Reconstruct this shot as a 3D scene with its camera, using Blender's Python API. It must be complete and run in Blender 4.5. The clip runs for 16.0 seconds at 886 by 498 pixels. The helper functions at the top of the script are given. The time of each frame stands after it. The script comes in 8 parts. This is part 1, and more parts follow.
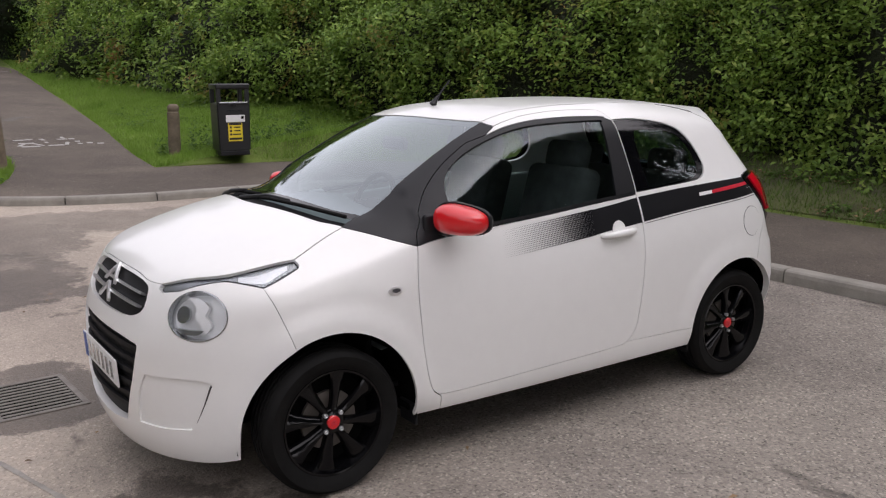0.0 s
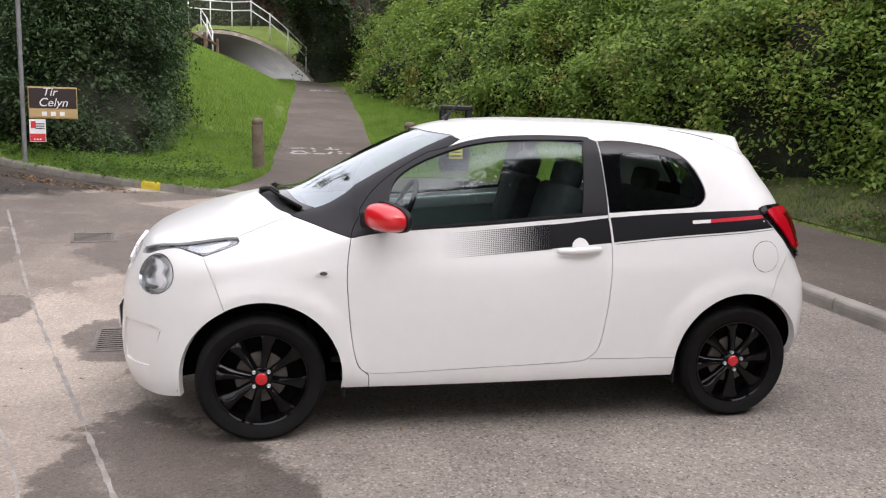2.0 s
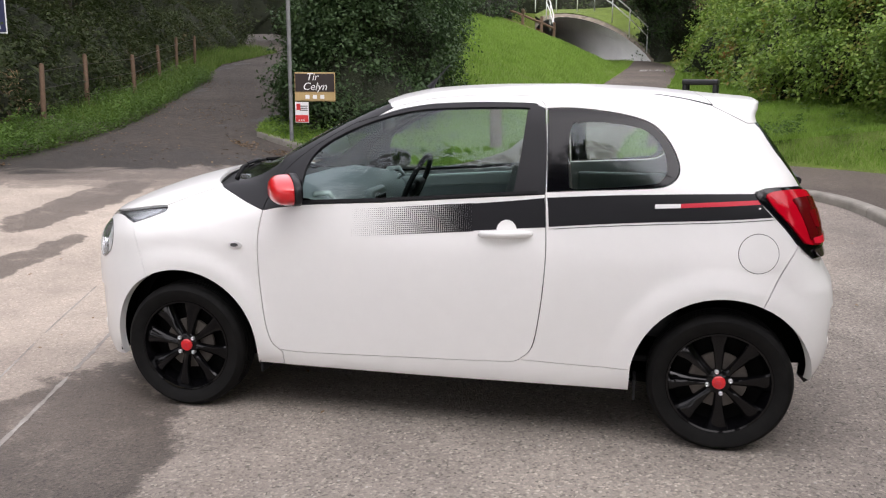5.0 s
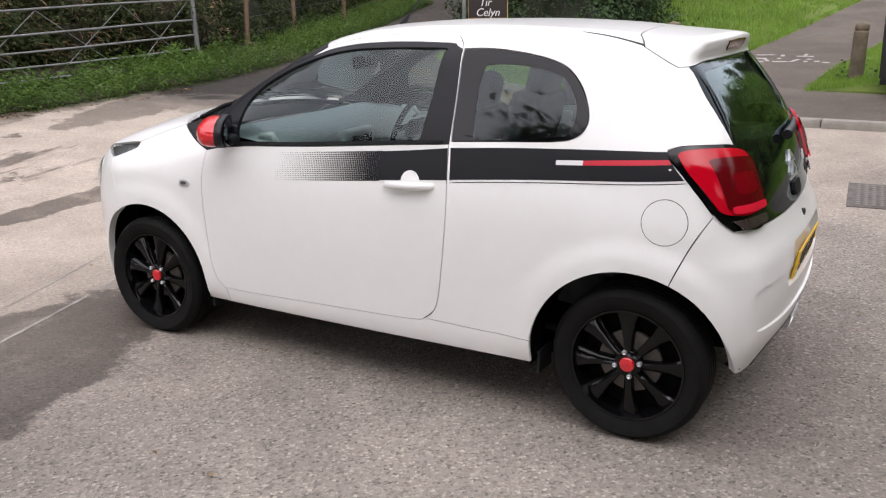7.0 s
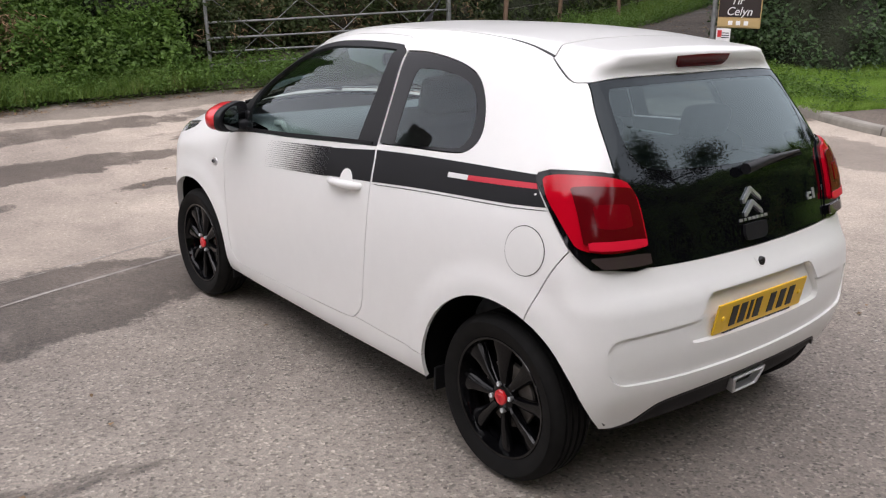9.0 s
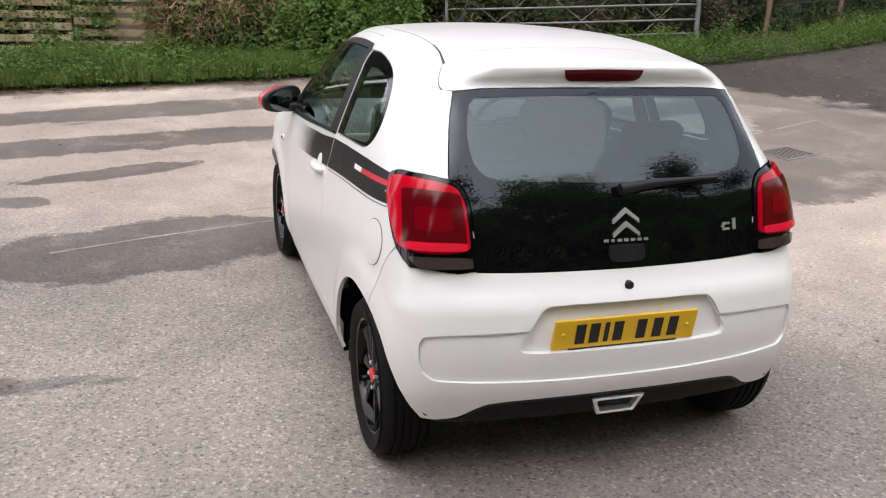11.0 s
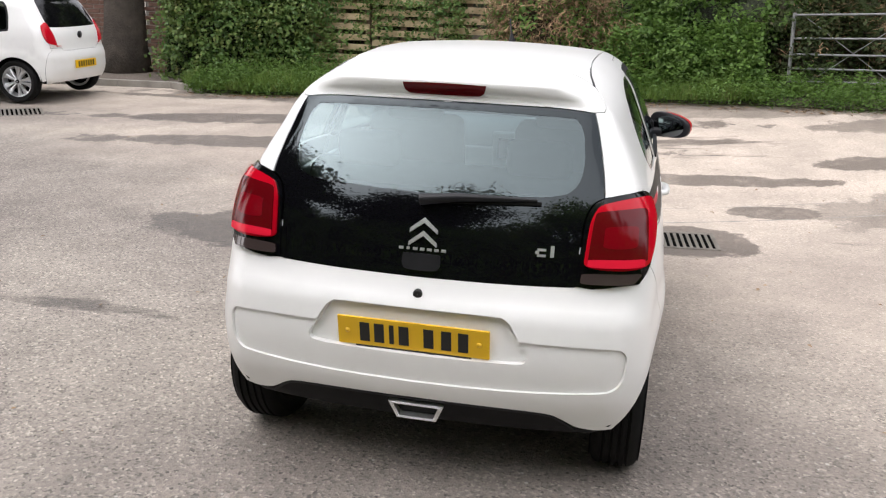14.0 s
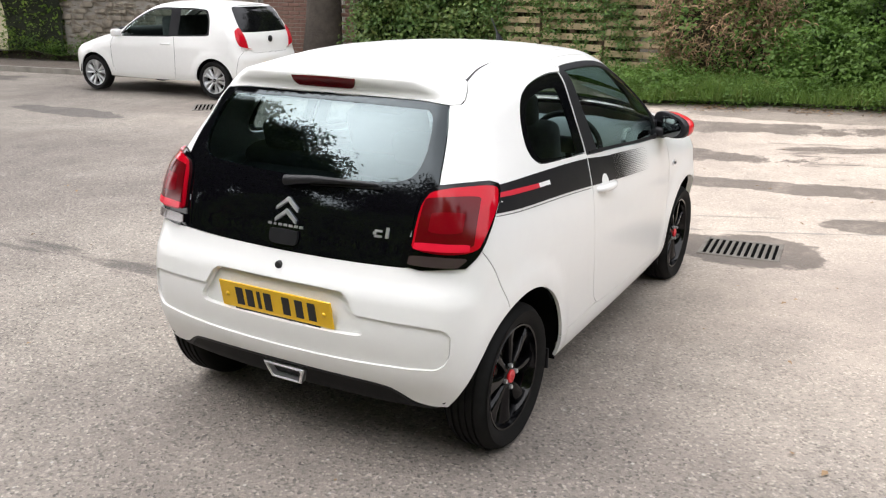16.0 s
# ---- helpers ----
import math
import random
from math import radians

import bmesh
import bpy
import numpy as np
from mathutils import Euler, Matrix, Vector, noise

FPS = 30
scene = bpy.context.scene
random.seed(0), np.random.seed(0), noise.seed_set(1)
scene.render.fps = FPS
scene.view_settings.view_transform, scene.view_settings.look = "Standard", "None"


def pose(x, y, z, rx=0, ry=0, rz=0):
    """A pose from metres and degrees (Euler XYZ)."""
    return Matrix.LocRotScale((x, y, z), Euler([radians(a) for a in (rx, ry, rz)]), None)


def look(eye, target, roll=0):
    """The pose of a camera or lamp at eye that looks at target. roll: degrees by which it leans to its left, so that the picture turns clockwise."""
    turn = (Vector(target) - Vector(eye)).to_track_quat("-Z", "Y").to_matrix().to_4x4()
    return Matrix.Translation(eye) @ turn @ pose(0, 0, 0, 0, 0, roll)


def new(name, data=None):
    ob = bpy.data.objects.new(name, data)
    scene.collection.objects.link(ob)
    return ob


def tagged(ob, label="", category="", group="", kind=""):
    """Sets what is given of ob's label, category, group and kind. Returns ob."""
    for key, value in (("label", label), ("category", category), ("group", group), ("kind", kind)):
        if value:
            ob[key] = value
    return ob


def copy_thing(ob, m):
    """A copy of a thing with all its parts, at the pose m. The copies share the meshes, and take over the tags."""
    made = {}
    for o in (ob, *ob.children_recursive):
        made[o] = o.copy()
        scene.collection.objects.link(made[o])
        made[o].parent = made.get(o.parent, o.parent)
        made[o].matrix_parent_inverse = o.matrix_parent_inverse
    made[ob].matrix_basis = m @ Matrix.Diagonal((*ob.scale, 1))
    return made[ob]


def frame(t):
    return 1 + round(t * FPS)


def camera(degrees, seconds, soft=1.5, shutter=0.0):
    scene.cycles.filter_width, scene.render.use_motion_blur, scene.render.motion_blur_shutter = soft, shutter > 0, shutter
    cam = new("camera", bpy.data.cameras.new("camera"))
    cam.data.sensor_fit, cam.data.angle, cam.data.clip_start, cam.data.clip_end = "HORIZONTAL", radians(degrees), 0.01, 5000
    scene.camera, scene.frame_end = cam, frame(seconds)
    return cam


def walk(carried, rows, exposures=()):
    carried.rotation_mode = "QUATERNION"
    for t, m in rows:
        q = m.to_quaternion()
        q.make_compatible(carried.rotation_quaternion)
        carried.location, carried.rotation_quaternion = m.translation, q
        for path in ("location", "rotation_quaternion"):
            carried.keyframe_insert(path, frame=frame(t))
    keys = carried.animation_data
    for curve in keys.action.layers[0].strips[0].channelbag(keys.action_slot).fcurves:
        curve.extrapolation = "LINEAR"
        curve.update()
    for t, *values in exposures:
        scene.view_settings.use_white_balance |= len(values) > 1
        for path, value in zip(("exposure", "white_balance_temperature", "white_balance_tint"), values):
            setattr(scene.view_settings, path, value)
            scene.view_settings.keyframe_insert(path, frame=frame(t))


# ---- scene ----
cam = camera(54.0, 16.0, soft=1.2)
PATH = [
    (0, (-2.579, -3.575, 1.571), (-1.475, -1.952, 1.186), -0.5),
    (0.5, (-2.283, -3.885, 1.537), (-1.365, -2.148, 1.164), 0.4),
    (1, (-1.955, -4.189, 1.532), (-1.199, -2.371, 1.182), 1.0),
    (1.5, (-1.583, -4.349, 1.524), (-0.966, -2.475, 1.198), 1.9),
    (2, (-1.215, -4.575, 1.519), (-0.782, -2.65, 1.194), 1.7),
    (2.5, (-0.825, -4.607, 1.481), (-0.561, -2.649, 1.169), 1.9),
    (3, (-0.434, -4.657, 1.457), (-0.344, -2.681, 1.162), 2.4),
    (5.5, (1.089, -4.111, 1.489), (0.555, -2.229, 1.076), -0.4),
    (6, (1.42, -3.964, 1.513), (0.756, -2.135, 1.048), -0.7),
    (6.5, (1.691, -3.753, 1.53), (0.921, -1.987, 0.995), -0.7),
    (7, (2.022, -3.565, 1.536), (1.072, -1.891, 0.993), -0.7),
    (7.5, (2.271, -3.314, 1.531), (1.186, -1.725, 0.987), 0.1),
    (8, (2.519, -3.064, 1.555), (1.313, -1.577, 0.978), 0.3),
    (8.5, (2.875, -2.85, 1.584), (1.512, -1.504, 1.01), 0.6),
    (9, (3.099, -2.564, 1.574), (1.608, -1.355, 1.012), 0.8),
    (11.5, (4.118, -1.069, 1.699), (2.268, -0.629, 1.079), 2.1),
    (12, (4.23, -0.708, 1.698), (2.351, -0.417, 1.078), 1.9),
    (12.5, (4.276, -0.381, 1.712), (2.376, -0.25, 1.102), 2.1),
    (13, (4.219, -0.039, 1.725), (2.307, -0.08, 1.138), 1.7),
    (13.5, (4.296, 0.342, 1.74), (2.399, 0.1, 1.153), 1.2),
    (14, (4.232, 0.654, 1.719), (2.364, 0.244, 1.134), 1.9),
    (14.5, (4.207, 0.989, 1.737), (2.371, 0.456, 1.149), 2.6),
    (15, (4.203, 1.352, 1.761), (2.425, 0.66, 1.161), 1.7),
    (15.5, (4.034, 1.629, 1.739), (2.307, 0.82, 1.137), 1.3),
    (16, (3.97, 1.99, 1.733), (2.298, 1.063, 1.146), 0.6),
]
walk(cam, [(t, look(eye, target, roll)) for t, eye, target, roll in PATH],
     exposures=[(t, stops, 6400, tint) for t, stops, tint in ((0, -0.15, 19), (0.5, -0.13, 19), (1.0, -0.08, 19), (1.6, 0.20, 19), (2.5, 0.40, 18), (5.5, 0.37, 18), (7.5, 0.36, 18), (9, 0.30, 18), (11.5, 0.66, 17), (14.5, 0.75, 14), (16, 0.88, 13))])


# ---- sky and sun: a bright overcast day ----
world = bpy.data.worlds.new("sky")
scene.world = world
world.use_nodes = True
wn, wl = world.node_tree.nodes, world.node_tree.links
sky = wn.new("ShaderNodeTexSky")
sky.sky_type, sky.sun_disc = "NISHITA", False
sky.sun_elevation, sky.sun_rotation = radians(50), radians(146)
sky.air_density, sky.dust_density, sky.ozone_density = 1.0, 6.0, 1.0
pale = wn.new("ShaderNodeHueSaturation")
pale.inputs["Saturation"].default_value = 0.18
wl.new(sky.outputs[0], pale.inputs["Color"])
even = wn.new("ShaderNodeGamma")
even.inputs["Gamma"].default_value = 0.45
wl.new(pale.outputs[0], even.inputs["Color"])
wl.new(even.outputs[0], wn["Background"].inputs["Color"])
wn["Background"].inputs["Strength"].default_value = 0.76
sun = new("sun", bpy.data.lights.new("sun", "SUN"))
sun.data.energy, sun.data.angle, sun.data.color = 0.9, radians(120), (1.0, 0.96, 0.90)
sun.matrix_world = look((6, -9, 13), (0, 0, 0))


# ---- materials ----
def material(name):
    m = bpy.data.materials.new(name)
    m.use_nodes = True
    return m, m.node_tree.nodes, m.node_tree.links, m.node_tree.nodes["Principled BSDF"]


def setv(b, **kw):
    for k, v in kw.items():
        key = {"rough": "Roughness", "metal": "Metallic", "coat": "Coat Weight", "spec": "Specular IOR Level", "sheen": "Sheen Weight",
               "trans": "Transmission Weight", "sss": "Subsurface Weight"}[k]
        b.inputs[key].default_value = v


def ramp(nodes, stops):
    r = nodes.new("ShaderNodeValToRGB")
    e = r.color_ramp.elements
    while len(e) < len(stops):
        e.new(0.5)
    for el, (p, c) in zip(e, stops):
        el.position, el.color = p, (*c, 1) if len(c) == 3 else c
    return r


def noise_node(nodes, links, scale, detail=4, rough=0.55, coords=None, dist=0.0):
    n = nodes.new("ShaderNodeTexNoise")
    n.inputs["Scale"].default_value, n.inputs["Detail"].default_value = scale, detail
    n.inputs["Roughness"].default_value, n.inputs["Distortion"].default_value = rough, dist
    if coords:
        links.new(coords, n.inputs["Vector"])
    return n


def mixc(nodes, links, a, b, f, mode="MIX"):
    m = nodes.new("ShaderNodeMix")
    m.data_type, m.blend_type = "RGBA", mode
    for sock, v in ((m.inputs[0], f), (m.inputs[6], a), (m.inputs[7], b)):
        if isinstance(v, bpy.types.NodeSocket):
            links.new(v, sock)
        else:
            sock.default_value = v if not isinstance(v, tuple) or len(v) == 4 else (*v, 1)
    return m.outputs[2]


def bump(nodes, links, height, strength, distance, normal_to):
    b = nodes.new("ShaderNodeBump")
    b.inputs["Strength"].default_value, b.inputs["Distance"].default_value = strength, distance
    links.new(height, b.inputs["Height"])
    links.new(b.outputs[0], normal_to.inputs["Normal"])
    return b


def rough_stuff(name, low, high, scale=6.0, rough=0.8, fine=90.0, strength=0.3, dist=0.004, metal=0.0, coat=0.0, spec=0.5):
    """A surface whose colour wanders between two tones, with a fine grain and relief."""
    m, n, l, b = material(name)
    co = n.new("ShaderNodeTexCoord").outputs["Object"]
    a = noise_node(n, l, scale, 6, 0.6, co)
    f = noise_node(n, l, fine, 3, 0.6, co)
    r = ramp(n, [(0.3, low), (0.7, high)])
    l.new(a.outputs[0], r.inputs[0])
    c = mixc(n, l, r.outputs[0], mixc(n, l, (0.25, 0.25, 0.25), (0.9, 0.9, 0.9), f.outputs[0]), 0.35, "OVERLAY")
    l.new(c, b.inputs["Base Color"])
    setv(b, rough=rough, metal=metal, coat=coat, spec=spec)
    bump(n, l, f.outputs[0], strength, dist, b)
    return m


def plain(name, colour, rough=0.5, metal=0.0, coat=0.0, wear=0.06, scale=14.0, spec=0.5):
    """Paint, plastic, rubber or metal with a faint unevenness of colour and gloss."""
    m, n, l, b = material(name)
    co = n.new("ShaderNodeTexCoord").outputs["Object"]
    a = noise_node(n, l, scale, 5, 0.6, co)
    hi = tuple(min(1, c * (1 + wear)) for c in colour)
    lo = tuple(c * (1 - wear) for c in colour)
    l.new(mixc(n, l, lo, hi, a.outputs[0]), b.inputs["Base Color"])
    mr = n.new("ShaderNodeMapRange")
    mr.inputs[3].default_value, mr.inputs[4].default_value = rough * 0.85, min(1, rough * 1.15)
    l.new(a.outputs[0], mr.inputs[0])
    l.new(mr.outputs[0], b.inputs["Roughness"])
    setv(b, metal=metal, coat=coat, spec=spec)
    return m


def glass(name, tint, ior=1.5, sheen=(0.90, 0.97, 1.0), solid=False):
    """Glass with a clear, tinted body, or a solid black one behind its gloss."""
    m, n, l, b = material(name)
    n.remove(b)
    lw, gl, mx = n.new("ShaderNodeLayerWeight"), n.new("ShaderNodeBsdfGlossy"), n.new("ShaderNodeMixShader")
    tr = n.new("ShaderNodeBsdfDiffuse" if solid else "ShaderNodeBsdfTransparent")
    gl.inputs["Color"].default_value = (*sheen, 1)
    lw.inputs["Blend"].default_value, tr.inputs[0].default_value, gl.inputs["Roughness"].default_value = 0.5, (*tint, 1), 0.0
    steep, fr = n.new("ShaderNodeMath"), n.new("ShaderNodeMapRange")
    steep.operation, steep.inputs[1].default_value = "POWER", 4.0
    fr.inputs[3].default_value, fr.inputs[4].default_value = ((ior - 1) / (ior + 1)) ** 2, 1.0
    l.new(lw.outputs["Facing"], steep.inputs[0]), l.new(steep.outputs[0], fr.inputs[0])
    l.new(fr.outputs[0], mx.inputs[0]), l.new(tr.outputs[0], mx.inputs[1]), l.new(gl.outputs[0], mx.inputs[2])
    l.new(mx.outputs[0], n["Material Output"].inputs[0])
    return m


WHITE = plain("white_paint", (0.815, 0.815, 0.797), 0.30, coat=0.5, wear=0.025)
RED = plain("red_paint", (0.70, 0.012, 0.018), 0.3, coat=1.0)
SATIN = plain("satin_black_trim", (0.012, 0.012, 0.014), 0.45, spec=0.3)
GLOSS = plain("gloss_black", (0.003, 0.003, 0.004), 0.05, spec=0.35)
PLASTIC = rough_stuff("black_plastic", (0.007, 0.007, 0.008), (0.014, 0.014, 0.015), 9, 0.6, 400, 0.2, 0.001, spec=0.2)
# matt near-black: dark parts, and added sheets that stand for inner shade
DARK = plain("matt_black_and_shade", (0.006, 0.006, 0.006), 0.9, spec=0.0)
WHEEL_BLACK = plain("gloss_black_wheel", (0.003, 0.003, 0.0035), 0.06, spec=0.30)
DECAL = plain("black_decal", (0.010, 0.010, 0.012), 0.4, spec=0.25)
DECAL_RED = plain("red_decal", (0.55, 0.02, 0.04), 0.4)
DECAL_WHITE = plain("white_decal", (0.8, 0.8, 0.8), 0.4)
CHROME = plain("chrome", (0.86, 0.86, 0.87), 0.30, metal=0.85)
SILVER = plain("silver_paint", (0.55, 0.56, 0.57), 0.3, metal=0.8)
RUBBER = rough_stuff("tyre_rubber", (0.005, 0.005, 0.005), (0.009, 0.0088, 0.0085), 20, 0.7, 250, 0.35, 0.001, spec=0.15)
LENS_RED = plain("red_lens", (0.48, 0.003, 0.014), 0.08, coat=0.1, spec=0.3)
LENS_DARK = plain("dark_red_lens", (0.10, 0.002, 0.004), 0.12, spec=0.35)
LENS_MID = plain("middle_red_lens", (0.17, 0.002, 0.006), 0.08, spec=0.25)
LENS_SMOKE = plain("smoked_lens", (0.05, 0.035, 0.035), 0.08, coat=1.0)
GLASS = glass("window_glass", (0.76, 0.86, 0.83), 1.58)
GLASS_FRONT = glass("windscreen_glass", (0.42, 0.48, 0.50), 3.4)
GLASS_DARK = glass("rear_glass", (0.25, 0.31, 0.32), 1.92, (0.68, 0.82, 0.85))
GLASS_BLACK = glass("black_tailgate_glass", (0.003, 0.003, 0.004), 1.55, (0.70, 0.80, 0.84), True)
GLASS_CLEAR = glass("lamp_glass", (0.92, 0.93, 0.94))
LAMP_GREY = plain("lamp_reflector", (0.95, 0.95, 0.95), 0.20, metal=0.08)
LAMP_SHADE = plain("lamp_shaded_metal", (0.30, 0.31, 0.32), 0.2, metal=0.7)
PLATE_Y = plain("yellow_plate", (0.80, 0.48, 0.01), 0.35, wear=0.03)
PLATE_W = plain("white_plate", (0.75, 0.75, 0.75), 0.35)
INK = plain("black_ink", (0.01, 0.01, 0.01), 0.5)
BLUE = plain("blue_print", (0.02, 0.08, 0.35), 0.4)
CLOTH = rough_stuff("seat_cloth", (0.03, 0.032, 0.034), (0.06, 0.062, 0.066), 12, 0.95, 500, 0.4, 0.002)
LENS_BRIGHT = plain("bright_red_lens", (0.72, 0.014, 0.04), 0.12, spec=0.3)
LAMP_DIM = plain("lamp_housing_grey", (0.60, 0.61, 0.62), 0.16, metal=0.85)
LAMP_EDGE = plain("lamp_edge_grey", (0.06, 0.06, 0.065), 0.25)
# mirror metal darkened: the dark cabin it reflects is put into the colour
MIRROR = plain("dark_reflection_mirror", (0.14, 0.145, 0.15), 0.04, metal=1.0)
CABIN_GREY = plain("grey_cabin_plastic", (0.30, 0.335, 0.335), 0.5)
CABIN_PALE = plain("pale_cabin_plastic", (0.50, 0.55, 0.54), 0.5)


# ---- materials of the place ----
def leaf_material(name, tones, rough=0.45, trans=0.35, autumn=None, patch=0.7):
    """Leaves: every leaf takes its own tone, a little light comes through."""
    m, n, l, b = material(name)
    geo = n.new("ShaderNodeNewGeometry")
    r = ramp(n, [(i / (len(tones) - 1), c) for i, c in enumerate(tones)])
    co = n.new("ShaderNodeTexCoord").outputs["Object"]
    clump = noise_node(n, l, 2.6, 4, 0.6, co)
    spread_ = n.new("ShaderNodeMapRange")
    spread_.inputs[1].default_value, spread_.inputs[2].default_value = 0.32, 0.68
    l.new(clump.outputs[0], spread_.inputs[0])
    tone = n.new("ShaderNodeMix")
    tone.inputs[0].default_value = 0.55
    l.new(geo.outputs["Random Per Island"], tone.inputs[2]), l.new(spread_.outputs[0], tone.inputs[3])
    l.new(tone.outputs[0], r.inputs[0])
    big = noise_node(n, l, patch, 3, 0.5, co)
    c = mixc(n, l, r.outputs[0], mixc(n, l, (0.30, 0.30, 0.30), (0.72, 0.72, 0.66), big.outputs[0]), 0.7, "OVERLAY")
    if autumn:
        turn = noise_node(n, l, 0.55, 5, 0.65, co, 0.5)
        few = ramp(n, [(0.58, (0, 0, 0)), (0.70, (1, 1, 1))])
        l.new(turn.outputs[0], few.inputs[0])
        pick = ramp(n, [(0.45, (0, 0, 0)), (0.5, (1, 1, 1))])
        l.new(geo.outputs["Random Per Island"], pick.inputs[0])
        both = n.new("ShaderNodeMath")
        both.operation = "MULTIPLY"
        l.new(few.outputs[0], both.inputs[0]), l.new(pick.outputs[0], both.inputs[1])
        c = mixc(n, l, c, autumn, both.outputs[0])
    l.new(c, b.inputs["Base Color"])
    setv(b, rough=rough, spec=0.25)
    tr, mx = n.new("ShaderNodeBsdfTranslucent"), n.new("ShaderNodeMixShader")
    l.new(c, tr.inputs[0])
    mx.inputs[0].default_value = trans
    l.new(b.outputs[0], mx.inputs[1]), l.new(tr.outputs[0], mx.inputs[2])
    l.new(mx.outputs[0], n["Material Output"].inputs[0])
    return m


LEAF_HEDGE = leaf_material("hedge_leaf", [(0.06, 0.105, 0.022), (0.115, 0.20, 0.035), (0.175, 0.28, 0.050), (0.25, 0.35, 0.070), (0.35, 0.41, 0.10)], autumn=(0.34, 0.17, 0.065))
LEAF_DARK = leaf_material("dark_leaf", [(0.020, 0.042, 0.015), (0.034, 0.066, 0.024), (0.055, 0.098, 0.036), (0.085, 0.125, 0.045)], 0.5, 0.25)
# tones lowered to put the wood's deep shade into the leaf colour
LEAF_WOOD = leaf_material("woodland_shade_leaf", [(0.018, 0.026, 0.009), (0.034, 0.052, 0.016), (0.056, 0.076, 0.026), (0.066, 0.050, 0.027)], 0.6, 0.3, autumn=(0.13, 0.085, 0.05))
LEAF_WEED = leaf_material("weed_leaf", [(0.045, 0.090, 0.018), (0.075, 0.145, 0.028), (0.115, 0.195, 0.040), (0.060, 0.115, 0.026)], 0.5, 0.4)
LEAF_BROWN = leaf_material("dead_bramble", [(0.20, 0.125, 0.070), (0.33, 0.22, 0.13), (0.12, 0.08, 0.045), (0.25, 0.17, 0.10)], 0.8, 0.15)
LEAF_PURPLE = leaf_material("purple_leaf", [(0.06, 0.024, 0.032), (0.12, 0.045, 0.055), (0.085, 0.035, 0.04)], 0.5, 0.25)
LEAF_IVY = leaf_material("ivy_leaf", [(0.04, 0.085, 0.024), (0.08, 0.15, 0.04), (0.14, 0.20, 0.055), (0.21, 0.21, 0.08)], 0.4, 0.25)
GRASS = leaf_material("grass_blade", [(0.13, 0.235, 0.030), (0.185, 0.315, 0.048), (0.24, 0.36, 0.080), (0.15, 0.26, 0.038)], 0.55, 0.4, patch=2.2)
GRASS_LONG = leaf_material("long_grass_blade", [(0.055, 0.100, 0.020), (0.095, 0.165, 0.032), (0.14, 0.215, 0.048), (0.21, 0.195, 0.095)], 0.55, 0.4)
TURF = rough_stuff("turf", (0.085, 0.125, 0.018), (0.155, 0.215, 0.035), 2.2, 0.95, 60, 0.8, 0.03)
SOIL = rough_stuff("leaf_litter", (0.028, 0.024, 0.014), (0.06, 0.05, 0.03), 3.0, 0.95, 40, 0.8, 0.02)
# near-black: the shade deep between the leaves, put into the colour
CORE = rough_stuff("inner_leaf_shade", (0.008, 0.011, 0.004), (0.020, 0.026, 0.010), 3.0, 0.95, 25, 1.0, 0.05)
BARK = rough_stuff("bark", (0.035, 0.028, 0.022), (0.085, 0.07, 0.055), 5.0, 0.9, 30, 1.0, 0.03)
POST_WOOD = rough_stuff("weathered_post_wood", (0.085, 0.066, 0.045), (0.19, 0.15, 0.105), 6.0, 0.85, 60, 0.5, 0.006)
STAKE_WOOD = rough_stuff("brown_stake_wood", (0.09, 0.055, 0.035), (0.17, 0.11, 0.07), 6.0, 0.85, 60, 0.5, 0.006)
PALLET_WOOD = rough_stuff("pallet_wood", (0.34, 0.25, 0.15), (0.60, 0.48, 0.31), 4.0, 0.85, 70, 0.5, 0.004)
GALV = rough_stuff("galvanised_steel", (0.13, 0.135, 0.135), (0.23, 0.235, 0.235), 8.0, 0.6, 120, 0.1, 0.001, metal=0.2, spec=0.3)
KERB = rough_stuff("kerb_concrete", (0.17, 0.158, 0.138), (0.31, 0.29, 0.255), 3.0, 0.9, 110, 0.4, 0.004)
YELLOW = rough_stuff("worn_yellow_paint", (0.42, 0.32, 0.02), (0.62, 0.48, 0.04), 9.0, 0.8, 90, 0.3, 0.002)
ROAD_WHITE = rough_stuff("worn_road_paint", (0.26, 0.25, 0.235), (0.46, 0.45, 0.43), 12.0, 0.8, 80, 0.4, 0.002)
IRON = rough_stuff("cast_iron", (0.07, 0.06, 0.052), (0.16, 0.145, 0.13), 9.0, 0.6, 120, 0.4, 0.003, metal=0.5)
GRATE = rough_stuff("worn_grate_iron", (0.12, 0.105, 0.09), (0.24, 0.22, 0.195), 9.0, 0.5, 120, 0.3, 0.002, metal=0.4)
JOINT = rough_stuff("pale_asphalt_joint", (0.20, 0.18, 0.16), (0.36, 0.34, 0.31), 5.0, 0.9, 60, 0.4, 0.003)
# thin brown growth, with the hedge's shade also put into its colour
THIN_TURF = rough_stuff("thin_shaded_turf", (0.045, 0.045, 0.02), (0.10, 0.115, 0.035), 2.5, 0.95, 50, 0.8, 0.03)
WHITE_STEEL = plain("white_rail_paint", (0.72, 0.72, 0.70), 0.4)
BIN_BLACK = plain("bin_black_plastic", (0.012, 0.013, 0.014), 0.35)
LABEL_Y = plain("yellow_label", (0.75, 0.60, 0.03), 0.45)
SIGN_BROWN = plain("dark_brown_sign", (0.022, 0.014, 0.012), 0.4)
SIGN_GOLD = plain("tan_sign_band", (0.42, 0.30, 0.13), 0.5)
SIGN_RED = plain("red_notice", (0.55, 0.03, 0.03), 0.5)
SIGN_NAVY = plain("navy_sign", (0.012, 0.016, 0.06), 0.45)
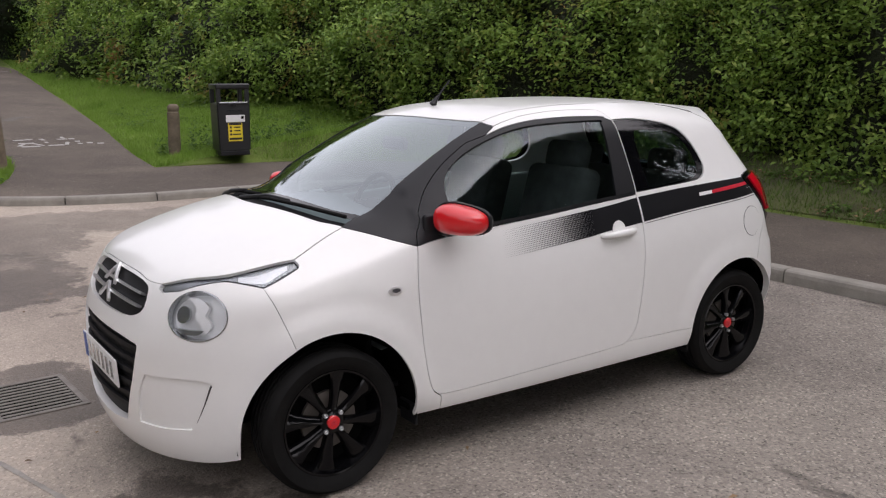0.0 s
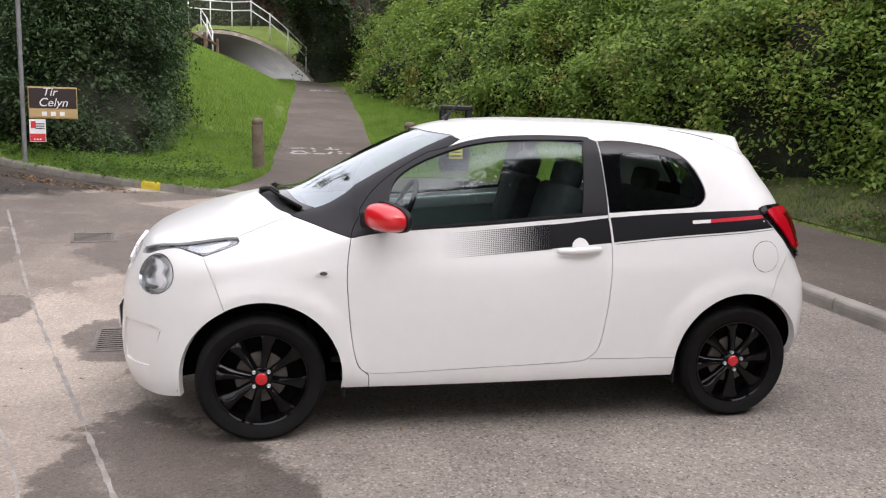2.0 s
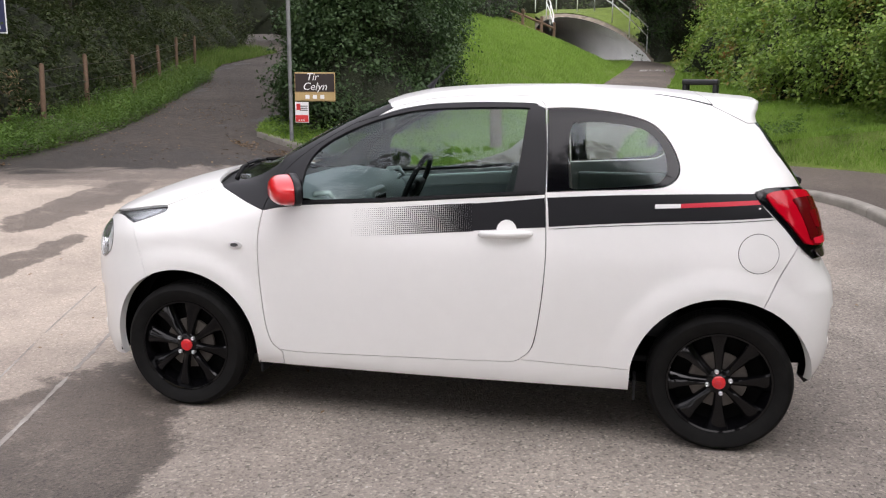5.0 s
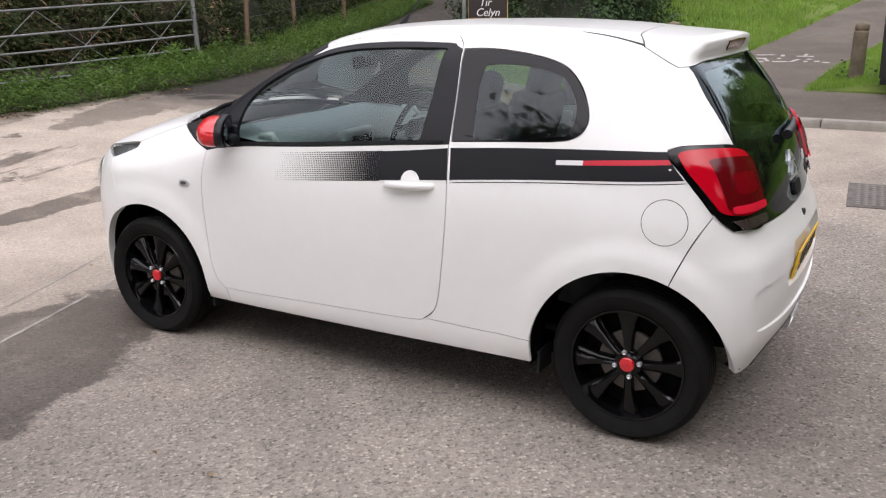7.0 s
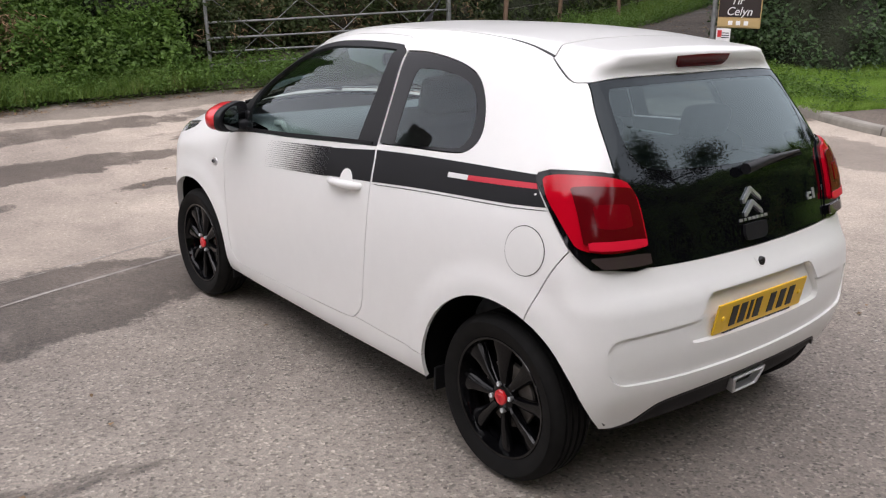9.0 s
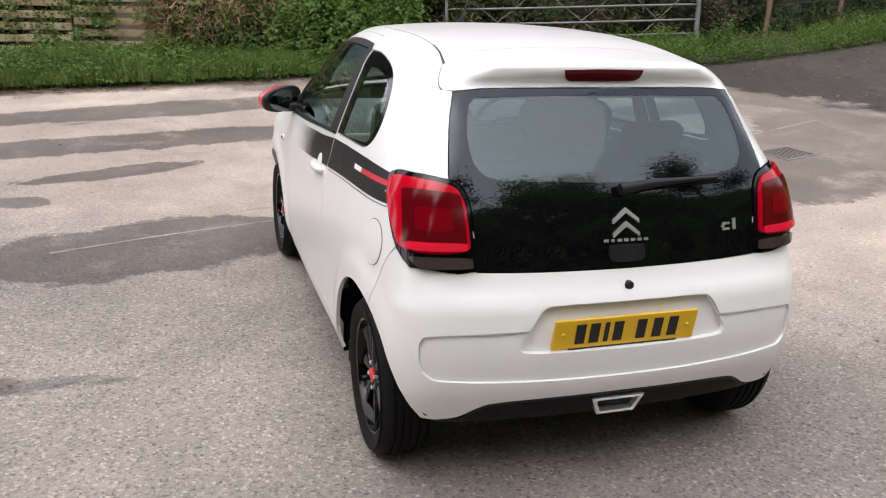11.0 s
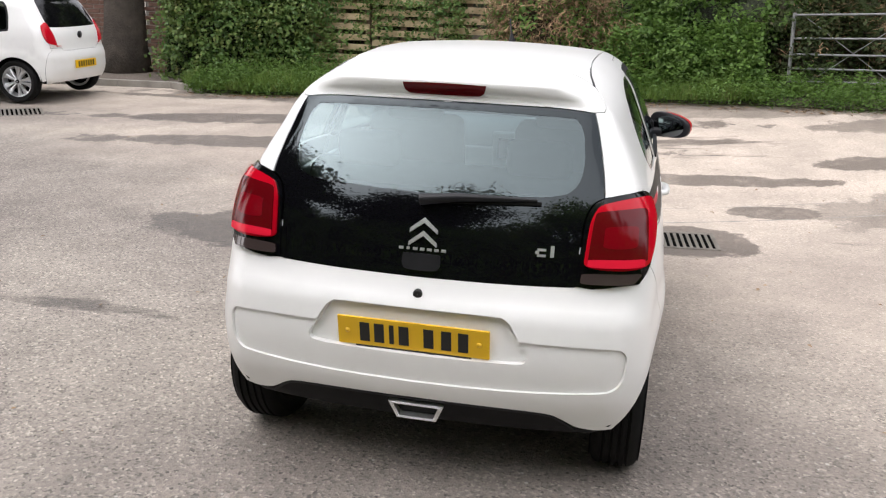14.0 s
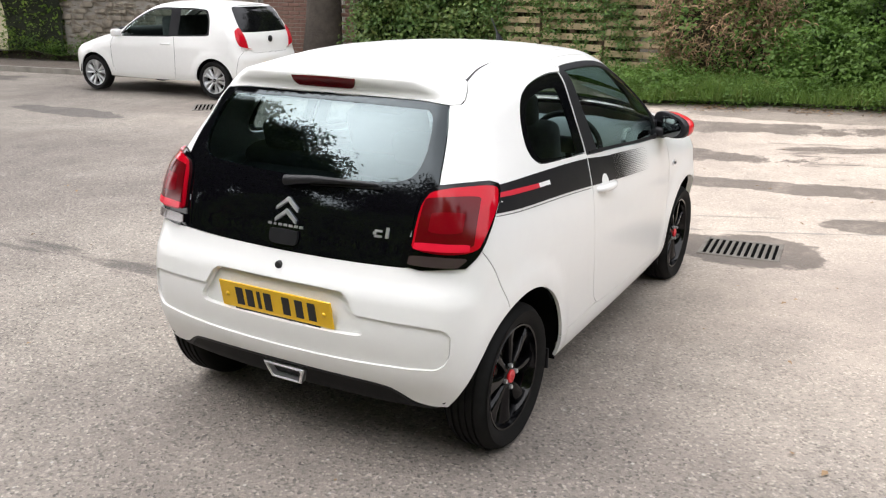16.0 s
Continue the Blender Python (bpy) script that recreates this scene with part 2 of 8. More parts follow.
LINER = rough_stuff("corrugated_white_liner", (0.72, 0.72, 0.70), (0.85, 0.85, 0.83), 1.0, 0.7, 40, 0.2, 0.004)
STONE = rough_stuff("rubble_stone", (0.12, 0.10, 0.078), (0.30, 0.26, 0.205), 5.0, 0.9, 60, 0.6, 0.01)
BRICK = rough_stuff("red_brick", (0.13, 0.070, 0.052), (0.23, 0.13, 0.10), 7.0, 0.9, 90, 0.4, 0.004)
MORTAR = rough_stuff("mortar", (0.22, 0.20, 0.175), (0.32, 0.30, 0.27), 7.0, 0.95, 90, 0.4, 0.004)
RENDER = rough_stuff("cream_render", (0.52, 0.47, 0.30), (0.66, 0.60, 0.42), 2.0, 0.9, 90, 0.3, 0.003)


def worn_ground(name, dry, wet, fine_dark, patches, bias, stain_scale=0.35, stretch=(1, 1), pale=False, track=None):
    """Asphalt with aggregate, and damp patches that are darker and smoother."""
    m, n, l, b = material(name)
    co = n.new("ShaderNodeTexCoord").outputs["Object"]
    mp = n.new("ShaderNodeMapping")
    mp.inputs["Scale"].default_value = (*stretch, 1)
    l.new(co, mp.inputs[0])
    grain = n.new("ShaderNodeTexVoronoi")
    grain.inputs["Scale"].default_value = 92
    l.new(co, grain.inputs["Vector"])
    fine = noise_node(n, l, 260, 2, 0.6, co)
    mid = noise_node(n, l, 2.2, 4, 0.55, co)
    big = noise_node(n, l, stain_scale, 7, 0.62, mp.outputs[0], 0.4)
    r0 = ramp(n, [(0.32, tuple(c * 0.86 for c in dry)), (0.68, tuple(c * 1.08 for c in dry))])
    l.new(mid.outputs[0], r0.inputs[0])
    wide_ = noise_node(n, l, 0.33, 4, 0.55, co, 0.6)
    r1 = ramp(n, [(0.40, (0.40, 0.39, 0.385)), (0.60, (0.60, 0.595, 0.58))])
    l.new(wide_.outputs[0], r1.inputs[0])
    dust = mixc(n, l, r0.outputs[0], r1.outputs[0], 0.85, "OVERLAY")
    speck = ramp(n, [(0.0, (0.15, 0.15, 0.15)), (0.30, (0.42, 0.42, 0.42)), (0.75, (0.55, 0.54, 0.53)), (0.93, (0.83, 0.82, 0.80))])
    l.new(grain.outputs["Color"], speck.inputs[0])
    c = mixc(n, l, dust, speck.outputs[0], fine_dark, "OVERLAY")
    c = mixc(n, l, c, mixc(n, l, (0.1, 0.1, 0.1), (0.9, 0.9, 0.9), fine.outputs[0]), 0.6, "OVERLAY")
    if fine_dark:
        chip = n.new("ShaderNodeTexVoronoi")
        chip.inputs["Scale"].default_value = 17
        l.new(co, chip.inputs["Vector"])
        few = ramp(n, [(0.10, (1, 1, 1)), (0.14, (0, 0, 0))])
        l.new(chip.outputs["Distance"], few.inputs[0])
        sx_ = n.new("ShaderNodeSeparateColor")
        l.new(chip.outputs["Color"], sx_.inputs[0])
        odd = ramp(n, [(0.66, (0, 0, 0)), (0.70, (0.55, 0.55, 0.55))])
        l.new(sx_.outputs[0], odd.inputs[0])
        both = n.new("ShaderNodeMath")
        both.operation = "MULTIPLY"
        l.new(few.outputs[0], both.inputs[0]), l.new(odd.outputs[0], both.inputs[1])
        c = mixc(n, l, c, (0.50, 0.48, 0.44), both.outputs[0])
    if pale:
        sep = n.new("ShaderNodeSeparateXYZ")
        l.new(co, sep.inputs[0])
        edge_ = n.new("ShaderNodeMath")
        edge_.operation = "MULTIPLY_ADD"
        drift = noise_node(n, l, 0.5, 6, 0.65, co, 0.5)
        l.new(drift.outputs[0], edge_.inputs[0])
        edge_.inputs[1].default_value = 5.5
        lean_ = n.new("ShaderNodeMath")
        lean_.operation, lean_.inputs[1].default_value = "MULTIPLY_ADD", -0.65
        l.new(sep.outputs[1], lean_.inputs[0]), l.new(sep.outputs[0], lean_.inputs[2])
        l.new(lean_.outputs[0], edge_.inputs[2])
        zone = n.new("ShaderNodeMapRange")
        zone.inputs[1].default_value, zone.inputs[2].default_value = 3.1, 0.7
        l.new(edge_.outputs[0], zone.inputs[0])
        c = mixc(n, l, mixc(n, l, c, (1.04, 1.04, 1.03), 1.0, "MULTIPLY"), mixc(n, l, mixc(n, l, c, (1.58, 1.53, 1.465), 1.0, "MULTIPLY"), mixc(n, l, dust, (1.43, 1.38, 1.32), 1.0, "MULTIPLY"), 0.55), zone.outputs[0])
    damp = ramp(n, [(bias, (0, 0, 0)), (bias + 0.025, (1, 1, 1))])
    l.new(big.outputs[0], damp.inputs[0])
    f = damp.outputs[0]
    for (px, py, sx, sy, turn, sgn) in patches:
        q = n.new("ShaderNodeMapping")
        q.vector_type = "TEXTURE"
        q.inputs["Location"].default_value, q.inputs["Scale"].default_value = (px, py, 0), (sx, sy, 50)
        q.inputs["Rotation"].default_value = (0, 0, radians(turn))
        l.new(co, q.inputs[0])
        wob = noise_node(n, l, 1.9, 9, 0.72, co)
        ad = n.new("ShaderNodeVectorMath")
        ad.operation = "MULTIPLY_ADD"
        l.new(wob.outputs["Color"], ad.inputs[0])
        ad.inputs[1].default_value, ad.inputs[2].default_value = (1.5, 1.5, 0), (-0.75, -0.75, 0)
        sm_ = n.new("ShaderNodeVectorMath")
        l.new(q.outputs[0], sm_.inputs[0]), l.new(ad.outputs[0], sm_.inputs[1])
        ln = n.new("ShaderNodeVectorMath")
        ln.operation = "LENGTH"
        l.new(sm_.outputs[0], ln.inputs[0])
        e = ramp(n, [(0.90, (abs(sgn),) * 3), (0.99, (0, 0, 0))])
        l.new(ln.outputs["Value"], e.inputs[0])
        mx = n.new("ShaderNodeMath")
        mx.operation = "MAXIMUM" if sgn > 0 else "MULTIPLY"
        if sgn > 0:
            l.new(f, mx.inputs[0]), l.new(e.outputs[0], mx.inputs[1])
        else:
            inv = n.new("ShaderNodeMath")
            inv.operation = "SUBTRACT"
            inv.inputs[0].default_value = 1
            l.new(e.outputs[0], inv.inputs[1])
            l.new(f, mx.inputs[0]), l.new(inv.outputs[0], mx.inputs[1])
        f = mx.outputs[0]
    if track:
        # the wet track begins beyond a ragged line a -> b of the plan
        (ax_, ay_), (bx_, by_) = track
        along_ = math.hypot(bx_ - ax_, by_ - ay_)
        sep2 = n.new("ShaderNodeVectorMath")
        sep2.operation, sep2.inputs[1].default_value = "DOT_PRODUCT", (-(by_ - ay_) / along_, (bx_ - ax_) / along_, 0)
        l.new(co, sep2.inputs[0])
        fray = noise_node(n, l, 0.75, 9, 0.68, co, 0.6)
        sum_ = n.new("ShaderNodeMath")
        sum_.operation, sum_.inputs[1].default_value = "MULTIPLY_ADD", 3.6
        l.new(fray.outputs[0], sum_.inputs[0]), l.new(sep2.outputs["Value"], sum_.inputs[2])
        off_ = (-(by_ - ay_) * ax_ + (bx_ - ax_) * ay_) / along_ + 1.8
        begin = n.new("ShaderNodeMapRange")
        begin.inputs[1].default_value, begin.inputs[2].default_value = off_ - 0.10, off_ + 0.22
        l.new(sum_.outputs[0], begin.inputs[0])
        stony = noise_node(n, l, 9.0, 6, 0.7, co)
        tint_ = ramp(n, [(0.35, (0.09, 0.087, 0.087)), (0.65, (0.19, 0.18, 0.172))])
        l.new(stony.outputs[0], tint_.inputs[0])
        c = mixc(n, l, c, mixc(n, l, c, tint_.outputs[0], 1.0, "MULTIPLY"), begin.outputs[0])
    torn = noise_node(n, l, 2.6, 7, 0.7, co)
    holes_ = ramp(n, [(0.32, (0.55, 0.55, 0.55)), (0.46, (1, 1, 1))])
    l.new(torn.outputs[0], holes_.inputs[0])
    cutf = n.new("ShaderNodeMath")
    cutf.operation = "MULTIPLY"
    l.new(f, cutf.inputs[0]), l.new(holes_.outputs[0], cutf.inputs[1])
    f = cutf.outputs[0]
    c = mixc(n, l, c, mixc(n, l, c, wet, 1.0, "MULTIPLY"), f)
    l.new(c, b.inputs["Base Color"])
    rr = n.new("ShaderNodeMapRange")
    rr.inputs[3].default_value, rr.inputs[4].default_value = 0.88, 0.60
    l.new(f, rr.inputs[0]), l.new(rr.outputs[0], b.inputs["Roughness"])
    hsum = n.new("ShaderNodeMath")
    l.new(grain.outputs["Distance"], hsum.inputs[0]), l.new(fine.outputs[0], hsum.inputs[1])
    bump(n, l, hsum.outputs[0], 0.75, 0.005, b)
    return m


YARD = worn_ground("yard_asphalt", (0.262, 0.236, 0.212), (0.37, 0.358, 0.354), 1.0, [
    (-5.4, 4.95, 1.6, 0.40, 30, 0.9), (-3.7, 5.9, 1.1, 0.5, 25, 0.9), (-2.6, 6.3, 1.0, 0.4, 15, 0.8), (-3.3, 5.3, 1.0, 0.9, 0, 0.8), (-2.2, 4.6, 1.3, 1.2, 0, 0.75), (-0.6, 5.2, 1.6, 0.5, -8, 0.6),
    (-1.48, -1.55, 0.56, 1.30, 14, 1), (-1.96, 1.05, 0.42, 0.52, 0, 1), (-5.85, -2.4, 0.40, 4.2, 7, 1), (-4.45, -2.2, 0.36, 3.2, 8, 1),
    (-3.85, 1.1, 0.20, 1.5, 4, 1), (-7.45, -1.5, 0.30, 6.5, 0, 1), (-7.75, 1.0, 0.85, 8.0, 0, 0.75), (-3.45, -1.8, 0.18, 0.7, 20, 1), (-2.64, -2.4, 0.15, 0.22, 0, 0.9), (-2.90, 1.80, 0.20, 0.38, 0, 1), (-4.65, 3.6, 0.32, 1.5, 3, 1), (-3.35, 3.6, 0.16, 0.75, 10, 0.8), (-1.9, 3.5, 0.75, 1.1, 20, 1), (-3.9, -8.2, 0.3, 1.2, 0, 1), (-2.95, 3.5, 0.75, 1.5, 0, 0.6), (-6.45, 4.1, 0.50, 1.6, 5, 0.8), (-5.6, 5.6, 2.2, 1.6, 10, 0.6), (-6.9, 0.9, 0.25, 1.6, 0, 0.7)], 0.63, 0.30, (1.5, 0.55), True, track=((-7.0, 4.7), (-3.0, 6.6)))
PAVE = worn_ground("pavement_asphalt", (0.118, 0.098, 0.082), (0.6, 0.6, 0.6), 0.7, [], 0.66)


# ---- the shape of a car body, as one smooth closed surface ----
def table(pts, n=600):
    """A smooth curve (monotone cubic) through a few (x, value) pairs, sampled for np.interp."""
    xs, ys = np.array(pts, float).T
    h, d = np.diff(xs), np.diff(ys) / np.diff(xs)
    m = np.concatenate(([d[0]], np.where(d[:-1] * d[1:] > 0, 2 * d[:-1] * d[1:] / (d[:-1] + d[1:] + 1e-12), 0.0), [d[-1]]))
    q = np.linspace(xs[0], xs[-1], n)
    i = np.clip(np.searchsorted(xs, q, "right") - 1, 0, len(h) - 1)
    s = (q - xs[i]) / h[i]
    v = (ys[i] * (1 + 2 * s) * (1 - s) ** 2 + m[i] * h[i] * s * (1 - s) ** 2
         + ys[i + 1] * s * s * (3 - 2 * s) + m[i + 1] * h[i] * s * s * (s - 1))
    return q, v


def rmax(a, b, r):
    """The larger of two distances, with a rounded edge of radius r."""
    return np.minimum(np.maximum(a, b), -r) + np.hypot(np.maximum(a + r, 0), np.maximum(b + r, 0))


def step(a, b, v):
    s = np.clip((v - a) / (b - a), 0, 1)
    return s * s * (3 - 2 * s)


class Shell:
    """A car body: front towards -x, its left side towards -y."""

    def __init__(self, top, section, rear, front, plan, wheels, arch=0.347, belt=1.0, narrow=0.09, round_top=0.12, bow=0.30, bottom=0.215):
        self.top, self.section, self.rear, self.front, self.plan = (table(p) for p in (top, section, rear, front, plan))
        self.slope = np.gradient(self.top[1], self.top[0])
        self.rslope = np.gradient(self.rear[1], self.rear[0])
        self.wheels, self.arch, self.belt, self.narrow, self.round_top, self.bow, self.bottom = wheels, arch, belt, narrow, round_top, bow, bottom

    def value(self, p):
        x, y, z = p[..., 0], np.abs(p[..., 1]), p[..., 2]
        half = np.interp(z, *self.section) + np.interp(x, *self.plan)
        half = half - self.narrow * np.maximum(x - 0.4, 0) ** 2 * np.clip((z - self.belt) / 0.39, 0, 1.3)
        half = half - 0.10 * step(-0.55, -1.5, x) * step(0.78, 1.1, z)
        for wx, wz in self.wheels:
            q = np.hypot(x - wx, z - wz)
            half = half + 0.012 * step(self.arch + 0.135, self.arch + 0.045, q) * step(0.2, 0.34, z)
        side = y - half
        xs = x - self.bow * y * y * step(-1.25, -0.85, x) * step(0.35, -0.25, x)
        zc, sl = np.interp(xs, *self.top), np.interp(xs, self.top[0], self.slope)
        crown = np.where(x < -0.75, 0.13, 0.10) * y * y + 0.12 * y ** 4 * step(-0.8, -1.2, x)
        top = (z - zc + crown) / np.sqrt(1 + sl * sl)
        rs = np.interp(z, self.rear[0], self.rslope)
        back = (x - np.interp(z, *self.rear) + 0.10 * y * y + 0.12 * y ** 4) / np.sqrt(1 + rs * rs)
        nose = np.interp(z, *self.front) + 0.26 * y * y + 0.62 * y ** 4 - x
        f = rmax(side, top, self.round_top + 0.0 * x)
        f = rmax(f, back, 0.10 - 0.045 * step(1.2, 1.35, z))
        f = rmax(f, nose, 0.11 + 0 * z)
        foot = self.bottom - 0.055 * step(-1.2, -1.5, x) + 0.035 * step(1.3, 1.5, x)
        return rmax(f, foot - z, 0.03 + 0 * z)

    def normal(self, p, e=0.010):
        g = np.stack([self.value(p + d) - self.value(p - d) for d in np.eye(3) * e], -1)
        return g / np.maximum(np.linalg.norm(g, axis=-1, keepdims=True), 1e-9)

    def cast(self, o, d, far=6.0, n=300):
        """Where rays from o along d first meet the body (NaN where they miss)."""
        o, d = np.broadcast_arrays(np.asarray(o, float), np.asarray(d, float))
        lo, hi = np.zeros(o.shape[:-1]), np.full(o.shape[:-1], np.nan)
        s = np.linspace(0, far, n)
        open_ = np.ones(o.shape[:-1], bool)
        for a, b in zip(s, s[1:]):
            hit = open_ & (self.value(o + d * b) < 0)
            lo[hit], hi[hit] = a, b
            open_ &= ~hit
            if not open_.any():
                break
        for _ in range(16):
            mid = (lo + hi) / 2
            inside = self.value(o + d * np.nan_to_num(mid)[..., None]) < 0
            hi, lo = np.where(inside, mid, hi), np.where(inside, lo, mid)
        return o + d * hi[..., None]


HATCH = Shell(
    top=[(-1.86, 0.62), (-1.82, 0.72), (-1.76, 0.81), (-1.66, 0.895), (-1.5, 0.965), (-1.3, 1.025), (-1.1, 1.068), (-0.98, 1.09),
         (-0.80, 1.185), (-0.6, 1.29), (-0.42, 1.374), (-0.28, 1.425), (-0.1, 1.455), (0.2, 1.47), (0.5, 1.472), (0.8, 1.462), (1.1, 1.436), (1.36, 1.412), (1.7, 1.36)],
    section=[(0.1, 0.72), (0.2, 0.762), (0.3, 0.790), (0.45, 0.798), (0.6, 0.802), (0.75, 0.797), (0.88, 0.780), (1.0, 0.748), (1.05, 0.732), (1.2, 0.672), (1.35, 0.606), (1.5, 0.53)],
    rear=[(0.15, 1.54), (0.3, 1.60), (0.42, 1.645), (0.55, 1.66), (0.68, 1.645), (0.75, 1.61), (0.80, 1.59), (0.9, 1.563), (1.0, 1.528), (1.1, 1.475), (1.2, 1.408), (1.3, 1.330), (1.333, 1.302), (1.345, 1.300), (1.375, 1.318), (1.40, 1.34), (1.5, 1.345)],
    front=[(0.1, -1.72), (0.18, -1.80), (0.28, -1.835), (0.45, -1.85), (0.6, -1.85), (0.72, -1.835), (0.9, -1.80)],
    plan=[(-1.9, -0.07), (-1.5, -0.030), (-1.17, -0.018), (-0.9, -0.018), (-0.5, -0.006), (0.2, 0.0), (0.8, 0.0), (1.17, -0.006), (1.5, -0.05), (1.7, -0.09)],
    wheels=((-1.17, 0.288), (1.17, 0.288)))


# ---- building panels on that surface ----
def mesh_ob(name, verts, faces, mat, parent=None, normals=None, label="", smooth=True):
    me = bpy.data.meshes.new(name)
    me.from_pydata([tuple(map(float, v)) for v in verts], [], faces)
    me.materials.append(mat)
    if smooth:
        me.polygons.foreach_set("use_smooth", [True] * len(me.polygons))
    if normals is not None:
        me.normals_split_custom_set_from_vertices([tuple(map(float, v)) for v in normals])
    ob = new(name, me)
    ob.parent = parent
    return tagged(ob, label)


def part(name, bm, mat, parent, label="", smooth=False, matrix=None, autosmooth=None):
    me = bpy.data.meshes.new(name)
    bmesh.ops.recalc_face_normals(bm, faces=bm.faces)
    bm.to_mesh(me)
    bm.free()
    me.materials.append(mat)
    if smooth:
        me.polygons.foreach_set("use_smooth", [True] * len(me.polygons))
        if autosmooth:
            me.set_sharp_from_angle(angle=radians(autosmooth))
    ob = new(name, me)
    ob.parent = parent
    if matrix:
        ob.matrix_basis = matrix
    return tagged(ob, label)


def spline(pts, n, closed=False):
    """A smooth line through points, n steps per span."""
    p = np.array(pts, float)
    k = len(p)
    out = []
    for i in range(k if closed else k - 1):
        a, b, c, d = (p[(i + j) % k] if closed else p[min(max(i + j, 0), k - 1)] for j in (-1, 0, 1, 2))
        for s in np.linspace(0, 1, n, endpoint=False):
            out.append(0.5 * (2 * b + (c - a) * s + (2 * a - 5 * b + 4 * c - d) * s * s + (3 * b - a - 3 * c + d) * s ** 3))
    if not closed:
        out.append(p[-1])
    return np.array(out)


def straight(pts, gap=0.03):
    p = np.array(pts, float)
    out = []
    for a, b in zip(p, p[1:]):
        n = max(1, int(np.linalg.norm(b - a) / gap))
        out += [a + (b - a) * i / n for i in range(n)]
    return np.array(out + [p[-1]])


def lay(shell, kind, pts):
    """2D points seen from the side s (x, z), the top t (x, y), the rear r (y, z) or the front f (y, z), laid on the body."""
    p = np.array(pts, float)
    z = np.zeros(len(p))
    if kind == "s":
        return shell.cast(np.stack([p[:, 0], z - 1.5, p[:, 1]], -1), (0, 1, 0), 1.5)
    if kind == "t":
        return shell.cast(np.stack([p[:, 0], p[:, 1], z + 2], -1), (0, 0, -1), 2.0)
    if kind == "r":
        return shell.cast(np.stack([z + 2.3, p[:, 0], p[:, 1]], -1), (-1, 0, 0), 2.0)
    return shell.cast(np.stack([z - 2.5, p[:, 0], p[:, 1]], -1), (1, 0, 0), 2.0)


class Flat:
    """A flat chart: looking along d, with the picture's up near z (or x, when looking down)."""

    def __init__(self, d):
        self.d = np.array(d, float) / np.linalg.norm(d)
        up = (0, 0, 1) if abs(self.d[2]) < 0.9 else (1, 0, 0)
        self.u = np.cross(self.d, up)
        self.u /= np.linalg.norm(self.u)
        self.v = np.cross(self.u, self.d)

    def to(self, p):
        return np.stack([p @ self.u, p @ self.v], -1)

    def lift(self, shell, q):
        return shell.cast(q[:, :1] * self.u + q[:, 1:] * self.v - 3 * self.d, self.d, 6.0, 500)


class Round:
    """A chart that wraps round an upright axis at x."""

    def __init__(self, x, r=0.75):
        self.x, self.r = x, r

    def to(self, p):
        return np.stack([np.arctan2(p[:, 1], p[:, 0] - self.x) % (2 * np.pi) * self.r, p[:, 2]], -1) if self.x < 0 else np.stack(
            [np.arctan2(p[:, 1], p[:, 0] - self.x) * self.r, p[:, 2]], -1)

    def lift(self, shell, q):
        a = q[:, 0] / self.r
        d = np.stack([np.cos(a), np.sin(a), 0 * a], -1)
        return shell.cast(np.stack([self.x + 0 * a, 0 * a, q[:, 1]], -1) + d * 2, -d, 2.0)


def inside(poly, q):
    x, y = q[:, 0], q[:, 1]
    a, b = poly, np.roll(poly, -1, 0)
    hit = np.zeros(len(q), bool)
    for (x0, y0), (x1, y1) in zip(a, b):
        if y0 != y1:
            hit ^= ((y0 > y) != (y1 > y)) & (x < (x1 - x0) * (y - y0) / (y1 - y0) + x0)
    return hit


def shrink(poly, g):
    e = np.roll(poly, -1, 0) - poly
    nrm = np.stack([-e[:, 1], e[:, 0]], -1) / np.maximum(np.linalg.norm(e, axis=1, keepdims=True), 1e-9)
    m = nrm + np.roll(nrm, 1, 0)
    m /= np.maximum(np.linalg.norm(m, axis=1, keepdims=True), 0.3)
    area = np.sum(poly[:, 0] * np.roll(poly[:, 1], -1) - poly[:, 1] * np.roll(poly[:, 0], -1))
    return poly + m * g * (1 if area > 0 else -1)


def tidy(p, gap=0.004):
    keep = [p[0]]
    for q in p[1:]:
        if np.linalg.norm(q - keep[-1]) > gap:
            keep.append(q)
    if np.linalg.norm(keep[0] - keep[-1]) < gap:
        keep.pop()
    return np.array(keep)


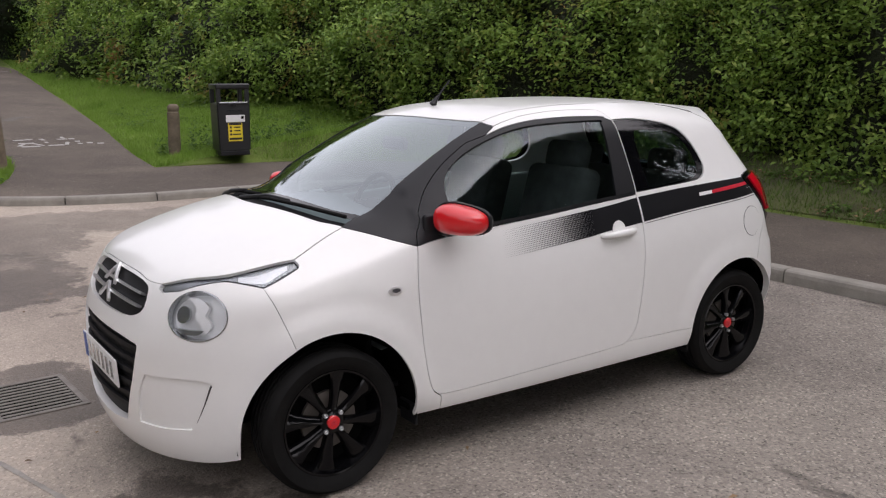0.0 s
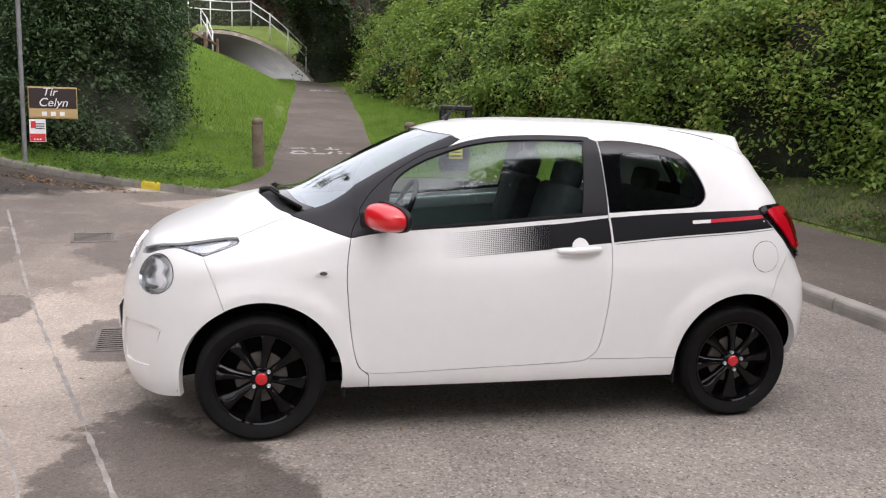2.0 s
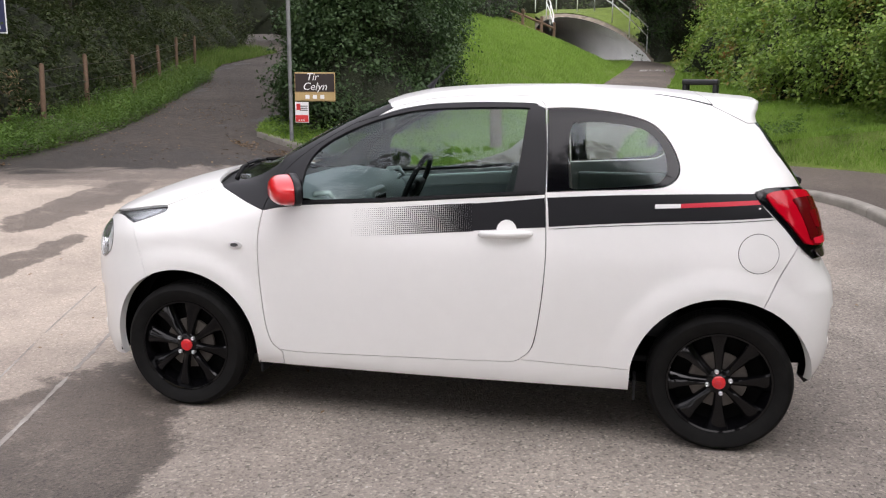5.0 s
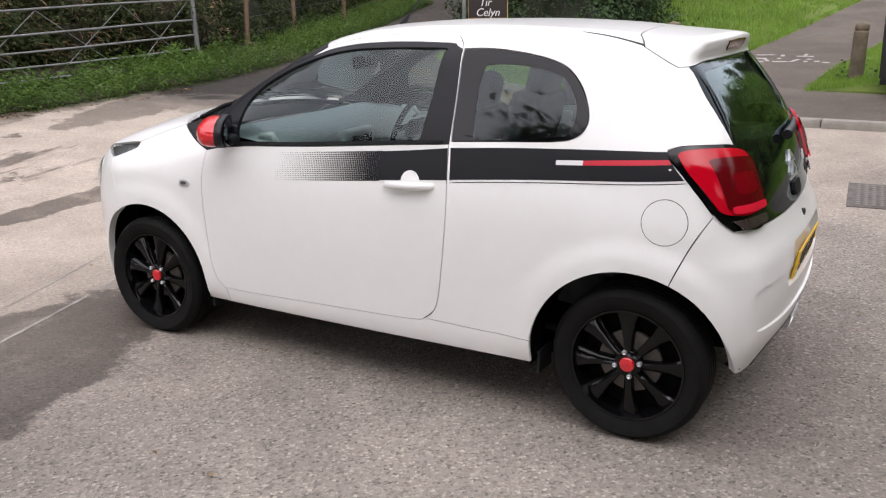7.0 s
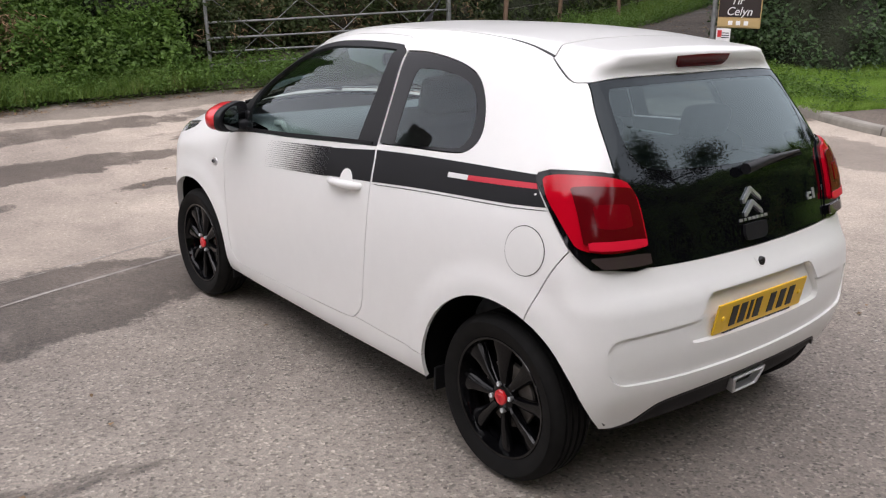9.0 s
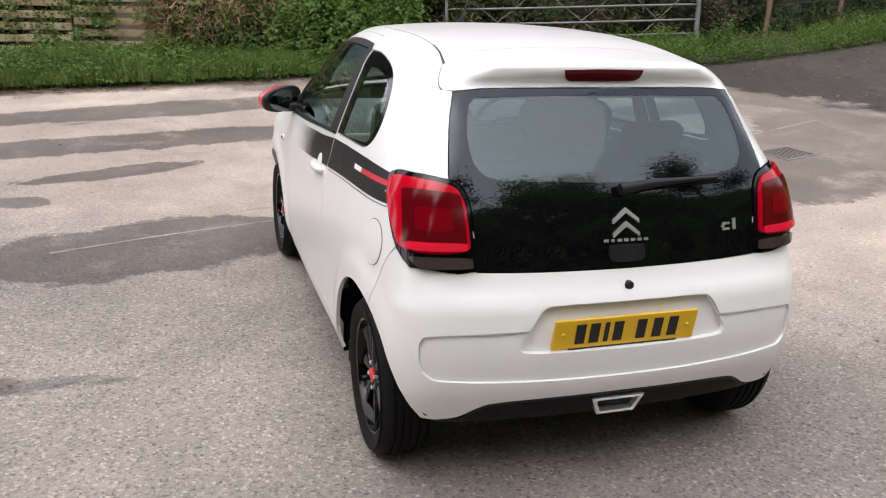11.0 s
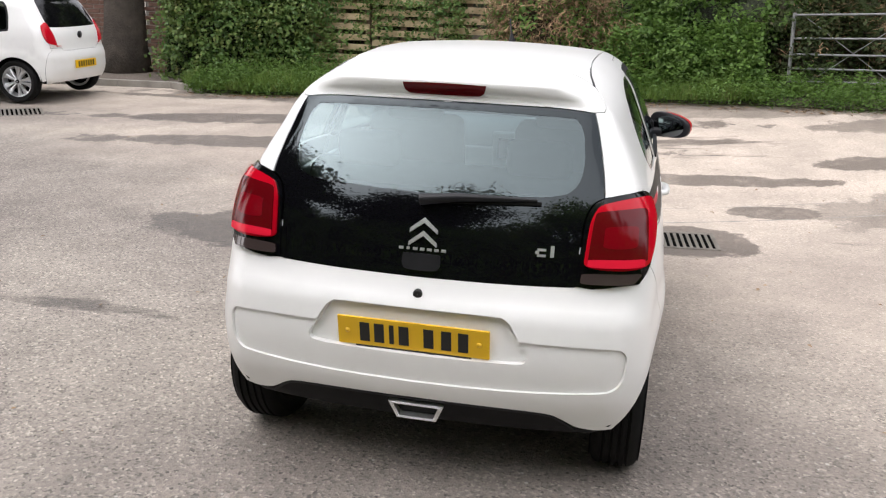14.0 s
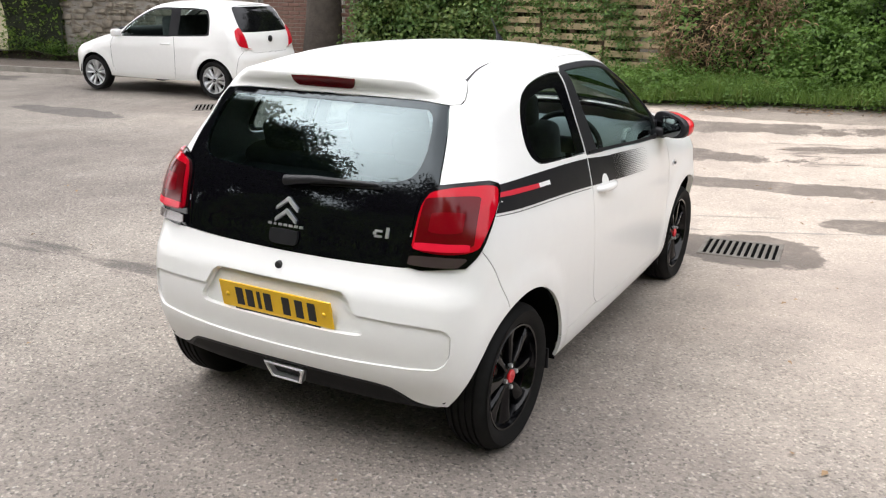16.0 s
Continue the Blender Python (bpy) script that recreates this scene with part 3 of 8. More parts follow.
def panel(name, shell, chart, outer, mat, parent, holes=(), grid=0.03, gap=0.0019, depth=0.014, out=0.0, label="", mirror=False, puff=0.0):
    """A piece of the body's skin inside a closed line on it, with holes, its edges turned in by depth."""
    from mathutils.geometry import delaunay_2d_cdt
    loops = [shrink(tidy(chart.to(np.concatenate(outer))), gap)] + [shrink(tidy(chart.to(np.concatenate(h))), -gap) for h in holes]
    lo, hi = loops[0].min(0), loops[0].max(0)
    gx, gy = np.meshgrid(np.arange(lo[0] + grid / 2, hi[0], grid), np.arange(lo[1] + grid / 2, hi[1], grid))
    q = np.stack([gx.ravel() + 0.3 * grid * (np.arange(gx.size) // gx.shape[1] % 2), gy.ravel()], -1)
    ok = inside(loops[0], q)
    for h in loops[1:]:
        ok &= ~inside(h, q)
    q = q[ok]
    edge = np.concatenate([straight(np.vstack([h, h[:1]]), grid) for h in loops])
    if len(q):
        q = q[np.array([np.min(np.sum((edge - a) ** 2, 1)) for a in q]) > (0.45 * grid) ** 2]
    verts, edges = [], []
    for h in loops:
        s = len(verts)
        verts += [Vector(v) for v in h]
        edges += [(s + i, s + (i + 1) % len(h)) for i in range(len(h))]
    verts += [Vector(v) for v in q]
    v2, _, tris, *_ = delaunay_2d_cdt(verts, edges, [], 0, 1e-5)
    v2 = np.array([tuple(v) for v in v2])
    mid = np.array([v2[list(t)].mean(0) for t in tris])
    ok = inside(loops[0], mid)
    for h in loops[1:]:
        ok &= ~inside(h, mid)
    tris = [list(t) for t, k in zip(tris, ok) if k]
    p = chart.lift(shell, v2)
    bad = np.isnan(p[:, 0])
    tris = [t for t in tris if not bad[t].any()]
    p = np.nan_to_num(p)
    nr = shell.normal(p)
    if puff:
        de = np.array([np.sqrt(np.min(np.sum((edge - a) ** 2, 1))) for a in v2])
        p = p + nr * (puff * (1 - np.exp(-de / 0.03)))[:, None]
    p = p + nr * out
    fixed = []
    for t in tris:
        if np.dot(np.cross(p[t[1]] - p[t[0]], p[t[2]] - p[t[0]]), nr[t[0]]) < 0:
            t = t[::-1]
        fixed.append(t)
    verts, norms, faces = list(p), list(nr), fixed
    if depth:
        count = {}
        for t in fixed:
            for a, b in zip(t, t[1:] + t[:1]):
                count[(a, b)] = True
        for a, b in list(count):
            if (b, a) not in count:
                s = len(verts)
                w = np.cross(p[b] - p[a], nr[a])
                w = w / max(np.linalg.norm(w), 1e-9)
                verts += [p[a], p[b], p[b] - nr[b] * depth, p[a] - nr[a] * depth]
                norms += [w] * 4
                faces.append([s + 1, s, s + 3, s + 2])
    verts, norms = np.array(verts), np.array(norms)
    used = np.unique([i for f in faces for i in f])
    at = np.full(len(verts), -1)
    at[used] = np.arange(len(used))
    verts, norms, faces = verts[used], norms[used], [[int(at[i]) for i in f] for f in faces]
    ob = mesh_ob(name, verts, faces, mat, parent, norms, label)
    if mirror:
        flip = np.array([1, -1, 1])
        return ob, mesh_ob(name, verts * flip, [f[::-1] for f in faces], mat, parent, norms * flip, label)
    return ob


def box(bm, size, at=(0, 0, 0), bevel=0.0, segs=2, turn=None):
    g = bmesh.ops.create_cube(bm, size=1.0)["verts"]
    m = Matrix.Translation(at) @ (turn or Matrix.Identity(4)) @ Matrix.Diagonal((*size, 1))
    bmesh.ops.transform(bm, matrix=m, verts=g)
    if bevel:
        es = list({e for v in g for e in v.link_edges})
        bmesh.ops.bevel(bm, geom=es, offset=bevel, segments=segs, affect="EDGES", profile=0.5)
    return bm


def lathe(bm, profile, segs=48, axis="y", close=False):
    """A profile of (radius, along) pairs turned round the axis."""
    rings = []
    for r, a in profile:
        ring = []
        for i in range(segs):
            t = 2 * math.pi * i / segs
            p = (r * math.cos(t), a, r * math.sin(t)) if axis == "y" else (r * math.cos(t), r * math.sin(t), a)
            ring.append(bm.verts.new(p))
        rings.append(ring)
    pairs = list(zip(rings, rings[1:])) + ([(rings[-1], rings[0])] if close else [])
    for a, b in pairs:
        for i in range(segs):
            bm.faces.new((a[i], a[(i + 1) % segs], b[(i + 1) % segs], b[i]))
    return rings


def tube(bm, pts, r, segs=8, caps=True):
    """A round bar along points; r may be a list."""
    p = [Vector(q) for q in pts]
    rs = r if isinstance(r, (list, tuple)) else [r] * len(p)
    rings = []
    ref = Vector((0.31, 0.17, 0.93))
    for i, q in enumerate(p):
        d = (p[min(i + 1, len(p) - 1)] - p[max(i - 1, 0)]).normalized()
        a = d.cross(ref)
        if a.length < 1e-3:
            a = d.cross(Vector((1, 0, 0)))
        a.normalize()
        b = d.cross(a)
        rings.append([bm.verts.new(q + rs[i] * (a * math.cos(2 * math.pi * k / segs) + b * math.sin(2 * math.pi * k / segs))) for k in range(segs)])
    for a, b in zip(rings, rings[1:]):
        for k in range(segs):
            bm.faces.new((a[k], a[(k + 1) % segs], b[(k + 1) % segs], b[k]))
    if caps:
        bm.faces.new(rings[0][::-1]), bm.faces.new(rings[-1])
    return bm


def thing(name, label, category, group="", kind="", matrix=None):
    ob = new(name)
    if matrix:
        ob.matrix_basis = matrix
    return tagged(ob, label, category, group, kind)


# ---- the lie of the land ----
def lift(v, k=0.5):
    return k * np.logaddexp(0, np.asarray(v, float) / k)


def height(x, y):
    """Height of the yard and the paths: level under the car, rising towards the underpass and the gate."""
    x, y = np.asarray(x, float), np.asarray(y, float)
    return 0.068 * lift(y - 1.5) + 0.065 * lift(-np.maximum(x, -25) - 3.0) * step(-7, 1, y)


PATH_LEFT = [(-1.62, 6.45), (-1.2, 7.2), (-0.93, 8.2), (-0.86, 9.5), (-0.5, 14.0), (-0.1, 21.0), (0.42, 28.0), (0.35, 31.0), (-0.3, 34.0), (-1.5, 36.8)]
PATH_RIGHT = [(0.62, 7.62), (0.68, 8.8), (0.86, 10.5), (1.08, 12.5), (1.7, 20.0), (2.35, 28.0), (2.35, 31.0), (2.0, 34.0), (1.45, 36.8)]
KERB_LEFT = [(-5.0, 8.7), (-4.35, 8.12), (-3.65, 7.60), (-2.95, 7.16), (-2.35, 6.79), (-1.62, 6.40)]
KERB_MID = [(-1.62, 6.40), (-0.9, 6.08), (0.0, 5.88), (0.9, 5.84), (1.8, 5.82)]
KERB_TURN = [(1.8, 5.82), (2.3, 5.72), (2.75, 5.40), (3.02, 4.8), (3.15, 4.0)]
KERB_RIGHT = [(3.15, 4.0), (3.2, 2.6), (3.25, 1.0), (3.26, -1.0), (3.30, -4.0), (3.4, -9.0), (3.6, -20.0)]
PAVE_BACK = [(0.62, 7.62), (1.8, 7.54), (2.9, 7.25), (3.9, 6.75), (4.6, 6.1), (5.0, 4.8), (5.45, 2.6), (5.72, 1.0), (5.9, -2.0), (6.1, -9.0), (6.4, -20.0)]


def path_edge(pts, y):
    p = np.array(pts)
    return np.interp(y, p[:, 1], p[:, 0])


def bank_height(x, y):
    """Grass land: the mound left of the footpath, the verge that climbs to the hedge."""
    x, y = np.asarray(x, float), np.asarray(y, float)
    left = np.maximum(path_edge(PATH_LEFT, y) - x - 0.2, 0)
    right = np.maximum(x - path_edge(PATH_RIGHT, y) - 0.2, 0)
    pb = np.array(PAVE_BACK[::-1])
    side = np.maximum(x - np.interp(y, pb[:, 1], pb[:, 0]), 0)
    edge_x = np.interp(y, [8.7, 9.7, 11.3, 17.3, 22.0, 26.0, 30.0], [-5.0, -5.0, -5.45, -7.4, -8.0, -8.2, -8.5])
    z = 0.52 * left * step(8.8, 18, y) * np.exp(-left / 16) * step(0.1, 2.6, x - edge_x)
    z = z + np.where(y > 7.6, 0.16 * right * step(7.6, 12, y), 0.0) + np.where(y <= 9, 0.22 * side * step(10, 6, y), 0.0)
    return height(x, y) + z


def verge_z(x, y):
    """Height of the verge across the yard and along the track, climbing away from their edge."""
    x, y = np.asarray(x, float), np.asarray(y, float)
    edge_x = np.interp(y, [7.0, 9.3, 12.5, 17.3, 22.0, 30.0], [-7.2, -7.5, -8.6, -10.2, -12.0, -13.4])
    return height(x, y) + 0.02 + 0.10 * np.maximum(edge_x - 1.0 - x, 0) * step(-7, -4, y)


def sheet(name, loop, mat, zfun, grid, kind="structure", label="", category="ground", skirt=0.0, holes=()):
    """Ground inside a closed line of the plan."""
    from mathutils.geometry import delaunay_2d_cdt
    loop = tidy(np.array(loop, float), 0.02)
    loop = straight(np.vstack([loop, loop[:1]]), grid)[:-1]
    lo, hi = loop.min(0), loop.max(0)
    ax, ay = np.meshgrid(np.arange(lo[0] + grid / 2, hi[0], grid), np.arange(lo[1] + grid / 2, hi[1], grid))
    q = np.stack([ax.ravel(), ay.ravel()], -1)
    q = q[inside(loop, q)]
    if len(q):
        q = q[np.array([np.min(np.sum((loop - a) ** 2, 1)) for a in q]) > (0.4 * grid) ** 2]
    pts = np.vstack([loop, q])
    v2, _, tris, *_ = delaunay_2d_cdt([Vector(p) for p in pts], [(i, (i + 1) % len(loop)) for i in range(len(loop))], [], 0, 1e-5)
    v2 = np.array([tuple(v) for v in v2])
    ok = inside(loop, np.array([v2[list(t)].mean(0) for t in tris]))
    tris = [list(t) for t, k in zip(tris, ok) if k]
    v = np.column_stack([v2, zfun(v2[:, 0], v2[:, 1])])
    verts, faces = list(v), tris
    if skirt:
        edges = {}
        for t in tris:
            for a, b in zip(t, t[1:] + t[:1]):
                edges[(a, b)] = 1
        for a, b in list(edges):
            if (b, a) not in edges:
                s = len(verts)
                verts += [v[a], v[b], v[b] - (0, 0, skirt), v[a] - (0, 0, skirt)]
                faces.append([s + 1, s, s + 3, s + 2])
    ob = mesh_ob(name, verts, faces, mat)
    return tagged(ob, label, category, kind=kind)


def curve2(pts, n=6):
    return spline(pts, n)


xs = np.concatenate([np.linspace(-160, -14, 16)[:-1], np.arange(-14, 10, 0.4), np.linspace(10, 160, 20)])
ys = np.concatenate([np.linspace(-160, -14, 16)[:-1], np.arange(-14, 14, 0.4), np.linspace(14, 160, 24)])
gx, gy = np.meshgrid(xs, ys)
gv = np.stack([gx.ravel(), gy.ravel(), height(gx, gy).ravel()], -1)
w = len(xs)
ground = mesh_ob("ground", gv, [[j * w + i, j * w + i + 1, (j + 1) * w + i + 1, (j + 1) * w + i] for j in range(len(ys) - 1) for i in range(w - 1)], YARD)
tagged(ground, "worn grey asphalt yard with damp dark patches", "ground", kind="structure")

kl, km, kt, kr = curve2(KERB_LEFT), curve2(KERB_MID), curve2(KERB_TURN), curve2(KERB_RIGHT)
pl, pr, pb = curve2(PATH_LEFT), curve2(PATH_RIGHT), curve2(PAVE_BACK)
K_UP = 0.075


def raised(x, y):
    return height(x, y) + K_UP


sheet("footpath", np.vstack([km, kt[1:], kr[1:], pb[::-1], pr[1:], pl[::-1]]), PAVE, raised, 0.5, label="dark asphalt footpath and pavement", category="path", skirt=0.0)
sheet("grass_mound", np.vstack([kl, pl[1:], [(-2.2, 36.9), (-4.6, 36.0), (-8.5, 35.6), (-8.5, 30), (-8.2, 26)], curve2([(-8.1, 22), (-7.4, 17.3), (-5.45, 11.3), (-5.0, 9.7), (-5.0, 8.7)])]), TURF,
      lambda x, y: bank_height(x, y) + K_UP - 0.01, 0.5, label="sloping grass bank beside the footpath", category="grass", skirt=0.12)
sheet("grass_verge", np.vstack([pr, [(1.6, 37.2), (16, 45), (16, -20)], pb[::-1][:-1]]), TURF, lambda x, y: bank_height(x, y) + K_UP - 0.01, 0.6, label="grass verge in front of the hedge", category="grass", skirt=0.1)
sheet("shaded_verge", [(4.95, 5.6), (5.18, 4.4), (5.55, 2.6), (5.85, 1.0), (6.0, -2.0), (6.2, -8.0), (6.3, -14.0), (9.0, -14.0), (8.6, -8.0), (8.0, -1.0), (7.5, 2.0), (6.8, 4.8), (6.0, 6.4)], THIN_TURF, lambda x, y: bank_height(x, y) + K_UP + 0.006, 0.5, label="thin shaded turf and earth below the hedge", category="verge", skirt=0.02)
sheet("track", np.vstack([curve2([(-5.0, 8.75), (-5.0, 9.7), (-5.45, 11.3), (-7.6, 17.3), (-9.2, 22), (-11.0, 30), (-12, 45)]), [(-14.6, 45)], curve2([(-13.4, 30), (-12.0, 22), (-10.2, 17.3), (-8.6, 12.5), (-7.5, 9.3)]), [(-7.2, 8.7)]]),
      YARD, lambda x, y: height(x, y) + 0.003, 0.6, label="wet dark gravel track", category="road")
sheet("roadside_verge", np.vstack([curve2([(-6.9, 6.3), (-7.4, 9.0), (-8.6, 12.5), (-10.2, 17.3), (-12.0, 22), (-13.4, 30)]), [(-30, 30), (-30, -6.4), (-8.3, -6.4)],
      curve2([(-7.9, -5.6), (-7.65, -3.3), (-7.45, -1.2), (-7.6, 0.5), (-7.55, 2.0), (-7.2, 3.4), (-7.0, 5.0), (-6.9, 6.3)])]), SOIL, verge_z, 0.6,
      label="littered earth verge below the brambles", category="ground", skirt=0.05)


def kerb_run(pts, up, run_label, yellow=None, dropped=False, piece=0.915):
    """A run of kerbstones, each its own piece, with open joints."""
    p = straight(curve2(pts), 0.02)
    d = np.concatenate([[0], np.cumsum(np.linalg.norm(np.diff(p, axis=0), axis=1))])
    run = thing("kerb", run_label, "kerb", kind="structure")
    k = 0
    while k * piece < d[-1] - 0.12 and k < 40:
        a, b = k * piece + 0.006, min((k + 1) * piece - 0.006, d[-1])
        mid = np.array([np.interp((a + b) / 2, d, p[:, i]) for i in (0, 1)])
        bm = bmesh.new()
        rows = []
        for s in np.linspace(a, b, 6):
            c = np.array([np.interp(s, d, p[:, i]) for i in (0, 1)])
            e = np.array([np.interp(min(s + 0.03, d[-1]), d, p[:, i]) for i in (0, 1)]) - np.array([np.interp(max(s - 0.03, 0), d, p[:, i]) for i in (0, 1)])
            e /= np.linalg.norm(e)
            nrm = np.array([-e[1], e[0]])
            z = float(height(*c))
            jig = 0.004 * math.sin(k * 12.9)
            prof = [(-0.014, -0.15), (-0.010, up * 0.6), (-0.004, up - 0.016), (0.008, up - 0.004), (0.022, up), (0.125, up), (0.125, -0.15)]
            rows.append([bm.verts.new((*(c + nrm * (o + jig) - mid), z + h + jig * 0.5)) for o, h in prof])
        for r0, r1 in zip(rows, rows[1:]):
            for q in range(6):
                bm.faces.new((r0[q], r0[q + 1], r1[q + 1], r1[q]))
        bm.faces.new(rows[0][::-1]), bm.faces.new(rows[-1])
        part("kerbstone", bm, KERB, run, matrix=pose(mid[0], mid[1], 0))
        if yellow is not None and k in yellow:
            bm = bmesh.new()
            rows = []
            for s in np.linspace(a + 0.30, a + 0.58, 4):
                c = np.array([np.interp(s, d, p[:, i]) for i in (0, 1)])
                e = np.array([np.interp(s + 0.03, d, p[:, i]) - np.interp(s - 0.03, d, p[:, i]) for i in (0, 1)])
                e /= np.linalg.norm(e)
                rows.append([bm.verts.new((*(c + np.array([-e[1], e[0]]) * (o + jig)), float(height(*c)) + h + jig * 0.5)) for o, h in ((-0.017, 0.0), (-0.013, up * 0.6), (-0.007, up - 0.014), (0.006, up - 0.001), (0.022, up + 0.003), (0.12, up + 0.003))])
            for r0, r1 in zip(rows, rows[1:]):
                for q in range(5):
                    bm.faces.new((r0[q], r0[q + 1], r1[q + 1], r1[q]))
            part("yellow_paint", bm, YELLOW, run, "worn patch of yellow paint")
        k += 1


kerb_run(KERB_LEFT, 0.095, "weathered concrete kerb with one yellow-painted stone", yellow=(3,))
kerb_run(KERB_MID, 0.085, "low concrete kerb across the footpath")
kerb_run(KERB_TURN, 0.09, "curved concrete kerb at the corner")
kerb_run(KERB_RIGHT, 0.105, "weathered concrete kerb along the pavement")


def gully(at, size, turn, bars, label):
    """A cast-iron drain grate with a frame and bars over a black plate that stands for shaded depth."""
    z = float(height(*at))
    up = Vector((float(height(at[0] - 0.2, at[1]) - height(at[0] + 0.2, at[1])) / 0.4, float(height(at[0], at[1] - 0.2) - height(at[0], at[1] + 0.2)) / 0.4, 1))
    tilt = Vector((0, 0, 1)).rotation_difference(up).to_matrix().to_4x4()
    g = thing("drain_grate", label, "drain", matrix=Matrix.Translation((at[0], at[1], z - 0.004)) @ tilt @ pose(0, 0, 0, 0, 0, turn))
    lx, ly = size
    for s in (-1, 1):
        part("frame_side", box(bmesh.new(), (lx, 0.03, 0.024), (0, s * (ly / 2 - 0.015), 0), 0.003), GRATE, g)
        part("frame_end", box(bmesh.new(), (0.03, ly - 0.06, 0.024), (s * (lx / 2 - 0.015), 0, 0), 0.003), GRATE, g)
    me = None
    for i in range(bars):
        y = -ly / 2 + 0.04 + (ly - 0.08) * (i + 0.5) / bars
        b_ = part("bar", box(bmesh.new(), (lx - 0.06, (ly - 0.08) / bars * 0.50, 0.020), (0, 0, 0), 0.003), GRATE, g, matrix=pose(0, y, 0))
    # no hole below: the black colour gives the shade between the bars
    part("black_plate", box(bmesh.new(), (lx - 0.05, ly - 0.05, 0.004), (0, 0, 0.005)), DARK, g)


gully((-1.96, 1.02), (0.42, 0.52), 4, 10, "rusty iron drain grate in the damp yard")
gully((-2.66, 4.08), (0.40, 0.40), 10, 8, "small iron drain grate by the yard's edge")
gully((-5.25, -6.90), (0.62, 0.50), 40, 8, "iron drain grate near the parked car")
cover = thing("manhole_cover", "worn iron manhole cover with a studded lid", "manhole", matrix=pose(1.80, 3.45, float(height(1.80, 3.45)) + 0.002, 4, 0, 4))
part("frame", box(bmesh.new(), (0.56, 0.66, 0.012), (0, 0, 0), 0.003), IRON, cover)
part("lid", box(bmesh.new(), (0.50, 0.60, 0.012), (0, 0, 0.001), 0.003), IRON, cover)
for i in range(9):
    for j in range(11):
        part("stud", box(bmesh.new(), (0.030, 0.030, 0.004), (0, 0, 0), 0.001, 1), GRATE, cover, matrix=pose(-0.208 + 0.052 * i, -0.26 + 0.052 * j, 0.008, 0, 0, 45))


# ---- plants ----
rng = np.random.default_rng(7)


def quads(name, v, mat, label="", kind="", category="", parent=None, per=4, smooth=False):
    """A mesh of many loose faces of per corners each, from an array of corners."""
    v = np.asarray(v, np.float32).reshape(-1, 3)
    n = len(v) // per
    me = bpy.data.meshes.new(name)
    me.vertices.add(len(v)), me.loops.add(len(v)), me.polygons.add(n)
    me.vertices.foreach_set("co", v.ravel())
    me.loops.foreach_set("vertex_index", np.arange(len(v), dtype=np.int32))
    me.polygons.foreach_set("loop_start", np.arange(0, len(v), per, dtype=np.int32))
    me.polygons.foreach_set("loop_total", np.full(n, per, np.int32))
    me.update(calc_edges=True)
    me.materials.append(mat)
    ob = new(name, me)
    ob.parent = parent
    return tagged(ob, label, category, kind=kind)


def unit(a):
    return a / np.maximum(np.linalg.norm(a, axis=-1, keepdims=True), 1e-9)


def leaf_faces(c, out, size, slim=0.5, wild=0.5):
    """Kite-shaped, slightly folded leaves at c, facing roughly outwards."""
    n = len(c)
    size = np.broadcast_to(size, n) * rng.uniform(0.6, 1.25, n)
    nrm = unit(out * 0.7 + rng.normal(0, wild, (n, 3)) + (0, 0, 0.75))
    ax = unit(np.cross(nrm, rng.normal(0, 1, (n, 3))) + (0, 0, -0.25))
    ax = unit(ax - nrm * np.sum(ax * nrm, 1, keepdims=True))
    sd = np.cross(nrm, ax)
    L, W = size[:, None], (size * slim * 0.5)[:, None]
    a = c - ax * L * 0.5
    tip = c + ax * L * 0.5 - nrm * L * 0.12
    l_ = c - ax * L * 0.08 + sd * W + nrm * L * 0.06
    r_ = c - ax * L * 0.08 - sd * W + nrm * L * 0.06
    return np.stack([a, r_, tip, l_], 1)


WAVES = rng.normal(0, 1, (14, 3)) * np.array([1.6, 1.6, 2.0])
PHASE = rng.uniform(0, 6.28, 14)


def lumps(p, scale=1.0):
    """A smooth lumpy field of about -1 to 1."""
    return np.sin(p @ (WAVES.T / scale) + PHASE).sum(1) / 5.0


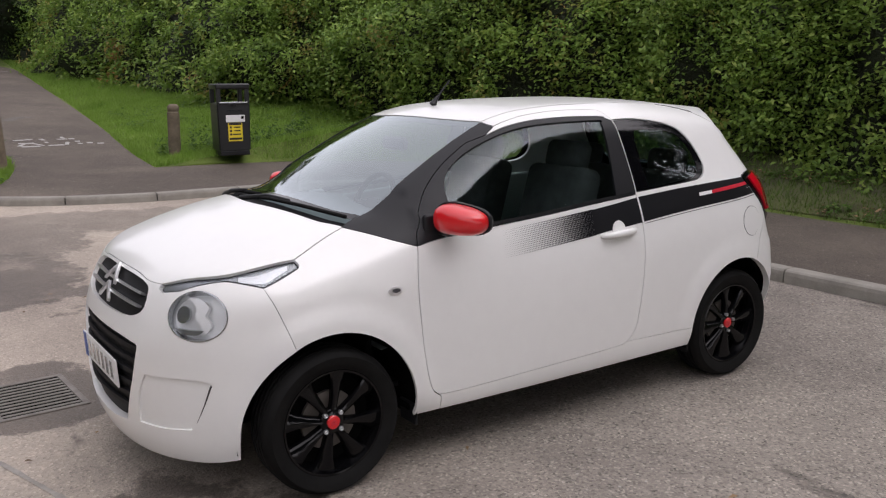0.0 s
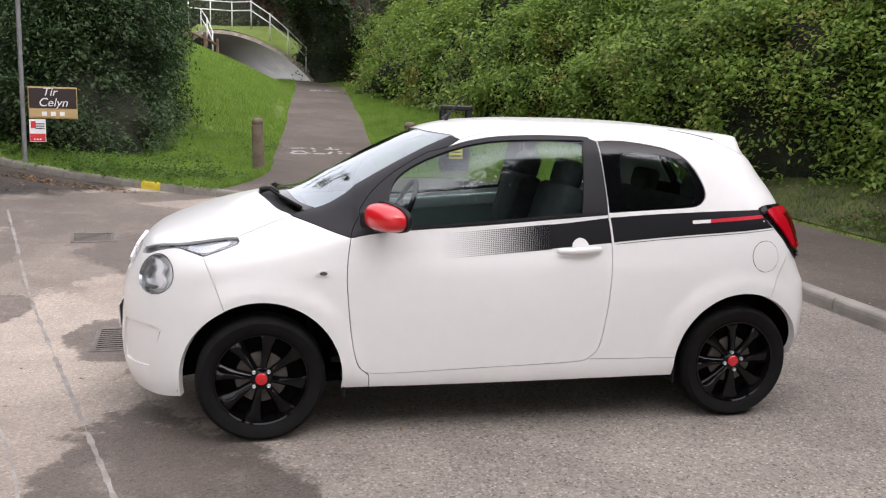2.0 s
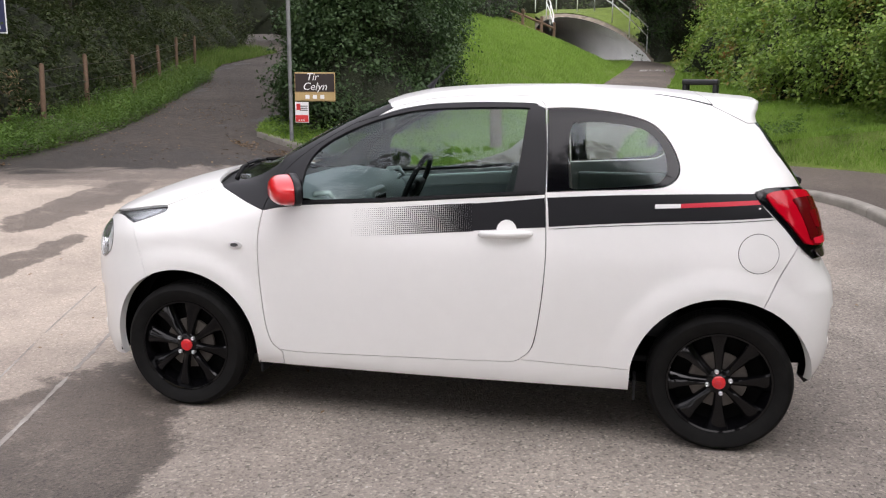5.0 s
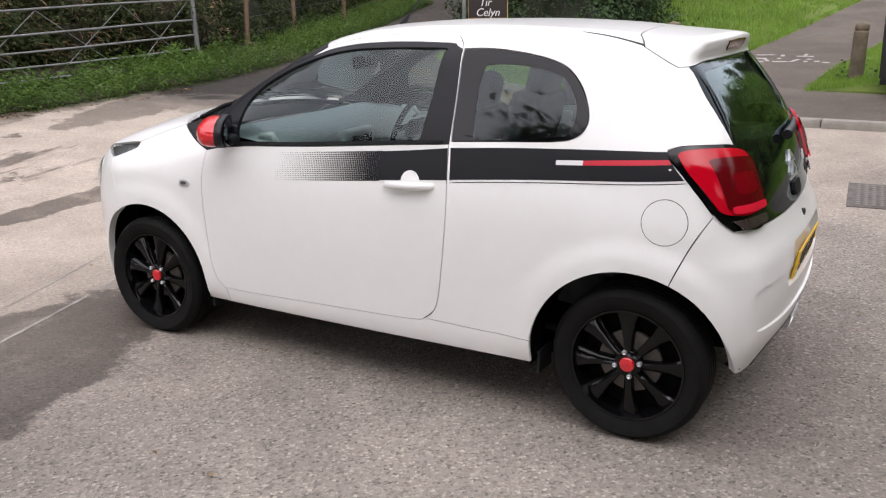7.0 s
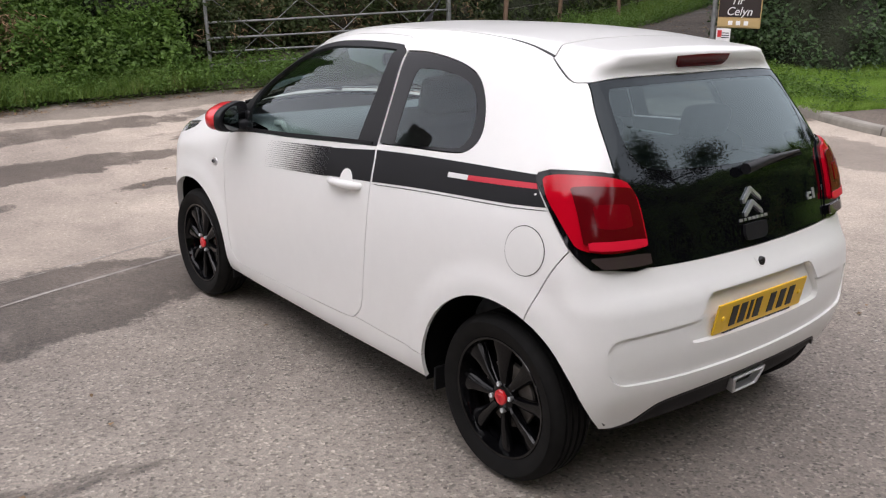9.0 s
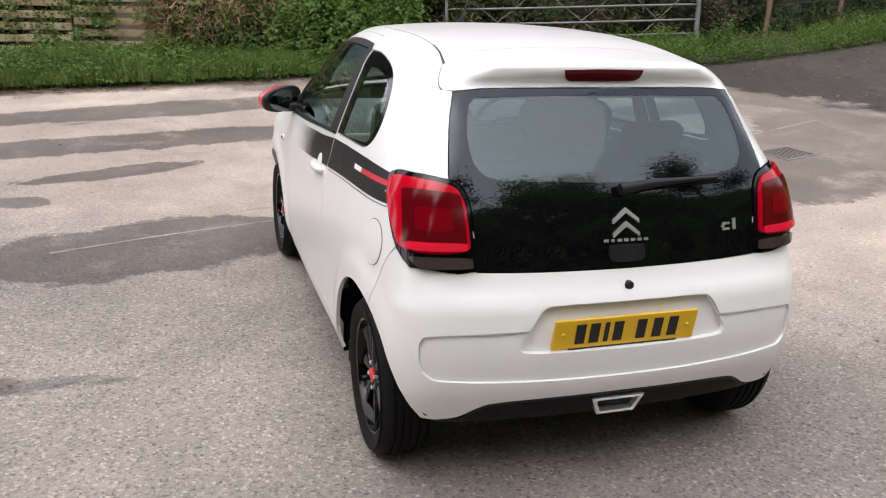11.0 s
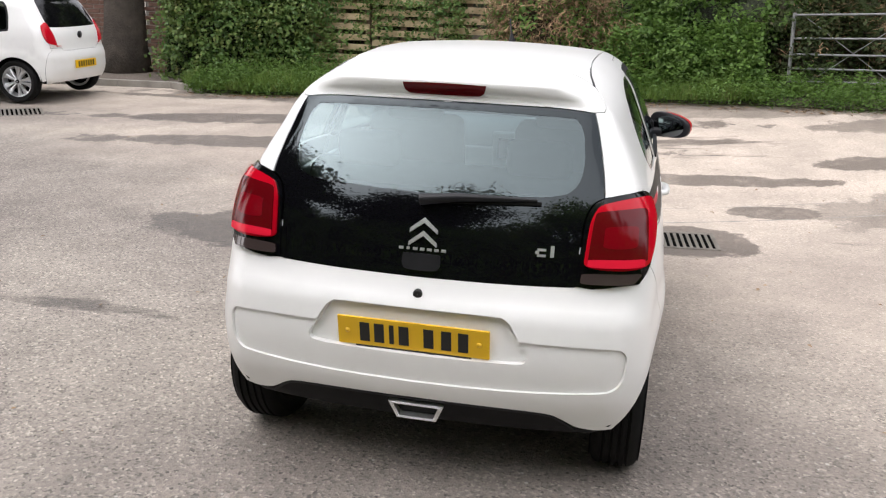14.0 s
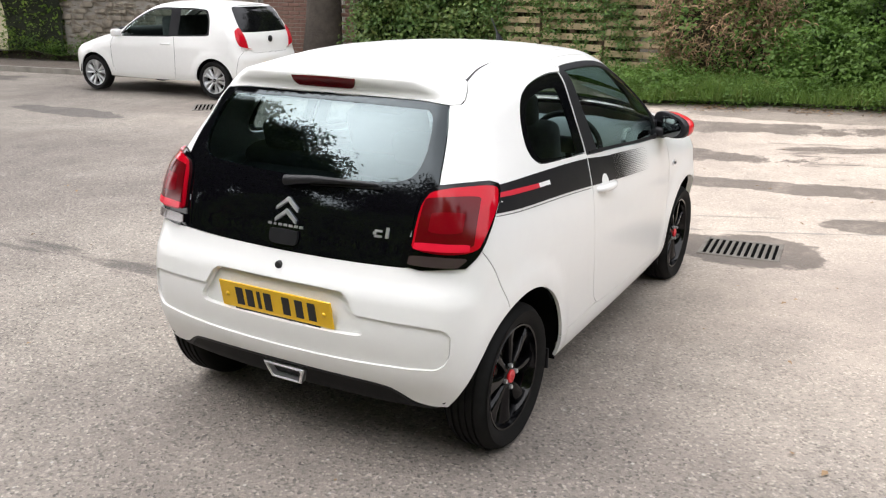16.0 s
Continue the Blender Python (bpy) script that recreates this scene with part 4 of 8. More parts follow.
def bank(name, label, line, high, depth, leaf, count, mat, side=1, lump=0.40, zfun=None, core_mat=None, spread=0.16, category="hedge", steep=1.0, slim=0.5, sprig=6):
    """A mass of leaves that rises from a line of the plan and leans back from it: a core sheet, by default near-black
    for inner shade, and loose leaves over it.
    """
    zfun = zfun or bank_height
    p = straight(spline(np.array(line, float), 8), 0.15)
    d = np.concatenate([[0], np.cumsum(np.linalg.norm(np.diff(p, axis=0), axis=1))])
    tan = np.gradient(p, axis=0)
    tan /= np.linalg.norm(tan, axis=1, keepdims=True)
    outn = np.stack([tan[:, 1], -tan[:, 0]], -1) * side
    hs = np.interp(np.linspace(0, 1, len(p)), np.linspace(0, 1, len(np.atleast_1d(high))), np.atleast_1d(high))

    def at(s, v, push):
        x, y = np.interp(s, d, p[:, 0]), np.interp(s, d, p[:, 1])
        ox, oy = np.interp(s, d, outn[:, 0]), np.interp(s, d, outn[:, 1])
        h = np.interp(s, d, hs)
        a = v * np.pi / 2
        back = depth * (1 - np.cos(a)) ** steep
        nrm = unit(np.stack([ox * np.cos(a) * h, oy * np.cos(a) * h, np.sin(a) * depth + 0.1], -1))
        q = np.stack([x - ox * back, y - oy * back, zfun(x, y) + h * np.sin(a)], -1)
        return q + nrm * (lump * lumps(q, 1.2) + 0.6 * lump * lumps(q * 1.9 + 3.0) + 0.75 * lump * lumps(q * 3.4 + 1.0) + push)[:, None], nrm

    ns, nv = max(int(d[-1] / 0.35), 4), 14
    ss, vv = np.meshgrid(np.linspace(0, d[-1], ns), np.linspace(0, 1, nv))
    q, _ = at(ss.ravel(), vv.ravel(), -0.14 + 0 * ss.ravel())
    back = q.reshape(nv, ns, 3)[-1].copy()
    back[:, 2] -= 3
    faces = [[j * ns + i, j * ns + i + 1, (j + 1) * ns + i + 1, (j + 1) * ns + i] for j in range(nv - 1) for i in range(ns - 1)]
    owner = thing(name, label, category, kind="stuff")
    # the core is an added sheet; its default colour holds the inner shade
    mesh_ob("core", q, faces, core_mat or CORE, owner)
    sprig = 16
    m = count // sprig
    s, v = rng.uniform(0, d[-1], m), rng.uniform(0, 1, m) ** 0.85
    c, nn = at(s, v, rng.normal(0.03, 0.11, m) - 0.02)
    # leaves left out here, so the shade-dark core shows in the hollows
    if lump > 0.2:
        thick = lumps(c * 2.3 + 5.0) + 0.6 * lumps(c * 5.0 + 2.0) > -0.42
        c, nn = c[thick], nn[thick]
        m = len(c)
    shoot = unit(nn + rng.normal(0, 0.55, nn.shape) + (0, 0, 0.25)) * spread * 1.7
    along = np.tile(np.linspace(-0.8, 1.0, sprig), m)[:, None]
    c = np.repeat(c, sprig, 0) + np.repeat(shoot, sprig, 0) * along + rng.normal(0, spread * 0.42, (m * sprig, 3)) * (1.25 - 0.5 * along)
    c[:, 2] -= 0.25 * spread * np.maximum(along[:, 0], 0) ** 2
    nn = np.repeat(unit(nn + rng.normal(0, 0.35, nn.shape)), sprig, 0)
    quads("leaves", leaf_faces(c, nn, leaf, slim), mat, parent=owner)
    return owner


def blades(name, label, loop, count, tall, mat, zfun=None, keep=None, wide=0.006, lean=0.35, category="grass"):
    """Grass: single bent blades in a part of the plan."""
    zfun = zfun or (lambda x, y: bank_height(x, y) + K_UP - 0.012)
    loop = np.array(loop, float)
    lo, hi = loop.min(0), loop.max(0)
    q = rng.uniform(lo, hi, (count * 4, 2))
    q = q[inside(loop, q)]
    if keep is not None:
        q = q[keep(q)]
    q = q[:count]
    n = len(q)
    h = tall * rng.uniform(0.45, 1.2, n) * (1 + 0.35 * lumps(np.column_stack([q, 0 * q[:, 0]]), 0.5))
    a = rng.uniform(0, 6.283, n)
    side = np.stack([np.cos(a), np.sin(a), 0 * a], -1) * (wide * rng.uniform(0.7, 1.4, n))[:, None]
    base = np.column_stack([q, zfun(q[:, 0], q[:, 1])])
    tip = base + np.stack([rng.normal(0, lean, n) * h, rng.normal(0, lean, n) * h, h], -1)
    return quads(name, np.stack([base - side, base + side, tip], 1), mat, label, "stuff", category, per=3)


def tree(at, tall, spread, mat, leaf, count, label, trunk_h=0.35, name="tree", base=None, category="tree"):
    """A tapered, forked trunk with limbs, and a crown of leaf clumps with gaps."""
    z0 = float(bank_height(*at)) if base is None else base
    t = thing(name, label, category, matrix=Matrix.Translation((at[0], at[1], z0 - 0.1)))
    bm = bmesh.new()
    r0 = 0.03 * tall * 0.6
    bend = rng.normal(0, 0.04 * tall, (4, 2))
    spine = [(bend[i][0] * i / 3, bend[i][1] * i / 3, tall * k) for i, k in enumerate((0, 0.3, 0.55, 0.85))]
    tube(bm, spine, [r0 * 1.3, r0, r0 * 0.65, r0 * 0.2], 9)
    tips = []
    for k in range(9):
        a, zf = rng.uniform(0, 6.283), rng.uniform(trunk_h, 0.85)
        start = Vector((0, 0, tall * zf * 0.85)) + Vector((*bend[2], 0)) * zf * 0.6
        reach = spread * rng.uniform(0.5, 1.0) * (1.15 - 0.6 * abs(zf - 0.55))
        end = start + Vector((math.cos(a) * reach, math.sin(a) * reach, tall * rng.uniform(0.05, 0.2)))
        midp = start.lerp(end, 0.5) + Vector((0, 0, -0.05 * tall * rng.uniform(-0.5, 1)))
        tube(bm, [start, midp, end], [r0 * 0.4, r0 * 0.25, r0 * 0.08], 6)
        tips += [np.array(end), np.array(midp), np.array(start.lerp(end, 0.8))]
    part("trunk", bm, BARK, t, smooth=True)
    tips.append(np.array(spine[-1]))
    tips = np.array(tips)
    pick = rng.integers(0, len(tips), count // 8)
    rad = spread * 0.30
    off = unit(rng.normal(0, 1, (len(pick), 3))) * (rad * rng.uniform(0.25, 1, len(pick)) ** 0.5)[:, None] * (1, 1, 0.75)
    c = np.repeat(tips[pick] + off, 8, 0) + rng.normal(0, leaf * 1.6, (len(pick) * 8, 3))
    c = c[c[:, 2] > tall * 0.08]
    o = unit(np.repeat(off, 8, 0)[:len(c)])
    quads("crown", leaf_faces(c, o, leaf, 0.55), mat, parent=t)
    return t


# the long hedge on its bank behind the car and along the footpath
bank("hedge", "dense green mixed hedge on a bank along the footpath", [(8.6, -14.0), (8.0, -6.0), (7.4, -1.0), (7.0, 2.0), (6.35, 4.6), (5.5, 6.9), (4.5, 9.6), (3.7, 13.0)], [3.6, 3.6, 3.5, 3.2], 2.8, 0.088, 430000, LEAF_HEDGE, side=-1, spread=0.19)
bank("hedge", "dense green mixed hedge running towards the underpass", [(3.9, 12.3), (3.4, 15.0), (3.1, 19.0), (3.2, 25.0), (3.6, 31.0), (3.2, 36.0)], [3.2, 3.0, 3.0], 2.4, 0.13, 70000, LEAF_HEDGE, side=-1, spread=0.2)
# the dark evergreen at the corner of the track
bank("bush", "large dark evergreen bush at the corner of the track", [(-4.85, 10.6), (-4.62, 9.5), (-4.15, 9.0), (-3.5, 9.1), (-2.95, 9.9), (-2.65, 10.9), (-3.0, 12.4), (-3.6, 14.5)], [4.2, 4.6, 4.4], 1.6, 0.075, 140000, LEAF_DARK, side=1, lump=0.36, category="bush", spread=0.17)
bank("bush", "dark shrubs on the grass bank above the track", [(-4.9, 11.0), (-5.4, 13.0), (-6.6, 17.0), (-7.6, 21.0)], [4.5, 5.0], 1.8, 0.11, 26000, LEAF_DARK, side=-1, lump=0.34, category="bush")
bank("bush", "dark shrubs at the top of the grass bank", [(-3.6, 14.5), (-4.6, 18.0), (-5.2, 23.0), (-4.3, 29.5), (-4.6, 33.5)], [4.4, 5.0, 5.2, 4.8], 2.0, 0.12, 40000, LEAF_DARK, side=1, lump=0.34, category="bush")

bank("bush", "dark shrubs beside the mouth of the underpass", [(1.75, 37.6), (2.2, 35.8), (3.0, 33.8), (3.5, 31.0)], [4.0, 4.2, 4.0], 2.4, 0.15, 16000, LEAF_DARK, side=-1, category="bush", spread=0.25)
bank("woodland", "trees closing the view beyond the embankment", [(-30, 52), (-14, 58), (0, 62), (16, 56), (30, 48)], [8.0, 8.5, 8.5, 8.5, 8.0, 3.2, 6.5, 7.5, 4.0, 7.5, 8.5, 8.0, 8.0], 4.0, 0.30, 26000, LEAF_WOOD, side=1, lump=1.0, category="woodland", spread=0.6)
bank("bush", "ivy and dark shrubs along the track side of the bank", [(-4.55, 9.0), (-4.85, 10.1), (-5.3, 11.7), (-6.4, 14.6), (-7.8, 18.2)], [1.3, 2.4, 2.8, 2.8], 0.6, 0.085, 30000, LEAF_DARK, side=-1, lump=0.22, category="bush", spread=0.15)
# brambles, nettles and woodland across the yard


bank("weeds", "nettles, docks and cleavers at the foot of the verge", [(-8.0, -5.8), (-7.75, -3.3), (-7.6, -1.2), (-7.7, 0.5), (-7.8, 2.2)], [0.10, 0.07, 0.13, 0.09], 0.5, 0.06, 14000, LEAF_WEED, side=1, lump=0.06, zfun=verge_z, category="weeds", core_mat=SOIL, spread=0.07, slim=0.6)
bank("brambles", "tangle of green brambles and nettles above the verge", [(-9.25, 0.10), (-8.8, 0.75), (-8.75, 1.8), (-9.2, 2.7)], [1.15, 1.5, 1.5], 1.2, 0.085, 26000, LEAF_WEED, side=1, zfun=verge_z, category="brambles", slim=0.6)
bank("brambles", "brown dead bramble stems heaped beside the pallets", [(-9.2, -1.45), (-8.85, -0.8), (-8.95, -0.1), (-9.2, 0.4)], [1.1, 1.25, 1.25, 1.0], 0.7, 0.13, 16000, LEAF_BROWN, side=1, zfun=verge_z, category="brambles", slim=0.12, core_mat=SOIL)
bank("brambles", "green bramble and nettle shoots through the dead stems", [(-9.2, -1.5), (-8.90, -0.8), (-8.98, -0.1), (-9.2, 0.4)], [1.2, 1.4, 1.35, 1.2], 0.7, 0.075, 9000, LEAF_WEED, side=1, zfun=verge_z, category="brambles", slim=0.5, core_mat=SOIL, spread=0.16)
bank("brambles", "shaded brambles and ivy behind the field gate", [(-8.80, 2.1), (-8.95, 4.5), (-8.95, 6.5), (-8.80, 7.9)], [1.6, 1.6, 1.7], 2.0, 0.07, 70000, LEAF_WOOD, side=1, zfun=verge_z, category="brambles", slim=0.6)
bank("brambles", "dead brown stems tangled behind the field gate", [(-8.72, 2.4), (-8.86, 4.5), (-8.86, 6.5), (-8.75, 7.6)], [1.3, 1.5, 1.3], 1.6, 0.16, 7000, LEAF_BROWN, side=1, zfun=verge_z, category="brambles", slim=0.07, core_mat=SOIL)
bank("weeds", "nettles and ground ivy below the field gate", [(-8.05, 2.2), (-7.85, 4.4), (-7.58, 6.9)], [0.05, 0.07, 0.06], 0.45, 0.05, 14000, LEAF_WEED, side=1, lump=0.03, zfun=verge_z, category="weeds", core_mat=SOIL, spread=0.05, slim=0.6)
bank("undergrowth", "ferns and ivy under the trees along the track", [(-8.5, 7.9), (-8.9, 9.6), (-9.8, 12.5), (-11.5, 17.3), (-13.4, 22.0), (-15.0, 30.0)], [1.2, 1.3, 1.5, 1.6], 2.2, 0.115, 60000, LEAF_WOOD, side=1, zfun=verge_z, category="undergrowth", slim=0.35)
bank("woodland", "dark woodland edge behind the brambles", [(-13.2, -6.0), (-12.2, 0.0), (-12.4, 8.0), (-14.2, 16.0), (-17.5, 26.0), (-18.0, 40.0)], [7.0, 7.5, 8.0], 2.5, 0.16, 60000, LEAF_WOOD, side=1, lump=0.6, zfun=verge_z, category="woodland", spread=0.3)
bank("ivy", "ivy and evergreen growing over the old wall", [(-8.75, -6.95), (-8.95, -6.0), (-9.1, -5.0), (-9.2, -4.3)], [2.5, 2.4, 2.2], 0.6, 0.065, 30000, LEAF_IVY, side=1, lump=0.14, zfun=verge_z, category="ivy", slim=0.8)
bank("ivy", "ivy trailing over the pallet fence", [(-9.10, -4.6), (-9.10, -3.6), (-9.10, -2.6), (-9.11, -2.0)], [1.7, 1.75, 1.5], 0.10, 0.05, 15000, LEAF_IVY, side=1, lump=0.05, zfun=verge_z, category="ivy", slim=0.8, core_mat=SOIL, spread=0.10)
# weeds at the foot of it all
for nm, lab, ln, hh, cnt, mt, lf in (
        ("weeds", "low green weeds along the edge of the asphalt", [(-7.75, -6.0), (-7.55, -3.3), (-7.35, -1.2), (-7.5, 0.5), (-7.45, 2.0), (-7.1, 3.4), (-6.9, 5.0), (-6.85, 6.3), (-7.35, 9.0), (-8.5, 12.5), (-10.1, 17.3)], [0.20, 0.20, 0.20, 0.12, 0.05, 0.045, 0.05, 0.09, 0.12], 110000, LEAF_WEED, 0.042),
        ("weeds", "nettles below the brambles", [(-8.35, 0.1), (-8.1, 0.8), (-8.2, 2.2)], [0.6, 0.75, 0.7], 14000, LEAF_WEED, 0.075)):
    bank(nm, lab, ln, hh, 0.5 if lf > 0.05 else 1.0, lf, cnt, mt, side=1, lump=0.07, zfun=verge_z, category="weeds", core_mat=SOIL, spread=0.09, slim=0.55)
blades("long_grass", "long grass on the verge by the pallets", [(-7.75, -5.9), (-7.4, -3.3), (-7.25, -1.2), (-7.4, 0.5), (-7.5, 2.2), (-8.9, 2.2), (-9.0, -0.8), (-9.0, -6.2), (-8.2, -6.3)], 26000, 0.19, GRASS_LONG, zfun=lambda x, y: verge_z(x, y) + 0.05, wide=0.008)
blades("long_grass", "grass verge between the track and the wire fence", [(-7.5, 8.6), (-8.65, 12.5), (-10.25, 17.3), (-12.05, 22), (-13.5, 30), (-15.2, 30), (-13.6, 22), (-11.5, 17.3), (-9.7, 12.5), (-8.5, 8.6)], 26000, 0.24, GRASS_LONG, zfun=lambda x, y: verge_z(x, y), wide=0.010)
# turf
gl = np.vstack([kl, pl[1:20], [(-0.7, 12.0), (-5.2, 12.0), (-5.4, 10.0), (-5.0, 8.7)]])
blades("lawn", "short bright grass on the bank", gl, 150000, 0.075, GRASS, wide=0.005)
blades("lawn", "short bright grass further up the bank", np.vstack([[(-0.72, 11.5), (-0.5, 14.0), (-0.1, 21.0), (0.6, 31.0), (0.8, 36.0), (-6.0, 36.0), (-6.0, 24.0), (-4.6, 17.0), (-4.0, 11.5)]]), 110000, 0.11, GRASS, wide=0.010)
blades("lawn", "short grass between footpath and hedge", np.vstack([pr[:16], [(1.5, 17.0), (4.0, 14.0), (5.4, 8.4), (5.0, 6.2)], [(4.55, 6.15), (3.9, 6.8), (2.9, 7.32), (1.8, 7.6)]]), 90000, 0.075, GRASS, wide=0.005)
blades("lawn", "short grass along the far part of the footpath", [(1.4, 15.0), (1.7, 20.0), (2.55, 31.0), (2.8, 36.0), (4.5, 36.0), (3.9, 25.0), (4.0, 15.0)], 30000, 0.11, GRASS, wide=0.010)
blades("lawn", "rough grass below the hedge behind the pavement", [(4.6, 6.15), (5.03, 4.8), (5.48, 2.6), (5.75, 1.0), (5.93, -2.0), (6.1, -8.0), (8.4, -8.0), (7.8, -1.0), (7.3, 2.0), (6.6, 4.8), (5.8, 7.0)], 22000, 0.09, GRASS_LONG, wide=0.006)
# weeds in the lawn and at the kerb
bank("weeds", "plantain and clover at the kerb below the bush", [(-4.95, 8.75), (-4.3, 8.15), (-3.6, 7.65), (-2.9, 7.25), (-2.2, 6.9), (-1.6, 6.75)], [0.10, 0.12, 0.10], 0.7, 0.045, 9000, LEAF_WEED, side=1, lump=0.03, category="weeds", core_mat=TURF, spread=0.06, slim=0.6)
bank("weeds", "tuft of weeds round the wooden post and the litter bin", [(0.9, 8.35), (1.5, 8.2), (2.2, 8.1), (2.9, 7.8)], [0.10, 0.12], 0.5, 0.05, 3500, LEAF_WEED, side=1, lump=0.03, category="weeds", core_mat=TURF, spread=0.06, slim=0.6)

# trees round the yard
for at, tall, spread, mat, cnt, lab in (
        ((9.8, 2.5), 8.5, 3.0, LEAF_HEDGE, 26000, "tall broadleaf tree above the hedge"), ((10.4, -3.0), 8.0, 3.0, LEAF_WOOD, 26000, "tall dark broadleaf tree above the hedge"),
        ((9.2, -10.5), 11.5, 4.0, LEAF_WOOD, 44000, "tall dark broadleaf tree above the hedge"), ((9.5, 8.5), 9.0, 3.0, LEAF_WOOD, 18000, "broadleaf tree growing out of the hedge"),
        # out of view: added and sized to darken the side windows' reflections
        ((0.2, -13.5), 11.5, 4.2, LEAF_WOOD, 40000, "nearer out-of-view broadleaf tree mirrored in the side windows"), ((5.4, -13.5), 12.5, 4.6, LEAF_WOOD, 44000, "nearer out-of-view broadleaf tree mirrored in the side windows"), ((2.0, -19.0), 17.0, 5.5, LEAF_WOOD, 44000, "out-of-view broadleaf tree mirrored in the side windows"), ((-6.0, -21.0), 12.0, 4.5, LEAF_WOOD, 14000, "out-of-view broadleaf tree mirrored in the side windows"), ((10.5, -17.0), 17.0, 5.0, LEAF_WOOD, 40000, "out-of-view broadleaf tree mirrored in the side windows"),
        ((-13.0, -16.0), 11.0, 4.0, LEAF_WOOD, 12000, "broadleaf tree behind the old walls"), ((4.6, 40.0), 9.0, 3.5, LEAF_WOOD, 12000, "tree beside the underpass"), ((1.4, 42.5), 7.5, 3.0, LEAF_PURPLE, 22000, "purple-leaved tree on the embankment"),
        ((6.5, 31.0), 7.5, 3.0, LEAF_WOOD, 12000, "dark tree behind the far hedge"), ((-8.0, 46.0), 10.0, 4.0, LEAF_WOOD, 9000, "distant tree on the embankment")):
    tree(at, tall, spread, mat, 0.30 if tall in (11.5, 12.5, 17.0) else 0.17, cnt, lab)
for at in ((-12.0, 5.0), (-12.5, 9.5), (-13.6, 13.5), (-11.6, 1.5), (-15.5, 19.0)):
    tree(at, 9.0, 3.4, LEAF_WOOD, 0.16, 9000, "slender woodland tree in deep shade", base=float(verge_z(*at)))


def tufts(name, label, loop, count, mat, leaf=0.05, per=12, keep=None):
    """Flat rosettes of broad leaves scattered in the turf."""
    loop = np.array(loop, float)
    q = rng.uniform(loop.min(0), loop.max(0), (count * 4, 2))
    q = q[inside(loop, q)]
    q = q[lumps(np.column_stack([q, 0 * q[:, 0]]), 0.7) > -0.1][:count]
    c = np.repeat(np.column_stack([q, bank_height(q[:, 0], q[:, 1]) + K_UP + 0.045]), per, 0)
    c += rng.normal(0, 1, c.shape) * (0.06, 0.06, 0.02)
    return quads(name, leaf_faces(c, np.tile((0.0, 0.0, 1.0), (len(c), 1)), leaf, 0.6, 0.4), mat, label, "stuff", "weeds")


tufts("weeds", "dandelion and dock leaves in the bank's turf", gl, 420, LEAF_WEED)
tufts("weeds", "broad leaves in the grass beside the footpath", [(2.0, 8.4), (3.9, 7.2), (5.2, 6.6), (5.0, 9.0), (3.6, 13.0), (1.6, 15.0), (1.2, 9.6)], 160, LEAF_WEED)
tufts("weeds", "broad leaves and litter below the hedge", [(4.8, 6.0), (5.2, 4.6), (5.6, 2.4), (5.9, 0.0), (6.1, -8.0), (8.0, -8.0), (7.6, -1.0), (7.0, 2.0), (6.2, 4.6)], 500, LEAF_WEED, 0.06)
tufts("leaf_litter", "brown fallen leaves below the hedge", [(4.8, 6.0), (5.2, 4.6), (5.6, 2.4), (5.9, 0.0), (6.1, -8.0), (8.0, -8.0), (7.6, -1.0), (7.0, 2.0), (6.2, 4.6)], 260, LEAF_BROWN, 0.05, 8)
bank("undergrowth", "dark shrubs where the track bends into the wood", [(-9.0, 39.0), (-13.0, 40.0), (-18.0, 40.0)], [5.0, 5.5, 5.5], 1.5, 0.13, 12000, LEAF_WOOD, side=1, zfun=verge_z, category="undergrowth", spread=0.2)


def litter(name, label, loop, count, leaf=0.04, zfun=None):
    """Fallen leaves lying flat on the ground."""
    loop = np.array(loop, float)
    q = rng.uniform(loop.min(0), loop.max(0), (count * 8, 2))
    q = q[inside(loop, q)]
    q = q[lumps(np.column_stack([q, 0 * q[:, 0]]), 0.35) > rng.normal(0, 0.4, len(q))][:count]
    c = np.column_stack([q, (zfun or height)(q[:, 0], q[:, 1]) + 0.012])
    return quads(name, leaf_faces(c, np.tile((0.0, 0.0, 3.0), (len(c), 1)), leaf, 0.6, 0.25), LEAF_BROWN, label, "stuff", "leaf litter")


litter("leaf_litter", "brown fallen leaves in the gutter below the bush", [(-5.0, 8.4), (-4.3, 7.75), (-3.6, 7.25), (-2.9, 6.88), (-2.3, 6.62), (-2.4, 6.45), (-3.0, 6.62), (-3.8, 7.0), (-4.6, 7.5), (-5.4, 8.2)], 700, 0.05)
litter("leaf_litter", "brown leaves and twigs along the edge of the verge", [(-7.5, -6.0), (-7.25, -3.3), (-7.05, -1.2), (-7.2, 0.5), (-7.15, 2.0), (-6.8, 3.4), (-6.5, 5.0), (-6.75, 5.0), (-7.05, 3.4), (-7.45, 2.0), (-7.5, 0.5), (-7.4, -1.2), (-7.6, -3.3), (-7.8, -6.0)], 900, 0.05)
litter("leaf_litter", "scattered brown leaves on the track", [(-3.0, 6.6), (-5.0, 8.2), (-6.0, 10.5), (-8.6, 17.0), (-10.0, 17.0), (-7.3, 9.0), (-6.7, 6.0), (-5.0, 5.8)], 500, 0.05)
litter("leaf_litter", "dead stalks and leaves along the foot of the verge", [(-7.35, -6.0), (-6.95, -1.0), (-7.1, 2.4), (-7.2, 7.0), (-8.1, 7.0), (-7.8, 2.4), (-7.6, -1.0), (-8.0, -6.0)], 900, 0.040)
